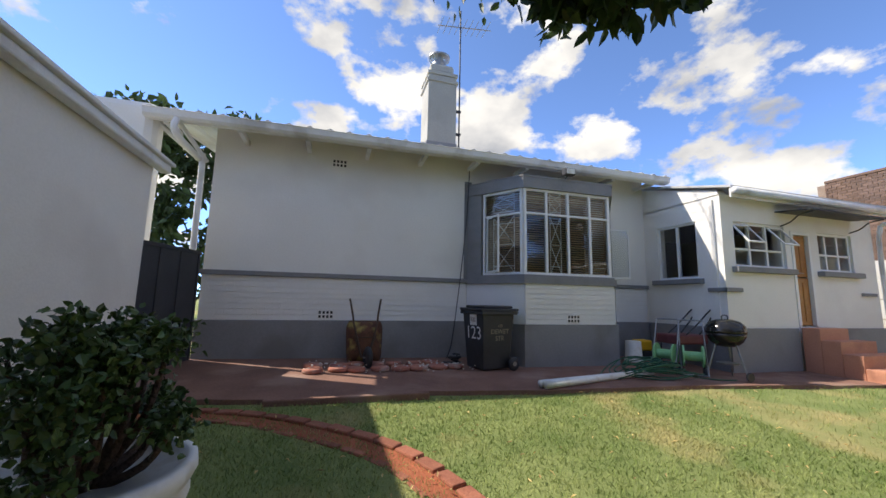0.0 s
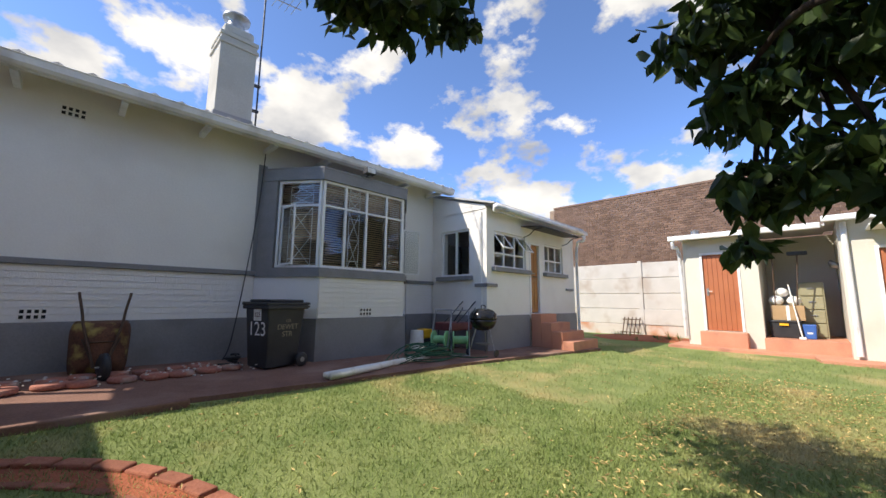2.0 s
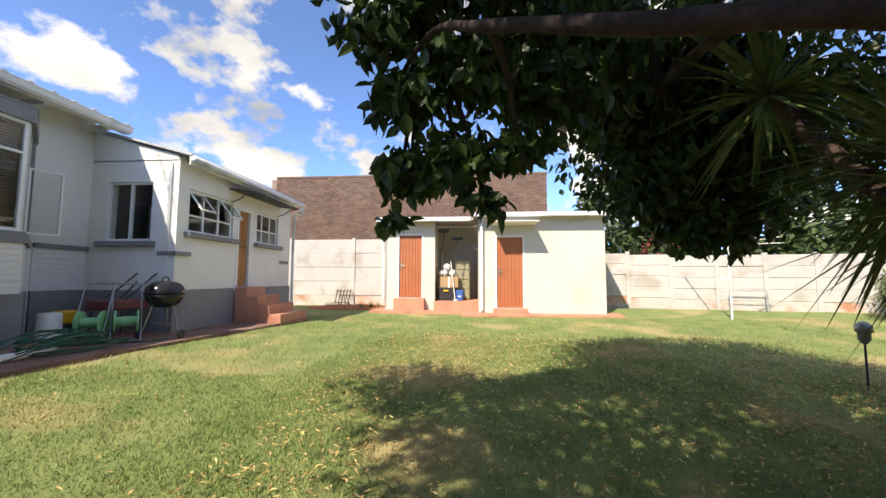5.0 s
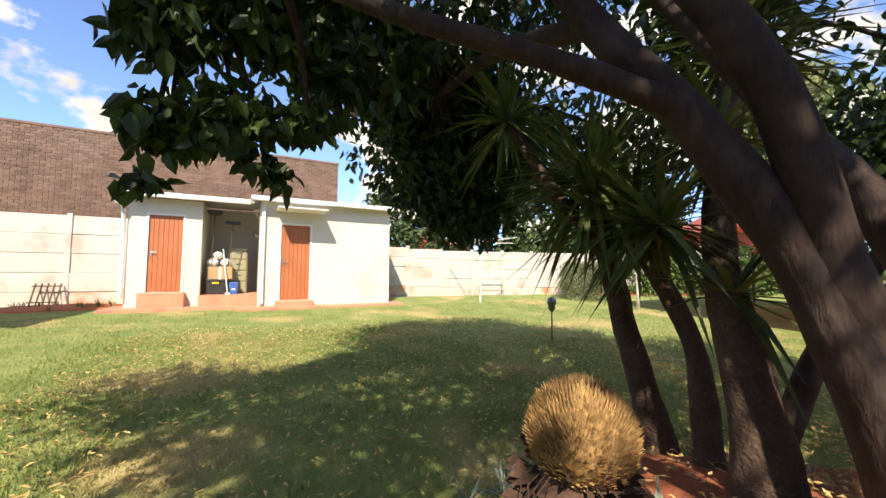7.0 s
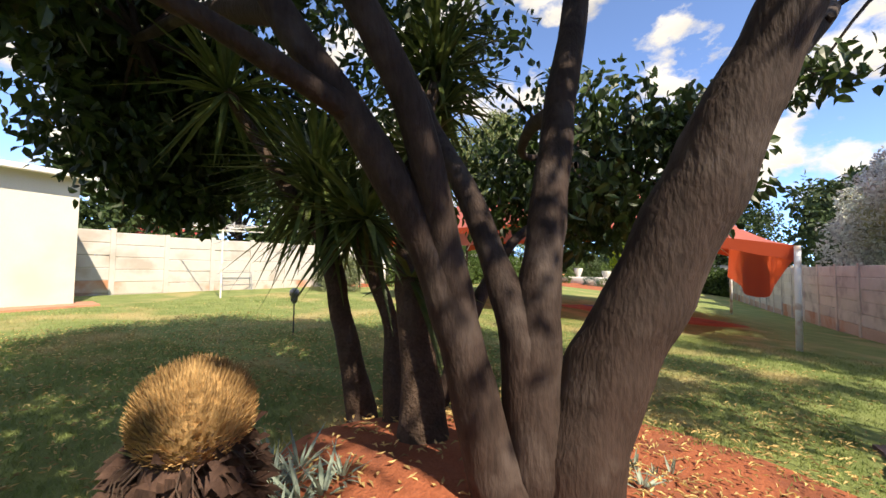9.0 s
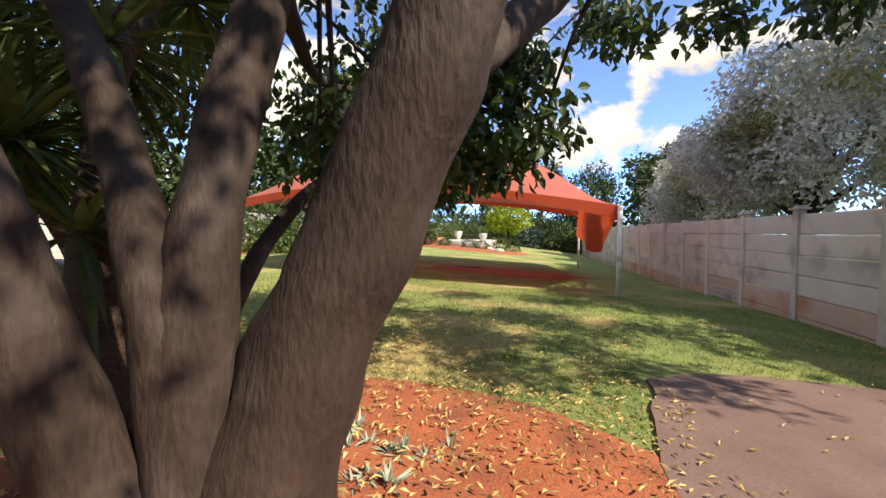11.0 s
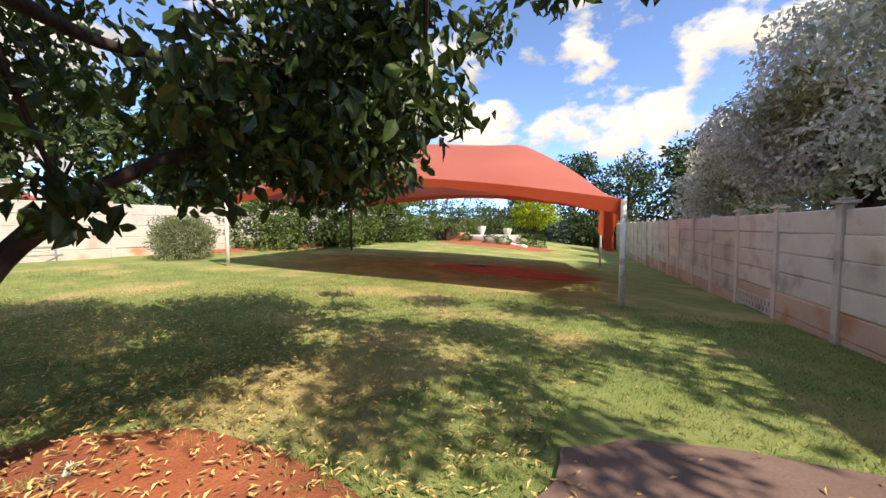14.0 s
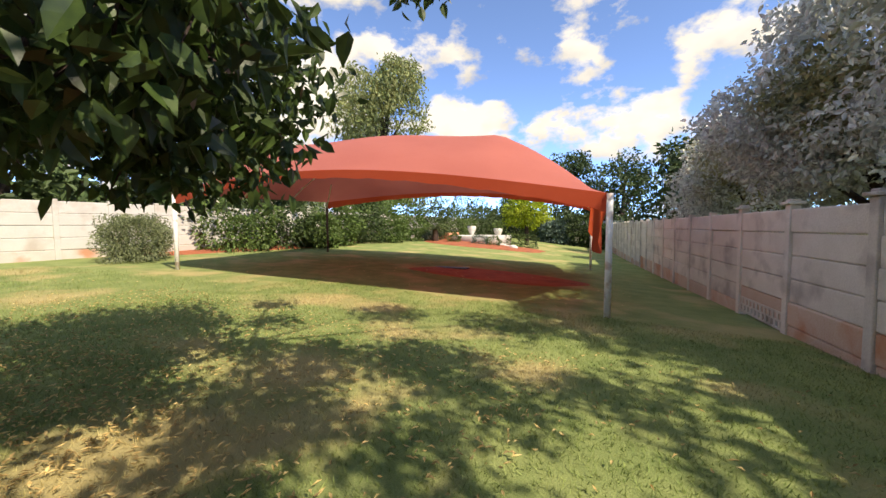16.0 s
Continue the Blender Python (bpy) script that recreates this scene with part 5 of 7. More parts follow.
YST = [[(2.88, -4.02, 1.2, 0.13), (2.92, -4.02, 1.5, 0.095), (3.07, -3.96, 2.06, 0.08), (3.23, -3.91, 2.72, 0.07), (3.27, -3.85, 3.1, 0.06)],
       [(2.5, -4.0, 1.25, 0.09), (2.6, -4.05, 1.7, 0.065), (2.73, -4.12, 2.08, 0.06), (2.95, -4.03, 2.55, 0.055), (3.0, -4.0, 2.8, 0.05)],
       [(2.12, -3.86, 1.2, 0.17), (2.18, -3.88, 1.6, 0.12), (2.31, -3.95, 2.13, 0.10), (2.48, -4.04, 2.61, 0.08), (2.5, -4.15, 3.2, 0.07), (2.75, -4.6, 4.0, 0.06)]]
for pts in YST:
    stem(pts, "stem", yucca, M_BARKY, 12, 0.16)
rng = np.random.default_rng(11)
for c, n, L in (((3.27, -3.85, 3.12), 130, 0.95), ((3.22, -3.9, 2.85), 90, 0.85), ((3.0, -4.0, 2.8), 80, 0.75), ((2.62, -3.82, 2.72), 70, 0.62), ((2.3, -3.9, 2.35), 26, 0.5), ((2.5, -4.1, 3.2), 60, 0.6), ((2.75, -4.6, 4.0), 120, 0.75), ((2.8, -4.65, 4.35), 110, 0.7), ((2.7, -4.6, 3.7), 70, 0.65), ((3.5, -3.3, 3.6), 70, 0.7)):
    bm = bmesh.new()
    sword_leaves(bm, c, n, L, 0.042, rng, -1.0, 1.1)
    part("leaf_rosette", bm, M_YUCCA, yucca, "dark green sword-shaped leaves")
stem([(3.23, -3.91, 2.6, 0.05), (3.4, -3.6, 3.1, 0.045), (3.5, -3.3, 3.62, 0.04)], "stem", yucca, M_BARKY, 10, 0.16)

# ---- cycad with its cone ----
cyc = thing("cycad_stump", (1.66, -2.645, 1.4), "stumpy cycad carrying a fat tan fibrous cone", "cycad")
base_ = gz(1.66, -2.645)
bm = bmesh.new()
rng = np.random.default_rng(21)
bmesh.ops.create_icosphere(bm, subdivisions=3, radius=1.0, matrix=Matrix.Translation((1.655, -2.64, 2.10)) @ Matrix.Diagonal((0.108, 0.108, 0.105, 1)))
part("cone_core", bm, M_CONED, cyc)
bm = bmesh.new()
for k in range(2600):
    zc = 1 - 2 * (k + 0.5) / 2600
    ph = k * 2.39996
    rr = math.sqrt(1 - zc * zc)
    d = Vector((rr * math.cos(ph), rr * math.sin(ph), zc))
    p = Vector((1.655, -2.64, 2.10)) + Vector((d.x * 0.106, d.y * 0.106, d.z * 0.102))
    tip = p + d * rng.uniform(0.006, 0.018) + Vector((0, 0, 0.010 + 0.01 * rng.random()))
    s = d.cross(Vector((0, 0, 1))).normalized() * 0.0065 if rr > 0.05 else Vector((0.0075, 0, 0))
    t = d.cross(s).normalized() * 0.004
    vs = [bm.verts.new(q) for q in (p - s, p + t, p + s, p - t, tip)]
    for i in range(4):
        bm.faces.new((vs[i], vs[(i + 1) % 4], vs[4]))
part("cone_coat", bm, M_CONE, cyc, "shaggy tan cone scales")
bm = bmesh.new()
for k in range(1100):
    u = rng.random()
    ph, el = rng.uniform(0, 6.283), rng.uniform(-0.4, 0.7)
    z = base_ + 0.02 + u * (2.0 - base_)
    rr = 0.19 * (1 - 0.55 * u)
    d = Vector((math.cos(ph), math.sin(ph), el)).normalized()
    p = Vector((1.66, -2.645, z)) + Vector((d.x, d.y, 0)) * rr * 0.5
    L = rng.uniform(0.05, 0.11)
    s = d.cross(Vector((0, 0, 1))).normalized() * 0.012
    vs = [bm.verts.new(q) for q in (p - s, p + s, p + d * L + s * 0.3 + Vector((0, 0, 0.02)), p + d * L * 1.2 - s * 0.3)]
    bm.faces.new(vs)
part("dead_leaf_skirt", bm, M_CONED, cyc, "dead brown leaf bases round the stump")
part("stump", lathe([(0.17, base_ - 0.05), (0.16, base_ + 0.1), (0.12, base_ + 0.35), (0.09, 2.05)], 14, Matrix.Translation((1.66, -2.645, 0))), M_CONED, cyc, "", True)
bm = bmesh.new()
for k in range(16):
    ph = rng.uniform(0, 6.283)
    p = Vector((1.655 + 0.085 * math.cos(ph), -2.64 + 0.085 * math.sin(ph), 2.05))
    add_tube(bm, [p, p + Vector((0.04 * math.cos(ph), 0.04 * math.sin(ph), -0.03)), p + Vector((0.05 * math.cos(ph + 0.3), 0.05 * math.sin(ph + 0.3), -0.06))], [0.0022, 0.0018, 0.001], 4)
part("cone_fringe", bm, M_BARKY, cyc)["kind"] = "stuff"


# ---- shrubs and trees further off ----
def shrub(name, label, category, at, clumps, count, size, mat, seed, trunk=None, droop=0.15, group=""):
    t_ = thing(name, at, label, category, group)
    leaves("crown", blob_spots(clumps, count, np.random.default_rng(seed), 0.75), size, mat, t_, droop, 0.55, seed)
    if trunk:
        for pts in trunk:
            stem(pts, "trunk", t_, M_BARK, 10, 0.1)
    return t_


def tall_tree(name, label, x, y, h, r, count, size, mat, seed, droop=0.25, base=None, squash=1.0, bare=0.30):
    g = gz(x, y) if base is None else base
    rg = np.random.default_rng(seed)
    cl = []
    for k in range(16):
        a, u = rg.uniform(0, 6.283), rg.random()
        rad = r * (0.35 + 0.45 * rg.random()) * math.sin(math.pi * (0.18 + 0.75 * u)) ** 0.6
        cl.append((x + math.cos(a) * rad, y + math.sin(a) * rad, g + h * (bare + (0.93 - bare) * u), r * rg.uniform(0.26, 0.46), squash))
    t_ = thing(name, (x, y, g), label, "tree")
    stem([(x, y, g - 0.3, 0.035 * h), (x + 0.2, y, g + 0.3 * h, 0.024 * h), (x, y + 0.2, g + 0.85 * h, 0.008 * h)], "trunk", t_, M_BARK, 8, 0.1)
    bm = bmesh.new()
    for c in cl[::2]:
        add_tube(bm, smooth_path([(x + 0.1, y, g + max(bare * h, (c[2] - g) * 0.55)), ((x + c[0]) / 2, (y + c[1]) / 2, c[2] - 0.1 * h), c[:3]], 3), [0.014 * h * (1 - i / 8) for i in range(7)], 6)
    part("bough", bm, M_BARK, t_)
    leaves("crown", blob_spots(cl, count, rg, 0.5), size, mat, t_, droop, 0.5, seed + 1)
    return t_


shrub("clipped_hedge", "rounded clipped grey-green hedge bush on the lawn", "bush", (13.3, -10.6, gz(13.3, -10.6)), [(12.7, -10.5, 2.15, 0.75, 0.85), (13.4, -10.9, 2.2, 0.8, 0.85), (13.9, -11.2, 2.15, 0.7, 0.85), (13.2, -10.6, 2.2, 0.8, 0.85)], 16000, 0.06, M_CLIP, 31)
shrub("lime_conifer", "bright lime-green cloud-shaped conifer behind the rockery", "tree", (8.0, -33.5, 1.0), [(8.0, -33.5, 3.7, 1.3, 0.95), (8.8, -33.3, 3.3, 1.0, 0.8), (7.2, -33.6, 3.4, 1.0, 0.8), (7.9, -33.4, 4.5, 0.8, 0.8)], 3800, 0.20, M_LIME, 32, [[(8.0, -33.5, 0.8, 0.2), (8.0, -33.5, 3.2, 0.12)]])
for k, (x, y, r, mat) in enumerate(((14.3, -14.6, 1.5, M_LEAFG), (14.4, -16.6, 1.6, M_LEAFD), (13.3, -17.9, 0.9, M_LEAFG), (14.0, -19.4, 1.3, M_LEAFG), (14.4, -21.3, 1.6, M_LEAFD), (13.8, -23.4, 1.3, M_LEAFG), (14.3, -25.8, 1.7, M_LEAFG), (14.0, -28.6, 1.8, M_LEAFD), (14.2, -31.6, 1.8, M_LEAFG), (13.9, -34.5, 2.0, M_LEAFD), (14.0, -37.6, 2.0, M_LEAFD))):
    g_ = gz(x, y)
    shrub("border_shrub", "leafy green garden shrub in the border", "shrub", (x, y, g_), [(x, y, g_ + r * 0.75, r, 0.85), (x + 0.5 * r, y + 0.3, g_ + r * 0.6, r * 0.7, 0.8), (x - 0.4 * r, y - 0.2, g_ + r * 0.5, r * 0.65, 0.8)], 4200, 0.15, mat, 40 + k, group="border shrubs")
tall_tree("silver_tree", "silvery grey-leaved tree leaning over the fence", -4.3, -15.6, 6.4, 3.2, 36000, 0.135, M_SILVER, 51, 0.3, None, 0.9, 0.28)
tall_tree("silver_tree", "silvery grey-leaved tree leaning over the fence", -5.2, -11.6, 6.4, 3.1, 36000, 0.125, M_SILVER, 52, 0.3, None, 0.9, 0.28)
tall_tree("silver_tree", "silvery grey-leaved tree leaning over the fence", -3.3, -20.0, 5.8, 2.9, 24000, 0.15, M_SILVER, 55, 0.3, None, 0.9, 0.25)
tall_tree("blue_gum", "tall blue-green gum tree behind the fence", -8.2, -14.6, 10.5, 4.4, 24000, 0.18, M_BLUEG, 53, 0.3, None, 0.9, 0.2)
tall_tree("blue_gum", "tall blue-green gum tree behind the fence", -9.0, -8.6, 9.0, 3.8, 16000, 0.19, M_BLUEG, 54, 0.3, None, 0.9, 0.2)
for k, (x, y, h, r, mat) in enumerate(((-3.8, -26, 6.5, 2.4, M_LEAFD), (-2.5, -33, 7.5, 3.0, M_LEAFD), (2.0, -47, 9.5, 4.0, M_LEAFD), (7.5, -48, 9.0, 4.0, M_LEAFD), (13, -48.5, 8.5, 3.8, M_LEAFG), (-4.6, -40, 9, 3.8, M_LEAFG))):
    tall_tree("garden_tree", "dark green leafy tree at the end of the garden", x, y, h, r, 5200, 0.36, mat, 60 + k, 0.2, None, 0.9, 0.15)
tall_tree("willow_tree", "tall pale olive feathery tree beyond the boundary", 23.5, -36.0, 17.5, 6.2, 16000, 0.36, M_LEAFL, 71, 0.6, None, 1.0, 0.25)
for k, (x, y, h, r, mat) in enumerate(((19.5, -9.5, 7.0, 3.0, M_LEAFD), (21, -14.5, 7.5, 3.2, M_LEAFD), (20, -20, 7, 3.2, M_LEAFD), (19, -27, 6.5, 3.0, M_LEAFG), (26, -6, 7.5, 3.2, M_LEAFD))):
    tall_tree("street_tree", "dark green tree beyond the white wall", x, y, h, r, 4200, 0.40, mat, 80 + k, 0.2, None, 0.9, 0.12)
turn_garden(made)
for k, (x, y, h, r) in enumerate(((-3.1, 16.6, 9.2, 2.7), (-6.2, 15.5, 7.5, 2.6))):
    tall_tree("back_tree", "dark leafy tree behind the house", x, y, h, r, 4200, 0.36, M_LEAFD, 90 + k, 0.2, 1.5, 0.9, 0.2)
made = all_made()
for k in range(12):
    x, y = -1.2 + 1.45 * k, -41.5 + 0.6 * math.sin(k * 2.3)
    g_, r = gz(x, y), 1.5 + 0.35 * math.sin(k * 1.7)
    shrub("back_hedge", "dense dark green hedge shrub along the back boundary", "hedge", (x, y, g_), [(x, y, g_ + r * 0.8, r, 0.9), (x + 0.6, y + 0.3, g_ + r * 1.2, r * 0.7, 0.9), (x - 0.5, y, g_ + 0.5 * r, r * 0.8, 0.8)], 1500, 0.30, (M_LEAFD, M_LEAFD, M_BLUEG, M_LEAFG)[k % 4], 140 + k, group="back hedge")
turn_garden(made)


# ---- things along the house ----
def text_mesh(name, body, size, m, mat, parent, label=""):
    """Lettering from the built-in font, as a flat mesh with a little thickness."""
    cu = bpy.data.curves.new(name, "FONT")
    cu.body, cu.size, cu.extrude, cu.align_x, cu.align_y = body, size, 0.0008, "CENTER", "CENTER"
    tmp = bpy.data.objects.new(name, cu)
    scene.collection.objects.link(tmp)
    me = bpy.data.meshes.new_from_object(tmp.evaluated_get(bpy.context.evaluated_depsgraph_get()))
    bpy.data.objects.remove(tmp)
    me.transform(m)
    me.materials.clear()
    me.materials.append(mat)
    ob = new(name, me)
    ob.parent = parent
    ob.matrix_parent_inverse = parent.matrix_basis.inverted()
    if label:
        ob["label"] = label
    return ob


def tapered(lo, hi, z0, z1, inset, m=None, bevel=0.02):
    """A box whose foot is narrower than its rim."""
    bm = bmesh.new()
    top = [(lo[0], lo[1]), (hi[0], lo[1]), (hi[0], hi[1]), (lo[0], hi[1])]
    a = [bm.verts.new((x, y, z1)) for x, y in top]
    b = [bm.verts.new((x + (inset if x == lo[0] else -inset), y + (inset if y == lo[1] else -inset), z0)) for x, y in top]
    bm.faces.new(a), bm.faces.new(b[::-1])
    for k in range(4):
        bm.faces.new((a[k], b[k], b[(k + 1) % 4], a[(k + 1) % 4]))
    bmesh.ops.bevel(bm, geom=list(bm.edges), offset=bevel, segments=2, affect="EDGES", profile=0.5)
    if m is not None:
        bm.transform(m)
    return bm


BG = gz(2.8, 6.05) + 0.05
BM = Matrix.Translation((2.42, 5.84, BG)) @ pose(0, 0, 0, 0, 0, 14)
wbin = thing("wheelie_bin", (2.42, 5.84, BG), "dark grey wheelie bin with painted house number and street", "bin")
part("bin_body", tapered((0, 0), (0.60, 0.54), 0.02, 0.86, 0.055, BM), M_BLACK, wbin)
part("bin_rim", box((-0.03, -0.03, 0.82), (0.64, 0.57, 0.875), BM, 0.012), M_BLACK, wbin)
part("bin_lid", add_box(add_box(box((-0.045, -0.03, 0.875), (0.66, 0.57, 0.915), BM, 0.015), (0.03, 0.03, 0.915), (0.60, 0.51, 0.955), BM, 0.02), (0.66, 0.06, 0.88), (0.75, 0.48, 0.905), BM, 0.01), M_BLACK, wbin)
part("rear_handle", tube([BM @ Vector(p) for p in ((0.63, 0.06, 0.85), (0.72, 0.06, 0.85), (0.72, 0.48, 0.85), (0.63, 0.48, 0.85))], 0.014, 8), M_BLACK, wbin)
for y_ in (-0.035, 0.575):
    wheel = part("wheel", lathe([(0.03, -0.025), (0.085, -0.025), (0.1, -0.012), (0.1, 0.012), (0.085, 0.025), (0.03, 0.025)], 20, BM @ Matrix.Translation((0.55, y_, 0.10)) @ pose(0, 0, 0, 90, 0, 0)), M_BLACK, wbin, "black rubber wheel", True)
    hub = part("hub", lathe([(0.001, -0.03), (0.035, -0.03), (0.035, 0.03), (0.001, 0.03)], 12, BM @ Matrix.Translation((0.55, y_, 0.10)) @ pose(0, 0, 0, 90, 0, 0)), M_STEEL, wheel)
face_x = BM @ Matrix.Translation((0.018, 0.25, 0.54)) @ pose(0, 0, 0, 93.4, 0, -90)
text_mesh("house_number", "123", 0.27, face_x @ Matrix.Translation((0.0, 0, 0.005)), M_WHITEINK, wbin, "white painted number 123")
part("number_sticker", box((-0.085, 0.12, -0.001), (0.085, 0.33, 0.004), face_x), M_WHITEP, wbin, "white sticker with a small number")
text_mesh("sticker_number", "123", 0.09, face_x @ Matrix.Translation((0, 0.2, 0.006)), M_MAROON, wbin)
face_y = BM @ Matrix.Translation((0.33, 0.022, 0.54)) @ pose(0, 0, 0, 93.2, 0, 0)
for s_, z_, h_ in (("123", 0.115, 0.06), ("DEWET", 0.03, 0.10), ("STR", -0.07, 0.10)):
    text_mesh("street_name", s_, h_, face_y @ Matrix.Translation((0, z_, 0.006)), M_TANINK, wbin, "faded painted street name")

# Wheelbarrow stood on its nose against the wall.
bw = thing("wheelbarrow", (0.8, 6.6, BG), "rusty wheelbarrow tipped up against the wall", "wheelbarrow")
WM = Matrix.Translation((0.81, 6.72, 1.66)) @ pose(0, 0, 0, -12, 0, 0)
bm = bmesh.new()
nu, nv, sheet_ = 14, 12, []
for j in range(nv + 1):
    row = []
    for i in range(nu + 1):
        u, v = i / nu * 2 - 1, j / nv
        edge = max(abs(u) ** 4, abs(2 * v - 1) ** 5)
        wdt = 0.285 * (1 - 0.08 * (2 * v - 1) ** 6) * (0.90 + 0.1 * v)
        row.append(bm.verts.new(WM @ Vector((u * wdt * (1 - 0.10 * abs(2 * v - 1) ** 6), 0.17 * edge - 0.17, 0.02 + v * 0.66))))
    sheet_.append(row)
for j in range(nv):
    for i in range(nu):
        bm.faces.new((sheet_[j][i], sheet_[j][i + 1], sheet_[j + 1][i + 1], sheet_[j + 1][i]))
tray = part("tray", bm, M_RUST, bw, "rusty tray with flaking yellow paint", True)
tray.modifiers.new("thick", "SOLIDIFY").thickness = 0.006
for s_ in (-1, 1):
    part("handle", tube([WM @ Vector(p) for p in smooth_path([(s_ * 0.05, -0.22, 0.10), (s_ * 0.10, -0.21, 0.30), (s_ * 0.17, -0.19, 0.58), (s_ * 0.20, -0.12, 0.78), (s_ * 0.245, -0.06, 1.02)], 4)], 0.015, 8), M_WOODDK, bw, "bent steel handle tube")
    part("brace", tube([WM @ Vector(p) for p in ((s_ * 0.05, -0.22, 0.12), (s_ * 0.17, -0.18, 0.44))], 0.010, 6), M_WOODDK, bw)
part("cross_bar", tube([WM @ Vector(p) for p in ((-0.13, -0.185, 0.40), (0.13, -0.185, 0.40))], 0.008, 6), M_WOODDK, bw)
wh = part("wheel", lathe([(0.05, -0.035), (0.12, -0.04), (0.155, -0.022), (0.16, 0.0), (0.155, 0.022), (0.12, 0.04), (0.05, 0.035)], 22, Matrix.Translation((0.84, 6.36, BG + 0.17)) @ pose(0, 0, 0, 0, 90, 12)), M_BLACK, bw, "solid black rubber wheel", True)
part("axle", tube([(0.77, 6.37, BG + 0.17), (0.91, 6.34, BG + 0.17)], 0.012, 8), M_STEEL, wh)

# Round stepping stones along the wall.
rs = random.Random(4)
for k in range(15):
    x, y = 0.12 + (k % 8) * 0.285 + rs.uniform(-0.04, 0.04), 6.12 + (k // 8) * 0.27 + rs.uniform(-0.04, 0.05) + 0.015 * (k % 8)
    r, g_ = rs.uniform(0.12, 0.15), gz(x, y) + 0.052
    st = part("paving_stone", lathe([(r * 0.96, 0), (r * 1.03, 0.015), (r, 0.045), (r * 0.93, 0.055), (0.01, 0.057)], 16, Matrix.Translation((x, y, g_)) @ pose(0, 0, 0, rs.uniform(-2, 2), rs.uniform(-2, 2), rs.uniform(0, 90))), M_SLASTO, None, "", True)
    tagged(st, "round worn red sandstone stepping stone on the paving", "paving stone", "stepping stones")
bm = bmesh.new()
for _ in range(130):
    x, y = rs.uniform(0.0, 2.4), rs.uniform(6.0, 6.6)
    bmesh.ops.create_icosphere(bm, subdivisions=1, radius=rs.uniform(0.008, 0.017), matrix=Matrix.Translation((x, y, gz(x, y) + rs.choice((0.058, 0.112)))) @ Matrix.Diagonal((1.3, 1, 0.7, 1)))
tagged(part("pebbles", bm, M_ALOE), "small pale pebbles scattered on the stepping stones", "pebbles", kind="stuff")

for k in range(2):
    o = Vector((0.0, -0.085 * k, 0))
    a_, b_ = Vector((2.84 + 0.03 * k, 4.98, gz(2.8, 5) + 0.098)) + o, Vector((5.0 - 0.5 * k, 5.42, gz(5, 5.4) + 0.098)) + o
    tagged(part("plastic_pipe", tube([a_, b_], 0.045, 14), M_WHITEP, None, "", True), "white plastic drain pipe lying on the paving", "pipe", "drain pipes")

# Hose in loose coils.
hose = thing("garden_hose", (5.0, 5.4, gz(5.0, 5.4) + 0.05), "dark green garden hose heaped in loose coils", "hose")
rs = random.Random(9)
pts = []
for k in range(260):
    a = k * 0.33
    R = 0.30 + 0.16 * math.sin(k * 0.071) + rs.uniform(-0.02, 0.02)
    x, y = 5.0 + 0.25 * math.sin(k * 0.021) + R * 1.5 * math.cos(a), 5.40 + R * 0.75 * math.sin(a)
    pts.append((x, y, gz(x, y) + 0.065 + 0.26 * (k / 260) * max(0, 1 - ((x - 5.0) / 0.8) ** 2) + 0.012 * math.sin(k * 1.3)))
part("coil", tube(smooth_path(pts, 2), 0.0095, 6), M_HOSE, hose, "", True)
part("loose_end", tube(smooth_path([pts[-1], (5.5, 5.25, gz(5.5, 5.25) + 0.07), (5.7, 5.0, gz(5.7, 5.0) + 0.065), (6.0, 4.9, gz(6, 4.9) + 0.065)], 6), 0.0095, 6), M_HOSE, hose, "", True)


def hose_reel(x, y, rz):
    g_ = gz(x, y) + 0.055
    m = Matrix.Translation((x, y, g_)) @ pose(0, 0, 0, 0, 0, rz)
    r_ = thing("hose_reel", (x, y, g_), "green plastic hose reel on a grey tube cart", "hose reel", "hose reels")
    for s_ in (-0.13, 0.13):
        disc = part("reel_flange", lathe([(0.145, -0.008), (0.165, -0.012), (0.165, 0.012), (0.145, 0.008)], 24, m @ Matrix.Translation((0, s_, 0.27)) @ pose(0, 0, 0, 90, 0, 0)), M_GREENP, r_, "round green flange")
        bm = bmesh.new()
        for q in range(6):
            a = q * math.pi / 3
            add_tube(bm, [m @ Vector((0.03 * math.cos(a), s_, 0.27 + 0.03 * math.sin(a))), m @ Vector((0.15 * math.cos(a), s_, 0.27 + 0.15 * math.sin(a)))], 0.012, 6)
        part("spokes", bm, M_GREENP, disc)
    part("drum", lathe([(0.07, -0.125), (0.075, 0), (0.07, 0.125)], 16, m @ Matrix.Translation((0, 0, 0.27)) @ pose(0, 0, 0, 90, 0, 0)), M_GREENP, r_)
    for s_ in (-0.17, 0.17):
        part("cart_frame", tube([m @ Vector(p) for p in smooth_path([(0.2, s_, 0.0), (0.05, s_, 0.22), (-0.05, s_, 0.5), (-0.18, s_, 0.82)], 4)], 0.011, 8), M_STEEL, r_, "bent grey steel tube")
        part("cart_wheel", lathe([(0.02, -0.015), (0.06, -0.018), (0.065, 0), (0.06, 0.018), (0.02, 0.015)], 14, m @ Matrix.Translation((-0.12, s_, 0.068)) @ pose(0, 0, 0, 90, 0, 0)), M_BLACK, r_)
    part("cart_handle", tube([m @ Vector((-0.18, -0.17, 0.82)), m @ Vector((-0.18, 0.17, 0.82))], 0.012, 8), M_STEEL, r_)
    part("cart_foot", tube([m @ Vector((0.2, -0.17, 0.011)), m @ Vector((0.2, 0.17, 0.011))], 0.011, 8), M_STEEL, r_)


hose_reel(5.55, 5.68, 205)
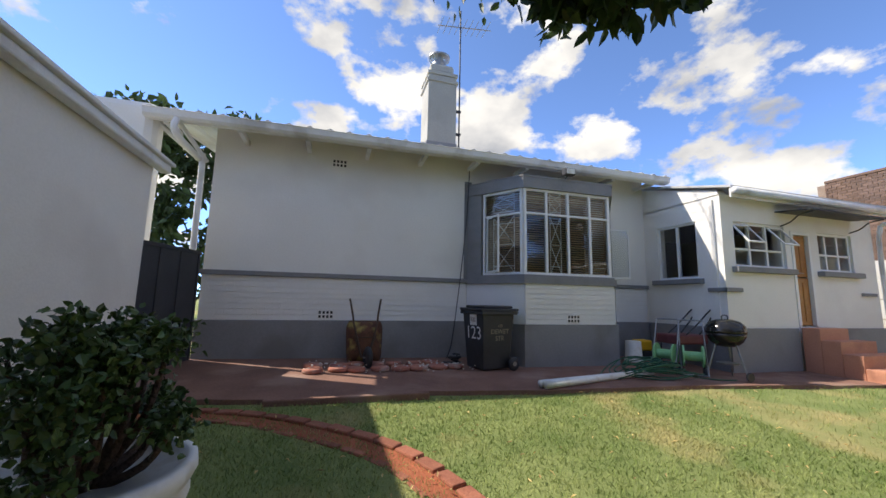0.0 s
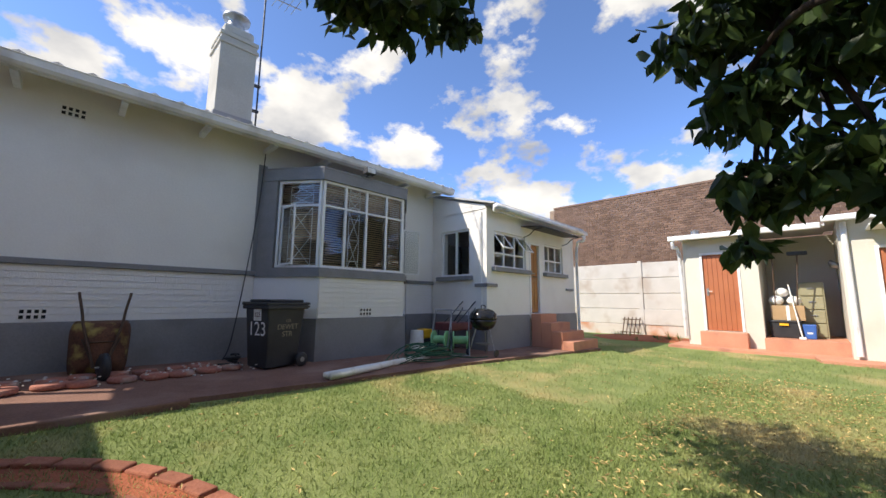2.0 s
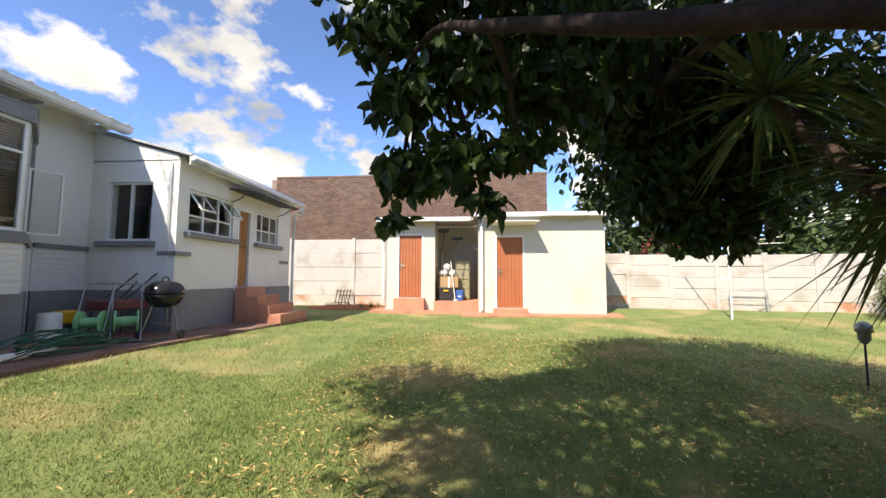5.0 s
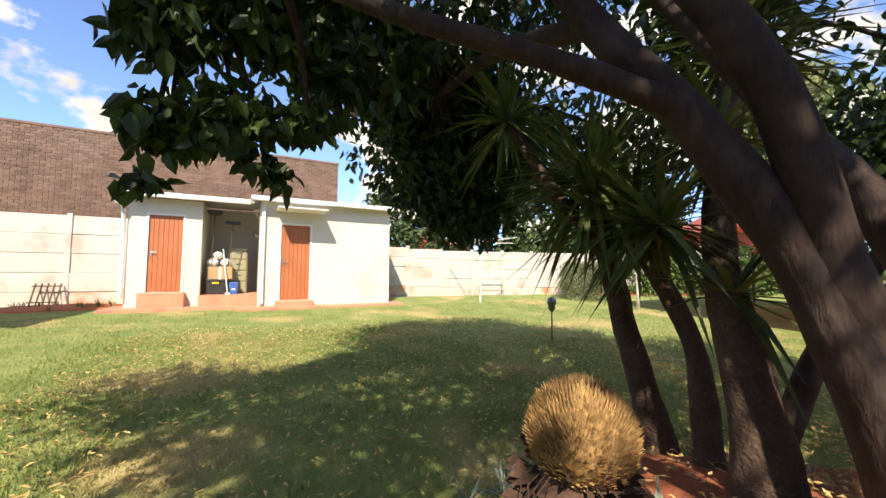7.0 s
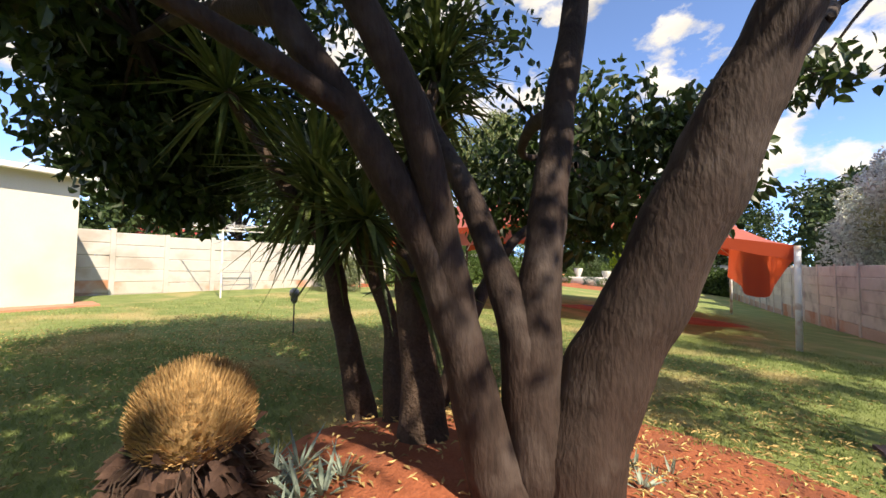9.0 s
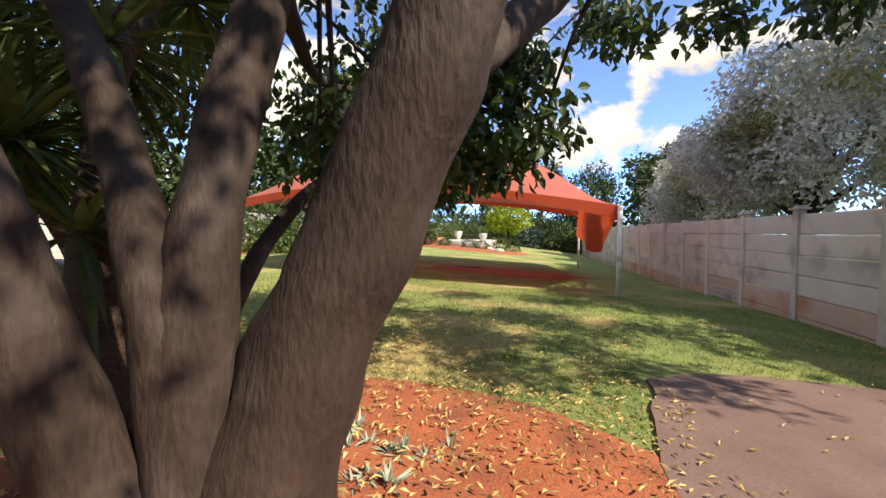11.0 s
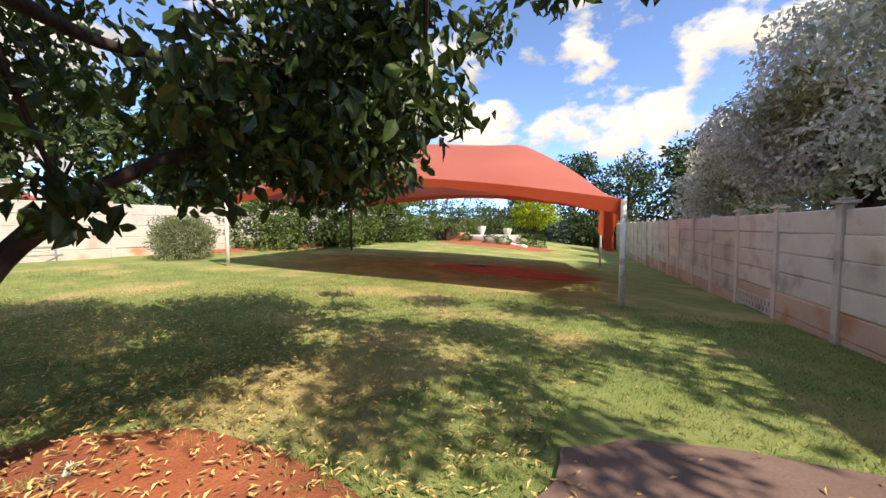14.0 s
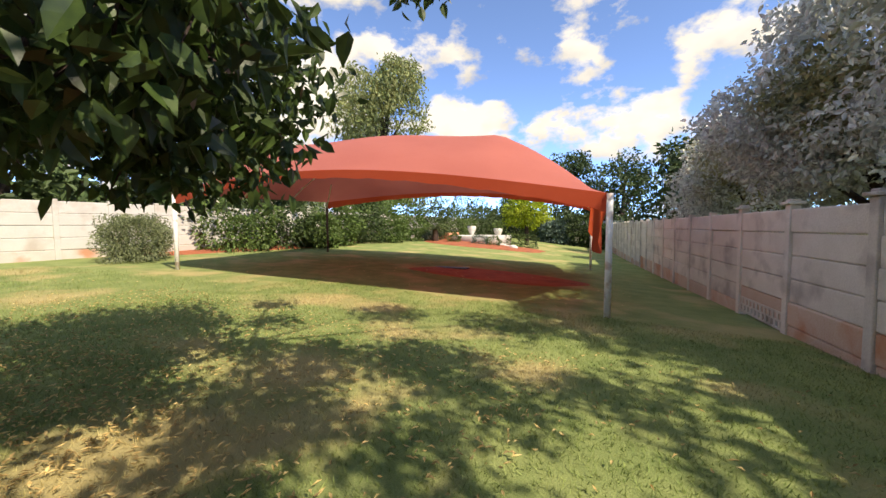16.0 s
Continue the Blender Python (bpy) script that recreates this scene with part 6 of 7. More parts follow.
hose_reel(5.82, 5.42, 225)

# Kettle barbecue.
KX, KY = 6.12, 5.1
kg = gz(KX, KY) + 0.05
bbq = thing("kettle_barbecue", (KX, KY, kg), "black enamel kettle barbecue on tripod legs", "barbecue")
km = Matrix.Translation((KX, KY, kg))
part("bowl", lathe([(0.02, 0.46), (0.13, 0.475), (0.21, 0.54), (0.25, 0.62), (0.262, 0.675)], 28, km), M_ENAMEL, bbq, "", True)
part("lid", lathe([(0.268, 0.68), (0.268, 0.70), (0.25, 0.78), (0.19, 0.845), (0.10, 0.875), (0.01, 0.882)], 28, km), M_ENAMEL, bbq, "shiny black domed lid", True)
part("lid_handle", tube(smooth_path([km @ Vector((-0.06, 0, 0.87)), km @ Vector((-0.05, 0, 0.93)), km @ Vector((0.05, 0, 0.93)), km @ Vector((0.06, 0, 0.87))], 4), 0.01, 8), M_BLACK, bbq)
for q in range(3):
    a = q * 2.094 + 0.5
    part("leg", tube([km @ Vector((0.15 * math.cos(a), 0.15 * math.sin(a), 0.50)), km @ Vector((0.30 * math.cos(a), 0.30 * math.sin(a), 0.0))], 0.012, 8), M_STEEL, bbq)
part("ash_tray", lathe([(0.001, 0.20), (0.14, 0.205), (0.15, 0.23), (0.135, 0.232), (0.001, 0.21)], 18, km), M_STEEL, bbq, "round metal ash catcher")
for q in (1, 2):
    a = q * 2.094 + 0.5
    part("wheel", lathe([(0.01, -0.015), (0.06, -0.016), (0.07, 0), (0.06, 0.016), (0.01, 0.015)], 14, km @ Matrix.Translation((0.31 * math.cos(a), 0.31 * math.sin(a), 0.07)) @ pose(0, 0, 0, 90, 0, math.degrees(a) + 90)), M_BLACK, bbq)

# Lawnmower by the annex wall.
mow = thing("lawn_mower", (6.2, 6.3, gz(6.2, 6.3) + 0.05), "old maroon electric lawnmower with a folding black handle", "lawn mower")
mm = Matrix.Translation((6.2, 5.95, gz(6.2, 6.3) + 0.05))
part("mower_deck", box((-0.32, -0.24, 0.40), (0.32, 0.24, 0.56), mm, 0.03), M_MAROON, mow)
for sx in (-0.26, 0.26):
    for sy in (-0.2, 0.2):
        part("support_leg", tube([mm @ Vector((sx, sy, 0.0)), mm @ Vector((sx * 0.95, sy * 0.95, 0.42))], 0.012, 6), M_BLACK, mow)
for sy in (-0.18, 0.18):
    part("handle_tube", tube(smooth_path([mm @ Vector(p) for p in ((-0.1, sy, 0.55), (0.15, sy, 0.72), (0.48, sy, 0.98), (0.55, sy, 0.96), (0.45, sy, 0.80), (0.20, sy, 0.56))], 4), 0.013, 8), M_BLACK, mow)
part("handle_grip", tube([mm @ Vector((0.52, -0.18, 0.99)), mm @ Vector((0.52, 0.18, 0.99))], 0.016, 8), M_BLACK, mow)

bk = thing("bucket", (5.75, 6.62, gz(5.75, 6.6) + 0.05), "upturned white plastic bucket beside the wall", "bucket")
part("bucket_body", lathe([(0.165, 0.0), (0.165, 0.03), (0.15, 0.032), (0.135, 0.36), (0.128, 0.37), (0.01, 0.372)], 24, Matrix.Translation((5.72, 6.55, gz(5.72, 6.55) + 0.05))), M_WHITEP, bk, "", True)
ct = thing("yellow_container", (6.1, 6.75, gz(6.1, 6.75) + 0.05), "yellow plastic container with a dark foot", "container")
part("container_top", box((5.96, 6.62, gz(6, 6.7) + 0.22), (6.24, 6.86, gz(6, 6.7) + 0.42), bevel=0.03), M_YELLOW, ct)
part("container_foot", box((5.97, 6.63, gz(6, 6.7) + 0.05), (6.23, 6.85, gz(6, 6.7) + 0.22), bevel=0.02), M_BLACK, ct)
bm = bmesh.new()
rs = random.Random(3)
for k in range(5):
    add_tube(bm, smooth_path([(2.2 + rs.uniform(-.12, .16), 6.62 + rs.uniform(-.1, .1), BG + 0.03 + 0.03 * k) for _ in range(6)], 4), 0.014, 6)
tagged(part("rubber_offcuts", bm, M_BLACK, None, "", True), "black rubber tubing heaped beside the bin", "tubing")
solid("trim_apron_edge", (-0.3, 4.86, gz(0, 4.9) - 0.05), (1.4, 4.93, gz(0, 4.9) + 0.065), M_PATH, "low concrete edging of the paving", bevel=0.015)

# ---- kerb of the front bed ----
kerb = thing("brick_kerb", (0.2, 4.2, gz(0.2, 4.2)), "curved red brick kerb with a sunken channel", "kerb", kind="structure")
outer = smooth_path([(-1.7, 4.86), (-1.0, 4.83), (-0.32, 4.62), (0.26, 4.24), (0.83, 3.70), (1.13, 3.05), (1.28, 2.3), (1.2, 1.4)], 40)


def kerb_run(path, width, h, length, name):
    acc, k = 0.0, 0
    me = None
    for p, q in zip(path, path[1:]):
        acc += math.hypot(q[0] - p[0], q[1] - p[1])
        if acc >= length:
            acc = 0.0
            a = math.atan2(q[1] - p[1], q[0] - p[0])
            if me is None:
                bm = box((-length / 2 + 0.004, -width / 2, -0.12), (length / 2 - 0.004, width / 2, h), bevel=0.012)
                me = bpy.data.meshes.new(name)
                bm.to_mesh(me)
                bm.free()
                me.materials.append(M_KERB)
            b = new(name, me)
            b.parent = kerb
            b.matrix_parent_inverse = kerb.matrix_basis.inverted()
            b.matrix_basis = pose(q[0], q[1], gz(q[0], q[1]) + random.uniform(-0.006, 0.006), random.uniform(-2, 2), random.uniform(-2, 2), math.degrees(a) + random.uniform(-2, 2))


kerb_run(outer, 0.11, 0.035, 0.225, "brick")
inner = [(x - 0.17 * (0.4 + 0.6 * min(1, max(0, (x + 1.7) / 2))), y - 0.17) for x, y in outer]
kerb_run(inner, 0.07, 0.01, 0.225, "edging_brick")

bm = bmesh.new()
rows_ = [[bm.verts.new((x, y, gz(x, y) + 0.008)) for x, y in side_] for side_ in ([(x - 0.02, y - 0.03) for x, y in outer[::8]], inner[::8])]
for i in range(len(rows_[0]) - 1):
    bm.faces.new((rows_[0][i], rows_[0][i + 1], rows_[1][i + 1], rows_[1][i]))
part("channel_floor", bm, M_SOIL, kerb, "damp red earth in the channel")

# ---- jade plant in its pot ----
JX, JY = -0.52, 2.42
jg = gz(JX, JY)
pot = thing("plant_pot", (JX, JY, jg), "large white ribbed concrete plant pot", "pot")
part("pot_body", lathe([(0.20, 0), (0.23, 0.03), (0.30, 0.25), (0.345, 0.40), (0.35, 0.42), (0.335, 0.44), (0.355, 0.47), (0.37, 0.50), (0.365, 0.54), (0.33, 0.545), (0.31, 0.50), (0.001, 0.48)], 32, Matrix.Translation((JX, JY, jg))), M_WHITEP, pot, "", True)
jade = thing("jade_plant", (JX, JY, jg + 0.5), "bushy jade plant with thick glossy green leaves", "plant")
rs = np.random.default_rng(77)
tips = []
for k in range(26):
    a, r_ = rs.uniform(0, 6.283), rs.uniform(0.08, 0.40)
    tip = Vector((JX + r_ * math.cos(a), JY + r_ * math.sin(a), jg + 0.58 + rs.uniform(0.0, 0.48) * (1.15 - r_ * 1.4) + 0.05))
    midp = Vector((JX, JY, jg + 0.47)).lerp(tip, 0.5) + Vector((0.06 * math.cos(a), 0.06 * math.sin(a), -0.03))
    part("branch", tube(smooth_path([(JX + 0.04 * math.cos(a), JY + 0.04 * math.sin(a), jg + 0.47), midp, tip], 4), [0.022 - 0.0018 * i for i in range(9)], 6), M_BARKY, jade, "", True)
    tips.append((*tip, 0.105, 0.9))
leaves("foliage", blob_spots(tips, 4300, rs, 0.15), 0.036, material("jade_leaf", (0.035, 0.075, 0.02), (0.075, 0.13, 0.04), 6, 0.35, 0, 30, per_island=0.4), jade, 0.0, 0.75, 78, "thick rounded green leaves")

lf_ = thing("old_trellis", (14.7, 5.3, gz(14.7, 5.3)), "dark old slatted wooden trellis leaning against the white wall", "trellis")
for k in range(5):
    part("slat", tube([(14.45 + 0.08, 5.05 + 0.13 * k, gz(14.5, 5.3) + 0.0), (14.86, 5.05 + 0.13 * k, gz(14.5, 5.3) + 0.62)], 0.018, 6), M_WOODDK, lf_)
for q in (0.12, 0.55):
    part("rail", tube([(14.53 + 0.53 * q - 0.02, 5.0, gz(14.5, 5.3) + q), (14.53 + 0.53 * q - 0.02, 5.62, gz(14.5, 5.3) + q)], 0.018, 6), M_WOODDK, lf_)

# ---- inside the alcove ----
AZ = 1.83
cab = thing("filing_cabinet", (13.2, 0.6, AZ), "olive steel filing cabinet with three drawers in a pale frame", "cabinet")
part("cabinet_body", box((13.0, 0.42, AZ), (13.5, 0.87, AZ + 1.32), bevel=0.01), M_CABINET, cab)
for k in range(4):
    dr = part("drawer", box((12.975, 0.45, AZ + 0.04 + k * 0.32), (13.0, 0.84, AZ + 0.33 + k * 0.32), bevel=0.006), M_CABINET, cab)
    part("drawer_handle", box((12.955, 0.58, AZ + 0.2 + k * 0.32), (12.976, 0.71, AZ + 0.225 + k * 0.32)), M_STEEL, dr)
tool = thing("storage_box", (12.7, 1.1, AZ), "black plastic storage box with yellow catches", "box")
part("box_body", tapered((12.5, 0.88), (12.95, 1.42), AZ + 0.002, AZ + 0.36, 0.03), M_BLACK, tool)
part("box_lid", box((12.48, 0.86, AZ + 0.36), (12.97, 1.44, AZ + 0.41), bevel=0.012), M_BLACK, tool)
part("catch", box((12.47, 1.08, AZ + 0.29), (12.49, 1.24, AZ + 0.34)), M_YELLOW, tool, "yellow catch")
blue = thing("blue_box", (12.65, 0.75, AZ), "blue plastic box with a white mark", "box")
part("box_body", tapered((12.5, 0.62), (12.8, 0.85), AZ + 0.002, AZ + 0.33, 0.015), M_BLUE, blue)
part("printed_mark", box((12.508, 0.69, AZ + 0.12), (12.514, 0.78, AZ + 0.2)), M_WHITEINK, blue)
crd = thing("cardboard_box", (12.75, 1.1, AZ + 0.41), "brown cardboard box on the storage box", "box")
part("carton", box((12.55, 0.78, AZ + 0.413), (12.95, 1.38, AZ + 0.76), bevel=0.008), M_CARD, crd)
part("carton_tape", box((12.546, 1.04, AZ + 0.413), (12.55, 1.1, AZ + 0.76)), M_WHITEP, crd)
for nm, y_, z_, s_ in (("plastic_bag", 1.27, AZ + 0.77, 0.14), ("plastic_bag", 0.95, AZ + 0.77, 0.13), ("plastic_bag", 1.15, AZ + 0.98, 0.12)):
    bm = bmesh.new()
    bmesh.ops.create_icosphere(bm, subdivisions=3, radius=1)
    for v in bm.verts:
        v.co = Vector((12.72, y_, z_ + s_ * 0.75)) + Vector((v.co.x * s_, v.co.y * s_, max(v.co.z, -0.9) * s_ * 0.9)) * (1 + 0.22 * noise.noise(v.co * 2.6 + Vector((y_, 0, 0))))
    tagged(part(nm, bm, M_WHITEP, None, "", True), "crumpled white plastic bag on the boxes", "bag", "plastic bags")


def long_tool(name, a, b, label, category, head, head_name, mat=None):
    t_ = thing(name, a, label, category)
    part("handle", tube([a, b], 0.014, 8), mat or M_WOODDK, t_)
    part(head_name, head, M_BLACK if name != "white_broom" else M_WHITEP, t_)


hp = Vector((12.45, 0.80, AZ + 1.95))
long_tool("broom", (12.7, 0.95, AZ), hp, "dark broom standing head up in the alcove", "broom", box((12.40, 0.62, AZ + 1.93), (12.50, 0.98, AZ + 2.02), bevel=0.015), "broom_head")
long_tool("rake", (12.6, 1.3, AZ), (12.55, 1.25, AZ + 2.2), "round-headed plastic rake standing head up", "rake", lathe([(0.01, 0), (0.16, 0.05), (0.2, 0.12), (0.18, 0.13), (0.01, 0.08)], 18, Matrix.Translation((12.55, 1.25, AZ + 2.15))), "rake_head")
long_tool("white_broom", (12.35, 0.86, AZ), (12.6, 1.02, AZ + 1.25), "pale broom handle leaning across the boxes", "broom", box((12.3, 0.80, AZ), (12.4, 0.92, AZ + 0.05), bevel=0.01), "broom_head", M_WHITEP)
wf = thing("wall_fan", (12.75, 0.16, AZ + 1.75), "small steel lamp hung on the alcove wall", "lamp")
part("lamp_bowl", lathe([(0.03, 0), (0.12, 0.06), (0.13, 0.14), (0.12, 0.14), (0.02, 0.03)], 16, Matrix.Translation((12.72, 0.26, AZ + 1.62)) @ pose(0, 0, 0, 40, 0, 0)), M_STEEL, wf, "", True)
part("lamp_arm", tube([(12.72, 0.141, AZ + 1.72), (12.72, 0.26, AZ + 1.64)], 0.012, 6), M_STEEL, wf)

# ---- on the lawn ----
made = all_made()
gl = thing("garden_lamp", (6.25, -5.28, gz(6.25, -5.28)), "small dark stake lamp in the lawn", "garden lamp")
gx, gy, g0 = 6.25, -5.28, gz(6.25, -5.28)
part("stake", tube([(gx, gy, g0 - 0.05), (gx, gy, g0 + 0.5)], 0.011, 8), M_GATE, gl)
part("lamp_head", lathe([(0.02, 0.48), (0.055, 0.53), (0.055, 0.60), (0.075, 0.61), (0.07, 0.68), (0.03, 0.72)], 14, Matrix.Translation((gx, gy, g0))), M_STEEL, gl, "dark ribbed lamp head", True)
cl = thing("rotary_clothesline", (12.6, -6.4, gz(12.6, -6.4)), "white umbrella clothesline on a thin post", "clothesline")
cx, cy, c0 = 12.6, -6.4, gz(12.6, -6.4)
part("post", tube([(cx, cy, c0 - 0.05), (cx, cy, c0 + 2.1)], 0.025, 10), M_POLE, cl)
for q in range(4):
    a = q * math.pi / 2 + 0.4
    part("arm", tube([(cx, cy, c0 + 1.95), (cx + 1.6 * math.cos(a), cy + 1.6 * math.sin(a), c0 + 2.02)], 0.014, 6), M_POLE, cl)
for k in range(5):
    r_ = 0.5 + k * 0.26
    cor = [(cx + r_ * math.cos(q * math.pi / 2 + 0.4), cy + r_ * math.sin(q * math.pi / 2 + 0.4), c0 + 1.97 + 0.04 * r_ / 1.6) for q in range(5)]
    part("line", tube(cor, 0.004, 4), M_POLE, cl)
rk = thing("metal_rack", (14.6, -7.6, gz(14.6, -7.6)), "low rusty tube rack leaning at the white fence", "rack")
for y_ in (-7.15, -8.1):
    part("upright", tube([(14.6, y_, gz(14.6, y_) - 0.02), (14.75, y_, 2.2)], 0.016, 8), M_STEEL, rk)
for z_ in (1.75, 2.0, 2.18):
    part("rail", tube([(14.60 + (z_ - 1.55) * 0.23, -7.15, z_), (14.60 + (z_ - 1.55) * 0.23, -8.1, z_)], 0.012, 8), M_STEEL, rk)
bt = thing("dark_crate", (-1.3, -33.5, gz(-1.3, -33.5)), "dark maroon crate beside the fence", "crate")
part("crate_body", box((-1.7, -34.2, gz(-1.3, -33.5) - 0.05), (-0.8, -33.2, gz(-1.3, -33.5) + 0.6), bevel=0.03), M_MAROON, bt)

# ---- rockery at the end of the lawn ----
RX, RY = 10.4, -30.0
rg = gz(RX, RY)
pond = thing("stone_pond", (RX, RY, rg), "pale plastered garden pond wall with brick steps", "pond")
part("pond_wall", lathe([(1.9, -0.2), (1.95, 0.5), (1.9, 0.55), (1.65, 0.55), (1.6, 0.3), (0.01, 0.28)], 26, Matrix.Translation((RX, RY, rg)) @ Matrix.Diagonal((1.2, 0.7, 1, 1))), M_ALOE, pond, "", True)
for k in range(4):
    part("brick_step", box((RX + 2.0 + 0.3 * k, RY - 0.7, rg - 0.1), (RX + 2.3 + 0.3 * k, RY + 0.9, rg + 0.75 - 0.16 * k), bevel=0.02), M_TERRA, pond)
rs = random.Random(12)
for k in range(26):
    a = -2.9 + k * 0.11
    x, y = RX + 3.6 * math.cos(a) * 1.1 + 0.6, RY + 1.6 + 2.4 * math.sin(a) + 1.0
    bm = bmesh.new()
    bmesh.ops.create_icosphere(bm, subdivisions=2, radius=rs.uniform(0.16, 0.3))
    for v in bm.verts:
        v.co = v.co * (1 + 0.3 * noise.noise(v.co * 5 + Vector((k, 0, 0))))
        v.co.z *= 0.7
    bm.transform(Matrix.Translation((x, y, gz(x, y) + 0.06)))
    tagged(part("garden_rock", bm, M_ALOE, None, "", True), "pale rounded rock edging the rockery", "rock", "rockery stones")
for k, (x, y, r, mat) in enumerate(((7.6, -29.6, 0.6, M_LEAFG), (9.5, -27.9, 0.45, M_BLUEG), (8.6, -28.2, 0.42, M_LEAFG), (12.8, -27.2, 0.4, M_BLUEG), (7.0, -30.6, 0.6, M_LEAFD), (11.2, -27.6, 0.4, M_LEAFG))):
    shrub("rockery_shrub", "small rounded green shrub in the rockery", "shrub", (x, y, gz(x, y)), [(x, y, gz(x, y) + r * 0.7, r, 0.8)], 700, 0.10, mat, 170 + k, group="rockery shrubs")
cp = thing("cycad_palm", (12.3, -27.0, gz(12.3, -27)), "small cycad palm with arching green fronds", "palm")
cz = gz(12.3, -27)
part("trunk", lathe([(0.2, -0.1), (0.22, 0.3), (0.18, 0.8), (0.1, 0.85)], 12, Matrix.Translation((12.3, -27, cz))), M_BARKY, cp, "", True)
rng = np.random.default_rng(8)
for k in range(22):
    a, el = k * 0.2856 * 3, rng.uniform(0.25, 1.1)
    d = Vector((math.cos(a), math.sin(a), 0))
    b0 = Vector((12.3, -27, cz + 0.8))
    ribs = [b0 + d * (u * 1.25 * math.cos(el)) + Vector((0, 0, 1.25 * math.sin(el) * u - 0.7 * u * u)) for u in [i / 8 for i in range(9)]]
    bm = tube(ribs, 0.012, 4)
    s_ = d.cross(Vector((0, 0, 1)))
    for i in range(1, 9):
        for sd in (-1, 1):
            p = ribs[i]
            q = p + s_ * sd * 0.28 * (1 - abs(i - 4) / 7) + d * 0.08 - Vector((0, 0, 0.05))
            vs = [bm.verts.new(p - d * 0.05), bm.verts.new(p + d * 0.05), bm.verts.new(q)]
            bm.faces.new(vs)
    part("frond", bm, M_YUCCA, cp)
for k, (x, y) in enumerate(((11.6, -31.3), (9.6, -31.6))):
    u = thing("garden_urn", (x, y, gz(x, y)), "terracotta garden urn planted with a small shrub", "urn", "garden urns")
    part("urn_body", lathe([(0.15, 0), (0.12, 0.15), (0.3, 0.55), (0.34, 0.8), (0.3, 0.82), (0.01, 0.75)], 16, Matrix.Translation((x, y, gz(x, y) + 0.3))), M_ALOE, u, "", True)
    part("pedestal", box((x - 0.2, y - 0.2, gz(x, y) - 0.1), (x + 0.2, y + 0.2, gz(x, y) + 0.31), bevel=0.02), M_TERRA, u)
    leaves("foliage", blob_spots([(x, y, gz(x, y) + 1.3, 0.4, 0.8)], 300, np.random.default_rng(k), 0.2), 0.12, M_LEAFG, u, 0.0, 0.5, k)

turn_garden(made)

# Neighbouring houses beyond the walls.
for nm, x0, x1, y0, y1, h, mat in (("neighbour_house", 24, 31, -10.2, -6.0, 2.9, M_REDROOF), ("neighbour_house", 30, 40, -34, -22, 4.6, M_GREY), ("neighbour_house", 20, 30, 9.5, 17, 5.6, M_REDROOF)):
    nh = thing(nm, ((x0 + x1) / 2, (y0 + y1) / 2, gz(x0, y0)), "neighbouring house with plastered walls and a pitched roof", "house")
    z0 = gz(x0, y0)
    part("wall", box((x0, y0, z0 - 0.3), (x1, y1, z0 + h - 1.2)), M_WALL2, nh)
    bm = bmesh.new()
    xm = (x0 + x1) / 2
    vv = [bm.verts.new(c) for c in ((x0 - 0.5, y0 - 0.5, z0 + h - 1.2), (x1 + 0.5, y0 - 0.5, z0 + h - 1.2), (x1 + 0.5, y1 + 0.5, z0 + h - 1.2), (x0 - 0.5, y1 + 0.5, z0 + h - 1.2), (xm, y0 + 1.5, z0 + h + 1.0), (xm, y1 - 1.5, z0 + h + 1.0))]
    for f_ in ((0, 1, 4), (1, 2, 5, 4), (2, 3, 5), (3, 0, 4, 5), (3, 2, 1, 0)):
        bm.faces.new([vv[i] for i in f_])
    part("roof", bm, mat, nh, "pitched tiled roof")
    if y0 < 0:
        nh.matrix_basis = GARDEN @ nh.matrix_basis


# ---- bed plants, grass and fallen leaves ----
def rosettes(name, spots, n, length, mat, label, seed):
    rng = np.random.default_rng(seed)
    bm = bmesh.new()
    for x, y, s in spots:
        z = gz(x, y) + 0.20 * max(0, 1 - ((x - 1.75) / 1.35) ** 2 - ((y + 3.75) / 1.05) ** 2) + 0.02
        sword_leaves(bm, (x, y, z), n, length * s, 0.016 * s, rng, 0.1, 1.3)
    return tagged(part(name, bm, mat), label, "succulents", kind="stuff")


rs = np.random.default_rng(40)
made = all_made()
rosettes("spider_plants", [(2.35 + rs.normal(0, 0.22), -3.05 + rs.normal(0, 0.17), rs.uniform(0.7, 1.2)) for _ in range(34)], 16, 0.2, M_SUCC, "grey-green strappy groundcover beside the stems", 41)
rosettes("groundcover", [(1.85 + rs.normal(0, 0.16), -2.45 + rs.normal(0, 0.14), rs.uniform(0.6, 1.0)) for _ in range(14)], 14, 0.13, M_SUCC, "grey-green groundcover round the cycad", 42)
rosettes("succulents", [(1.55 + rs.normal(0, 0.42), -4.55 + rs.normal(0, 0.20), rs.uniform(0.6, 1.1)) for _ in range(26)], 18, 0.11, M_SUCC, "pale grey-green succulent rosettes on the bare earth", 43)
turn_garden(made)
rosettes("border_plants", [(13.4 + rs.normal(0, 0.25), 4.3 + rs.normal(0, 0.6), rs.uniform(0.8, 1.6)) for _ in range(16)], 16, 0.22, M_LEAFG, "low green plants in the bed beside the white wall", 44)


def lawn_height(x, y):
    return land(x, y) + 0.015 * noise.noise(Vector((x * 0.6, y * 0.6, 0)))


def on_drive(p):
    return p.x < 0.24 and -6.9 < p.y < -2.2


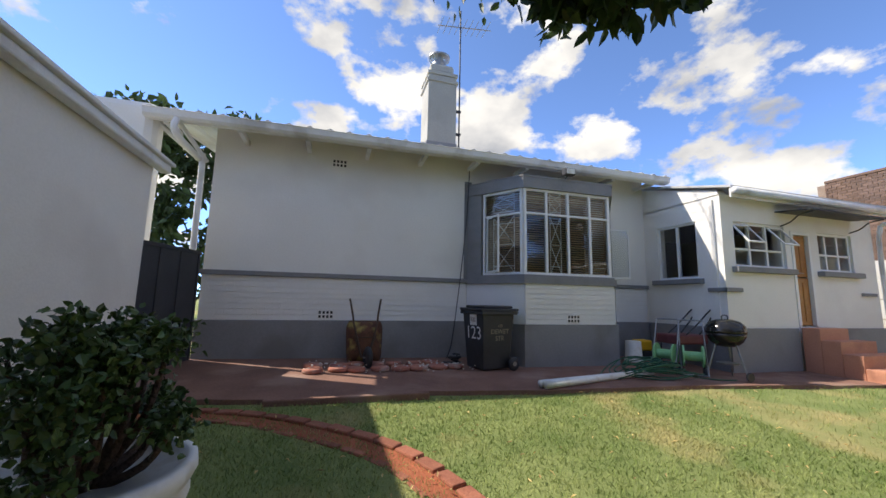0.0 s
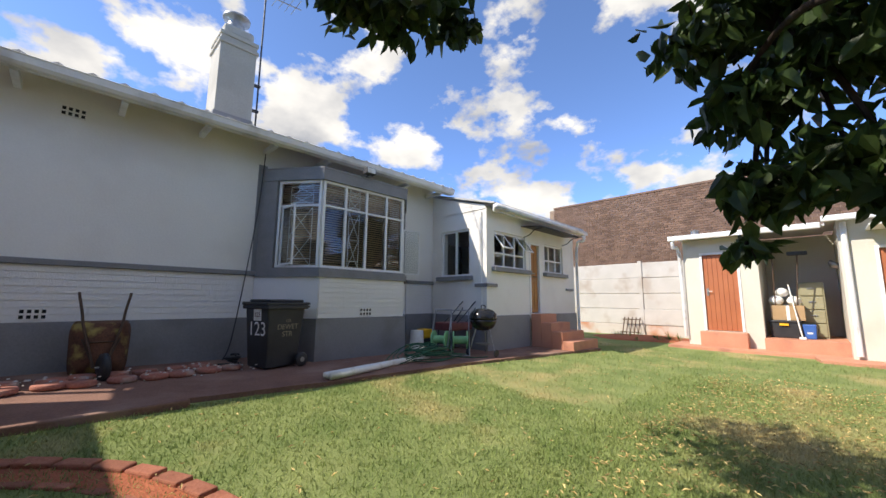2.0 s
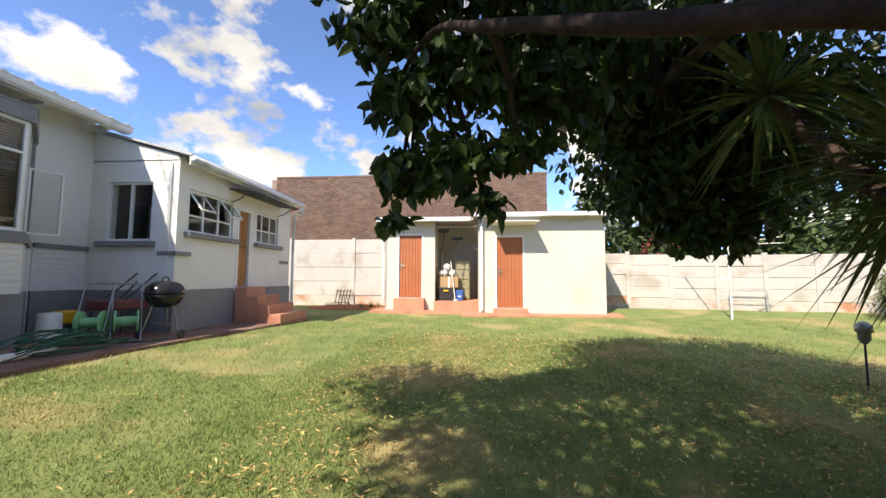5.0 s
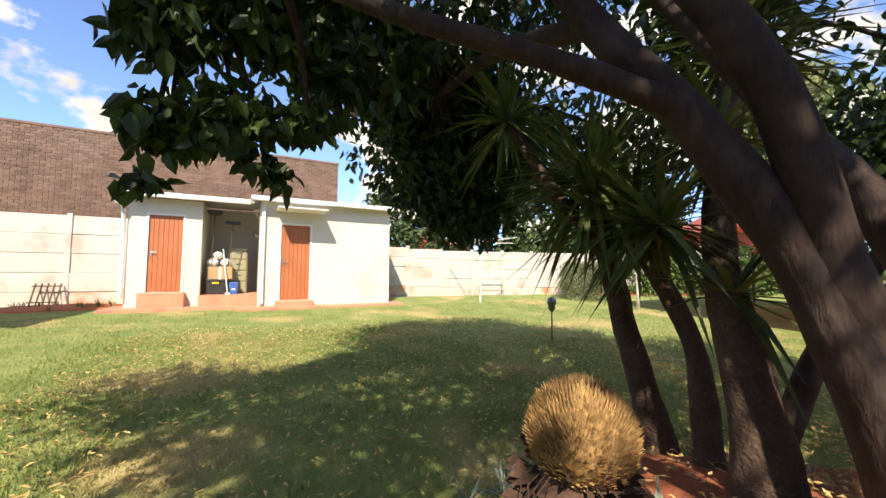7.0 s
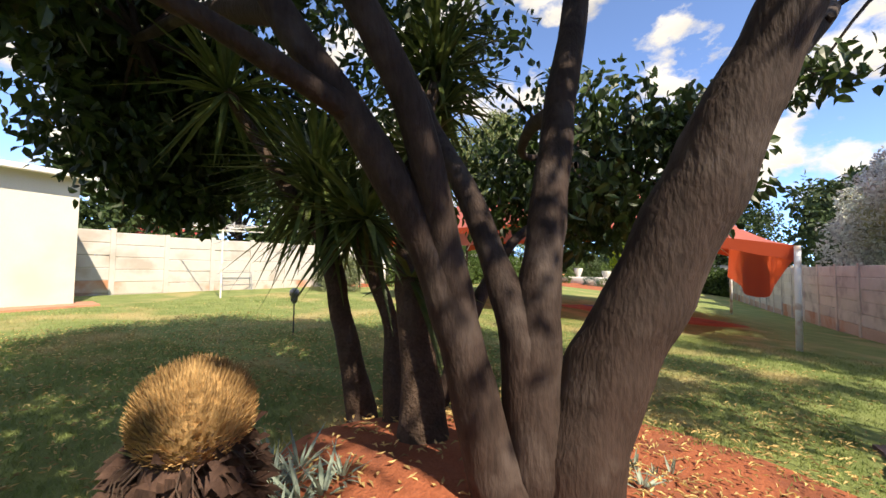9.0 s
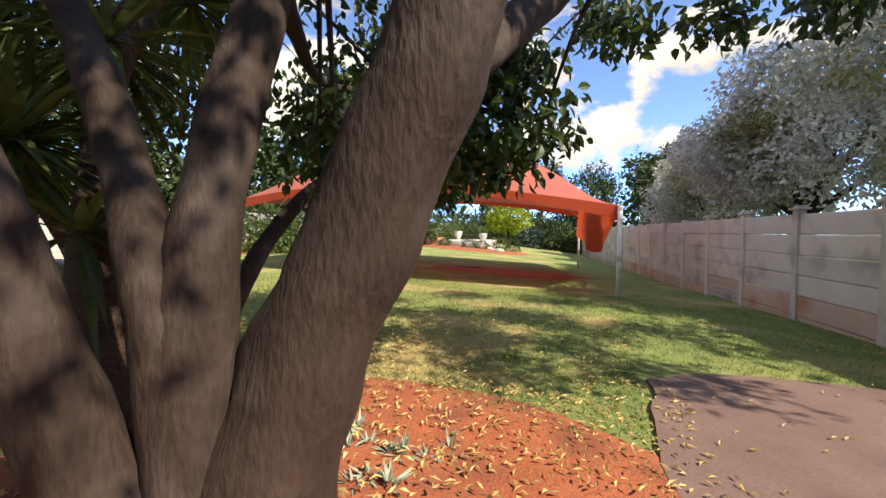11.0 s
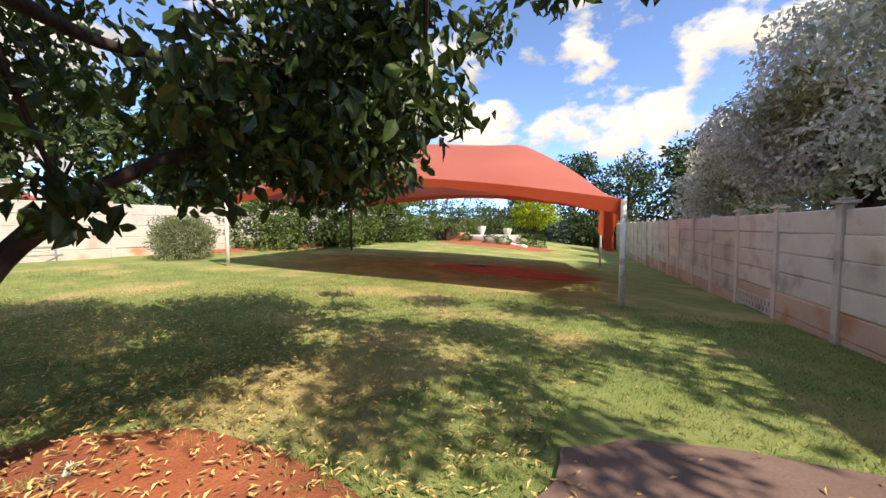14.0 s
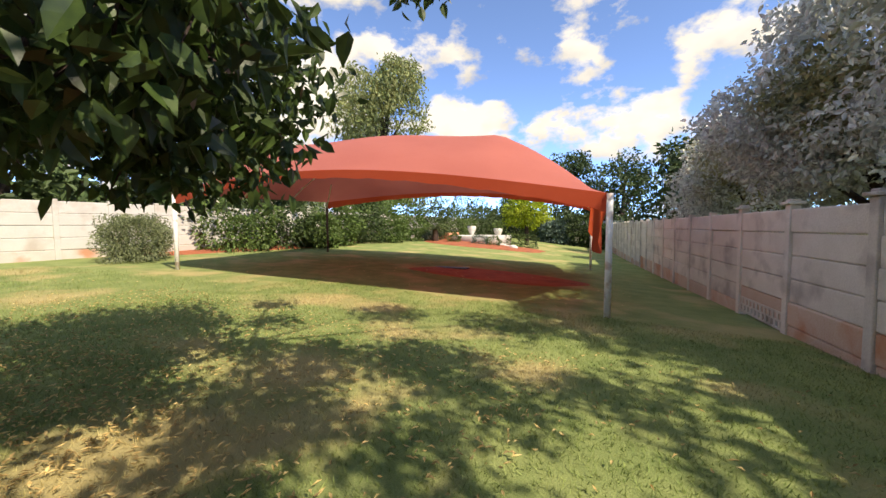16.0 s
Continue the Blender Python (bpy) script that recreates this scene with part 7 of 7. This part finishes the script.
def paved(x, y, p):
    """Where no grass grows; p is the place in garden axes."""
    if y > 4.95 - 0.02 * x and -1.9 < x < 10.6 or x > 11.1 and -3.8 < y < 3.4 or on_drive(p):
        return True
    if x < -1.95 and y > 0.9:
        return True
    rag = 0.8 * noise.noise(Vector((p.x * 4, p.y * 4, 3))) + 0.7 * noise.noise(Vector((p.x * 14, p.y * 14, 5)))
    if ((p.x - 1.75) / 1.2) ** 2 + ((p.y + 3.75) / 0.92) ** 2 < 0.95 + 0.3 * rag or ((p.x - 1.3) / 1.4) ** 2 + ((p.y + 4.75) / 0.74) ** 2 < 0.75 + 1.3 * rag:
        return True
    return ((p.x - 3.6) / 2.2) ** 2 + ((p.y + 15.2) / 1.05) ** 2 < 1


def bed_rise(p):
    """How far the soil beds stand above the lawn."""
    return 0.20 * max(0, 1 - ((p.x - 1.75) / 1.35) ** 2 - ((p.y + 3.75) / 1.05) ** 2) + 0.032 * (((p.x - 1.3) / 1.6) ** 2 + ((p.y + 4.75) / 0.9) ** 2 < 1)


rng = np.random.default_rng(2)
gv, gf = [], []
for x0, x1, y0, y1, n, hgt, here in ((-1.8, 4.5, 0.9, 4.95, 60000, 0.035, Matrix()), (0.9, 7.5, -2.6, 2.2, 60000, 0.035, Matrix()), (-3.4, 6.5, -11.5, -4.6, 90000, 0.035, GARDEN), (4.5, 11, -9, 4.9, 30000, 0.05, Matrix())):
    px, py = rng.uniform(x0, x1, n), rng.uniform(y0, y1, n)
    az, hh = rng.uniform(0, 6.283, n), hgt * rng.uniform(0.5, 1.3, n)
    lean = rng.normal(0, 0.02, (n, 2))
    for k in range(n):
        w = here @ Vector((px[k], py[k], 0))
        x, y = w.x, w.y
        p = GARDEN_BACK @ w
        if paved(x, y, p):
            continue
        z, c, s, o = lawn_height(x, y) - 0.004 + min(0.032, bed_rise(p)), math.cos(az[k]) * 0.0045, math.sin(az[k]) * 0.0045, len(gv)
        gv += [(x - c, y - s, z), (x + c, y + s, z), (x + lean[k, 0], y + lean[k, 1], z + hh[k])]
        gf.append((o, o + 1, o + 2))
tagged(new("grass", mesh_from("grass", gv, gf, M_BLADE)), "short green and straw-coloured lawn grass", "grass", kind="stuff")

lv, lf = [], []
for x0, x1, y0, y1, n, here in ((0.9, 8.0, -5.0, 1.8, 9500, Matrix()), (0.3, 7.5, -9.0, -4.0, 4200, GARDEN), (0.0, 3.2, -6.6, -4.0, 1500, GARDEN), (-3.0, 0.6, -9.5, -4.5, 380, GARDEN), (-1.5, 9.5, 0.9, 4.8, 560, Matrix()), (5, 11, -8, 0, 500, Matrix()), (0, 10, -16, -9, 420, GARDEN)):
    for _ in range(n):
        w = here @ Vector((rng.uniform(x0, x1), rng.uniform(y0, y1), 0))
        x, y = w.x, w.y
        p = GARDEN_BACK @ w
        z = lawn_height(x, y) + 0.036 + bed_rise(p)
        if on_drive(p):
            z = gz(p.x, p.y) + 0.05
        L, w_, a = rng.uniform(0.028, 0.06), rng.uniform(0.010, 0.019), rng.uniform(0, 6.283)
        c, s, t1, t2, o = math.cos(a), math.sin(a), rng.uniform(-0.012, 0.016), rng.uniform(-0.01, 0.014), len(lv)
        lv += [(x, y, z + t1), (x + c * L * 0.5 - s * w_ / 2, y + s * L * 0.5 + c * w_ / 2, z + 0.008), (x + c * L, y + s * L, z + t2), (x + c * L * 0.5 + s * w_ / 2, y + s * L * 0.5 - c * w_ / 2, z + 0.008), (x + c * L * 0.5, y + s * L * 0.5, z)]
        lf += [(o, o + 1, o + 4), (o + 1, o + 2, o + 4), (o + 2, o + 3, o + 4), (o + 3, o, o + 4)]
tagged(new("fallen_leaves", mesh_from("fallen_leaves", lv, lf, M_FALLEN)), "dry tan and yellow leaves scattered on the lawn", "leaves", kind="stuff")
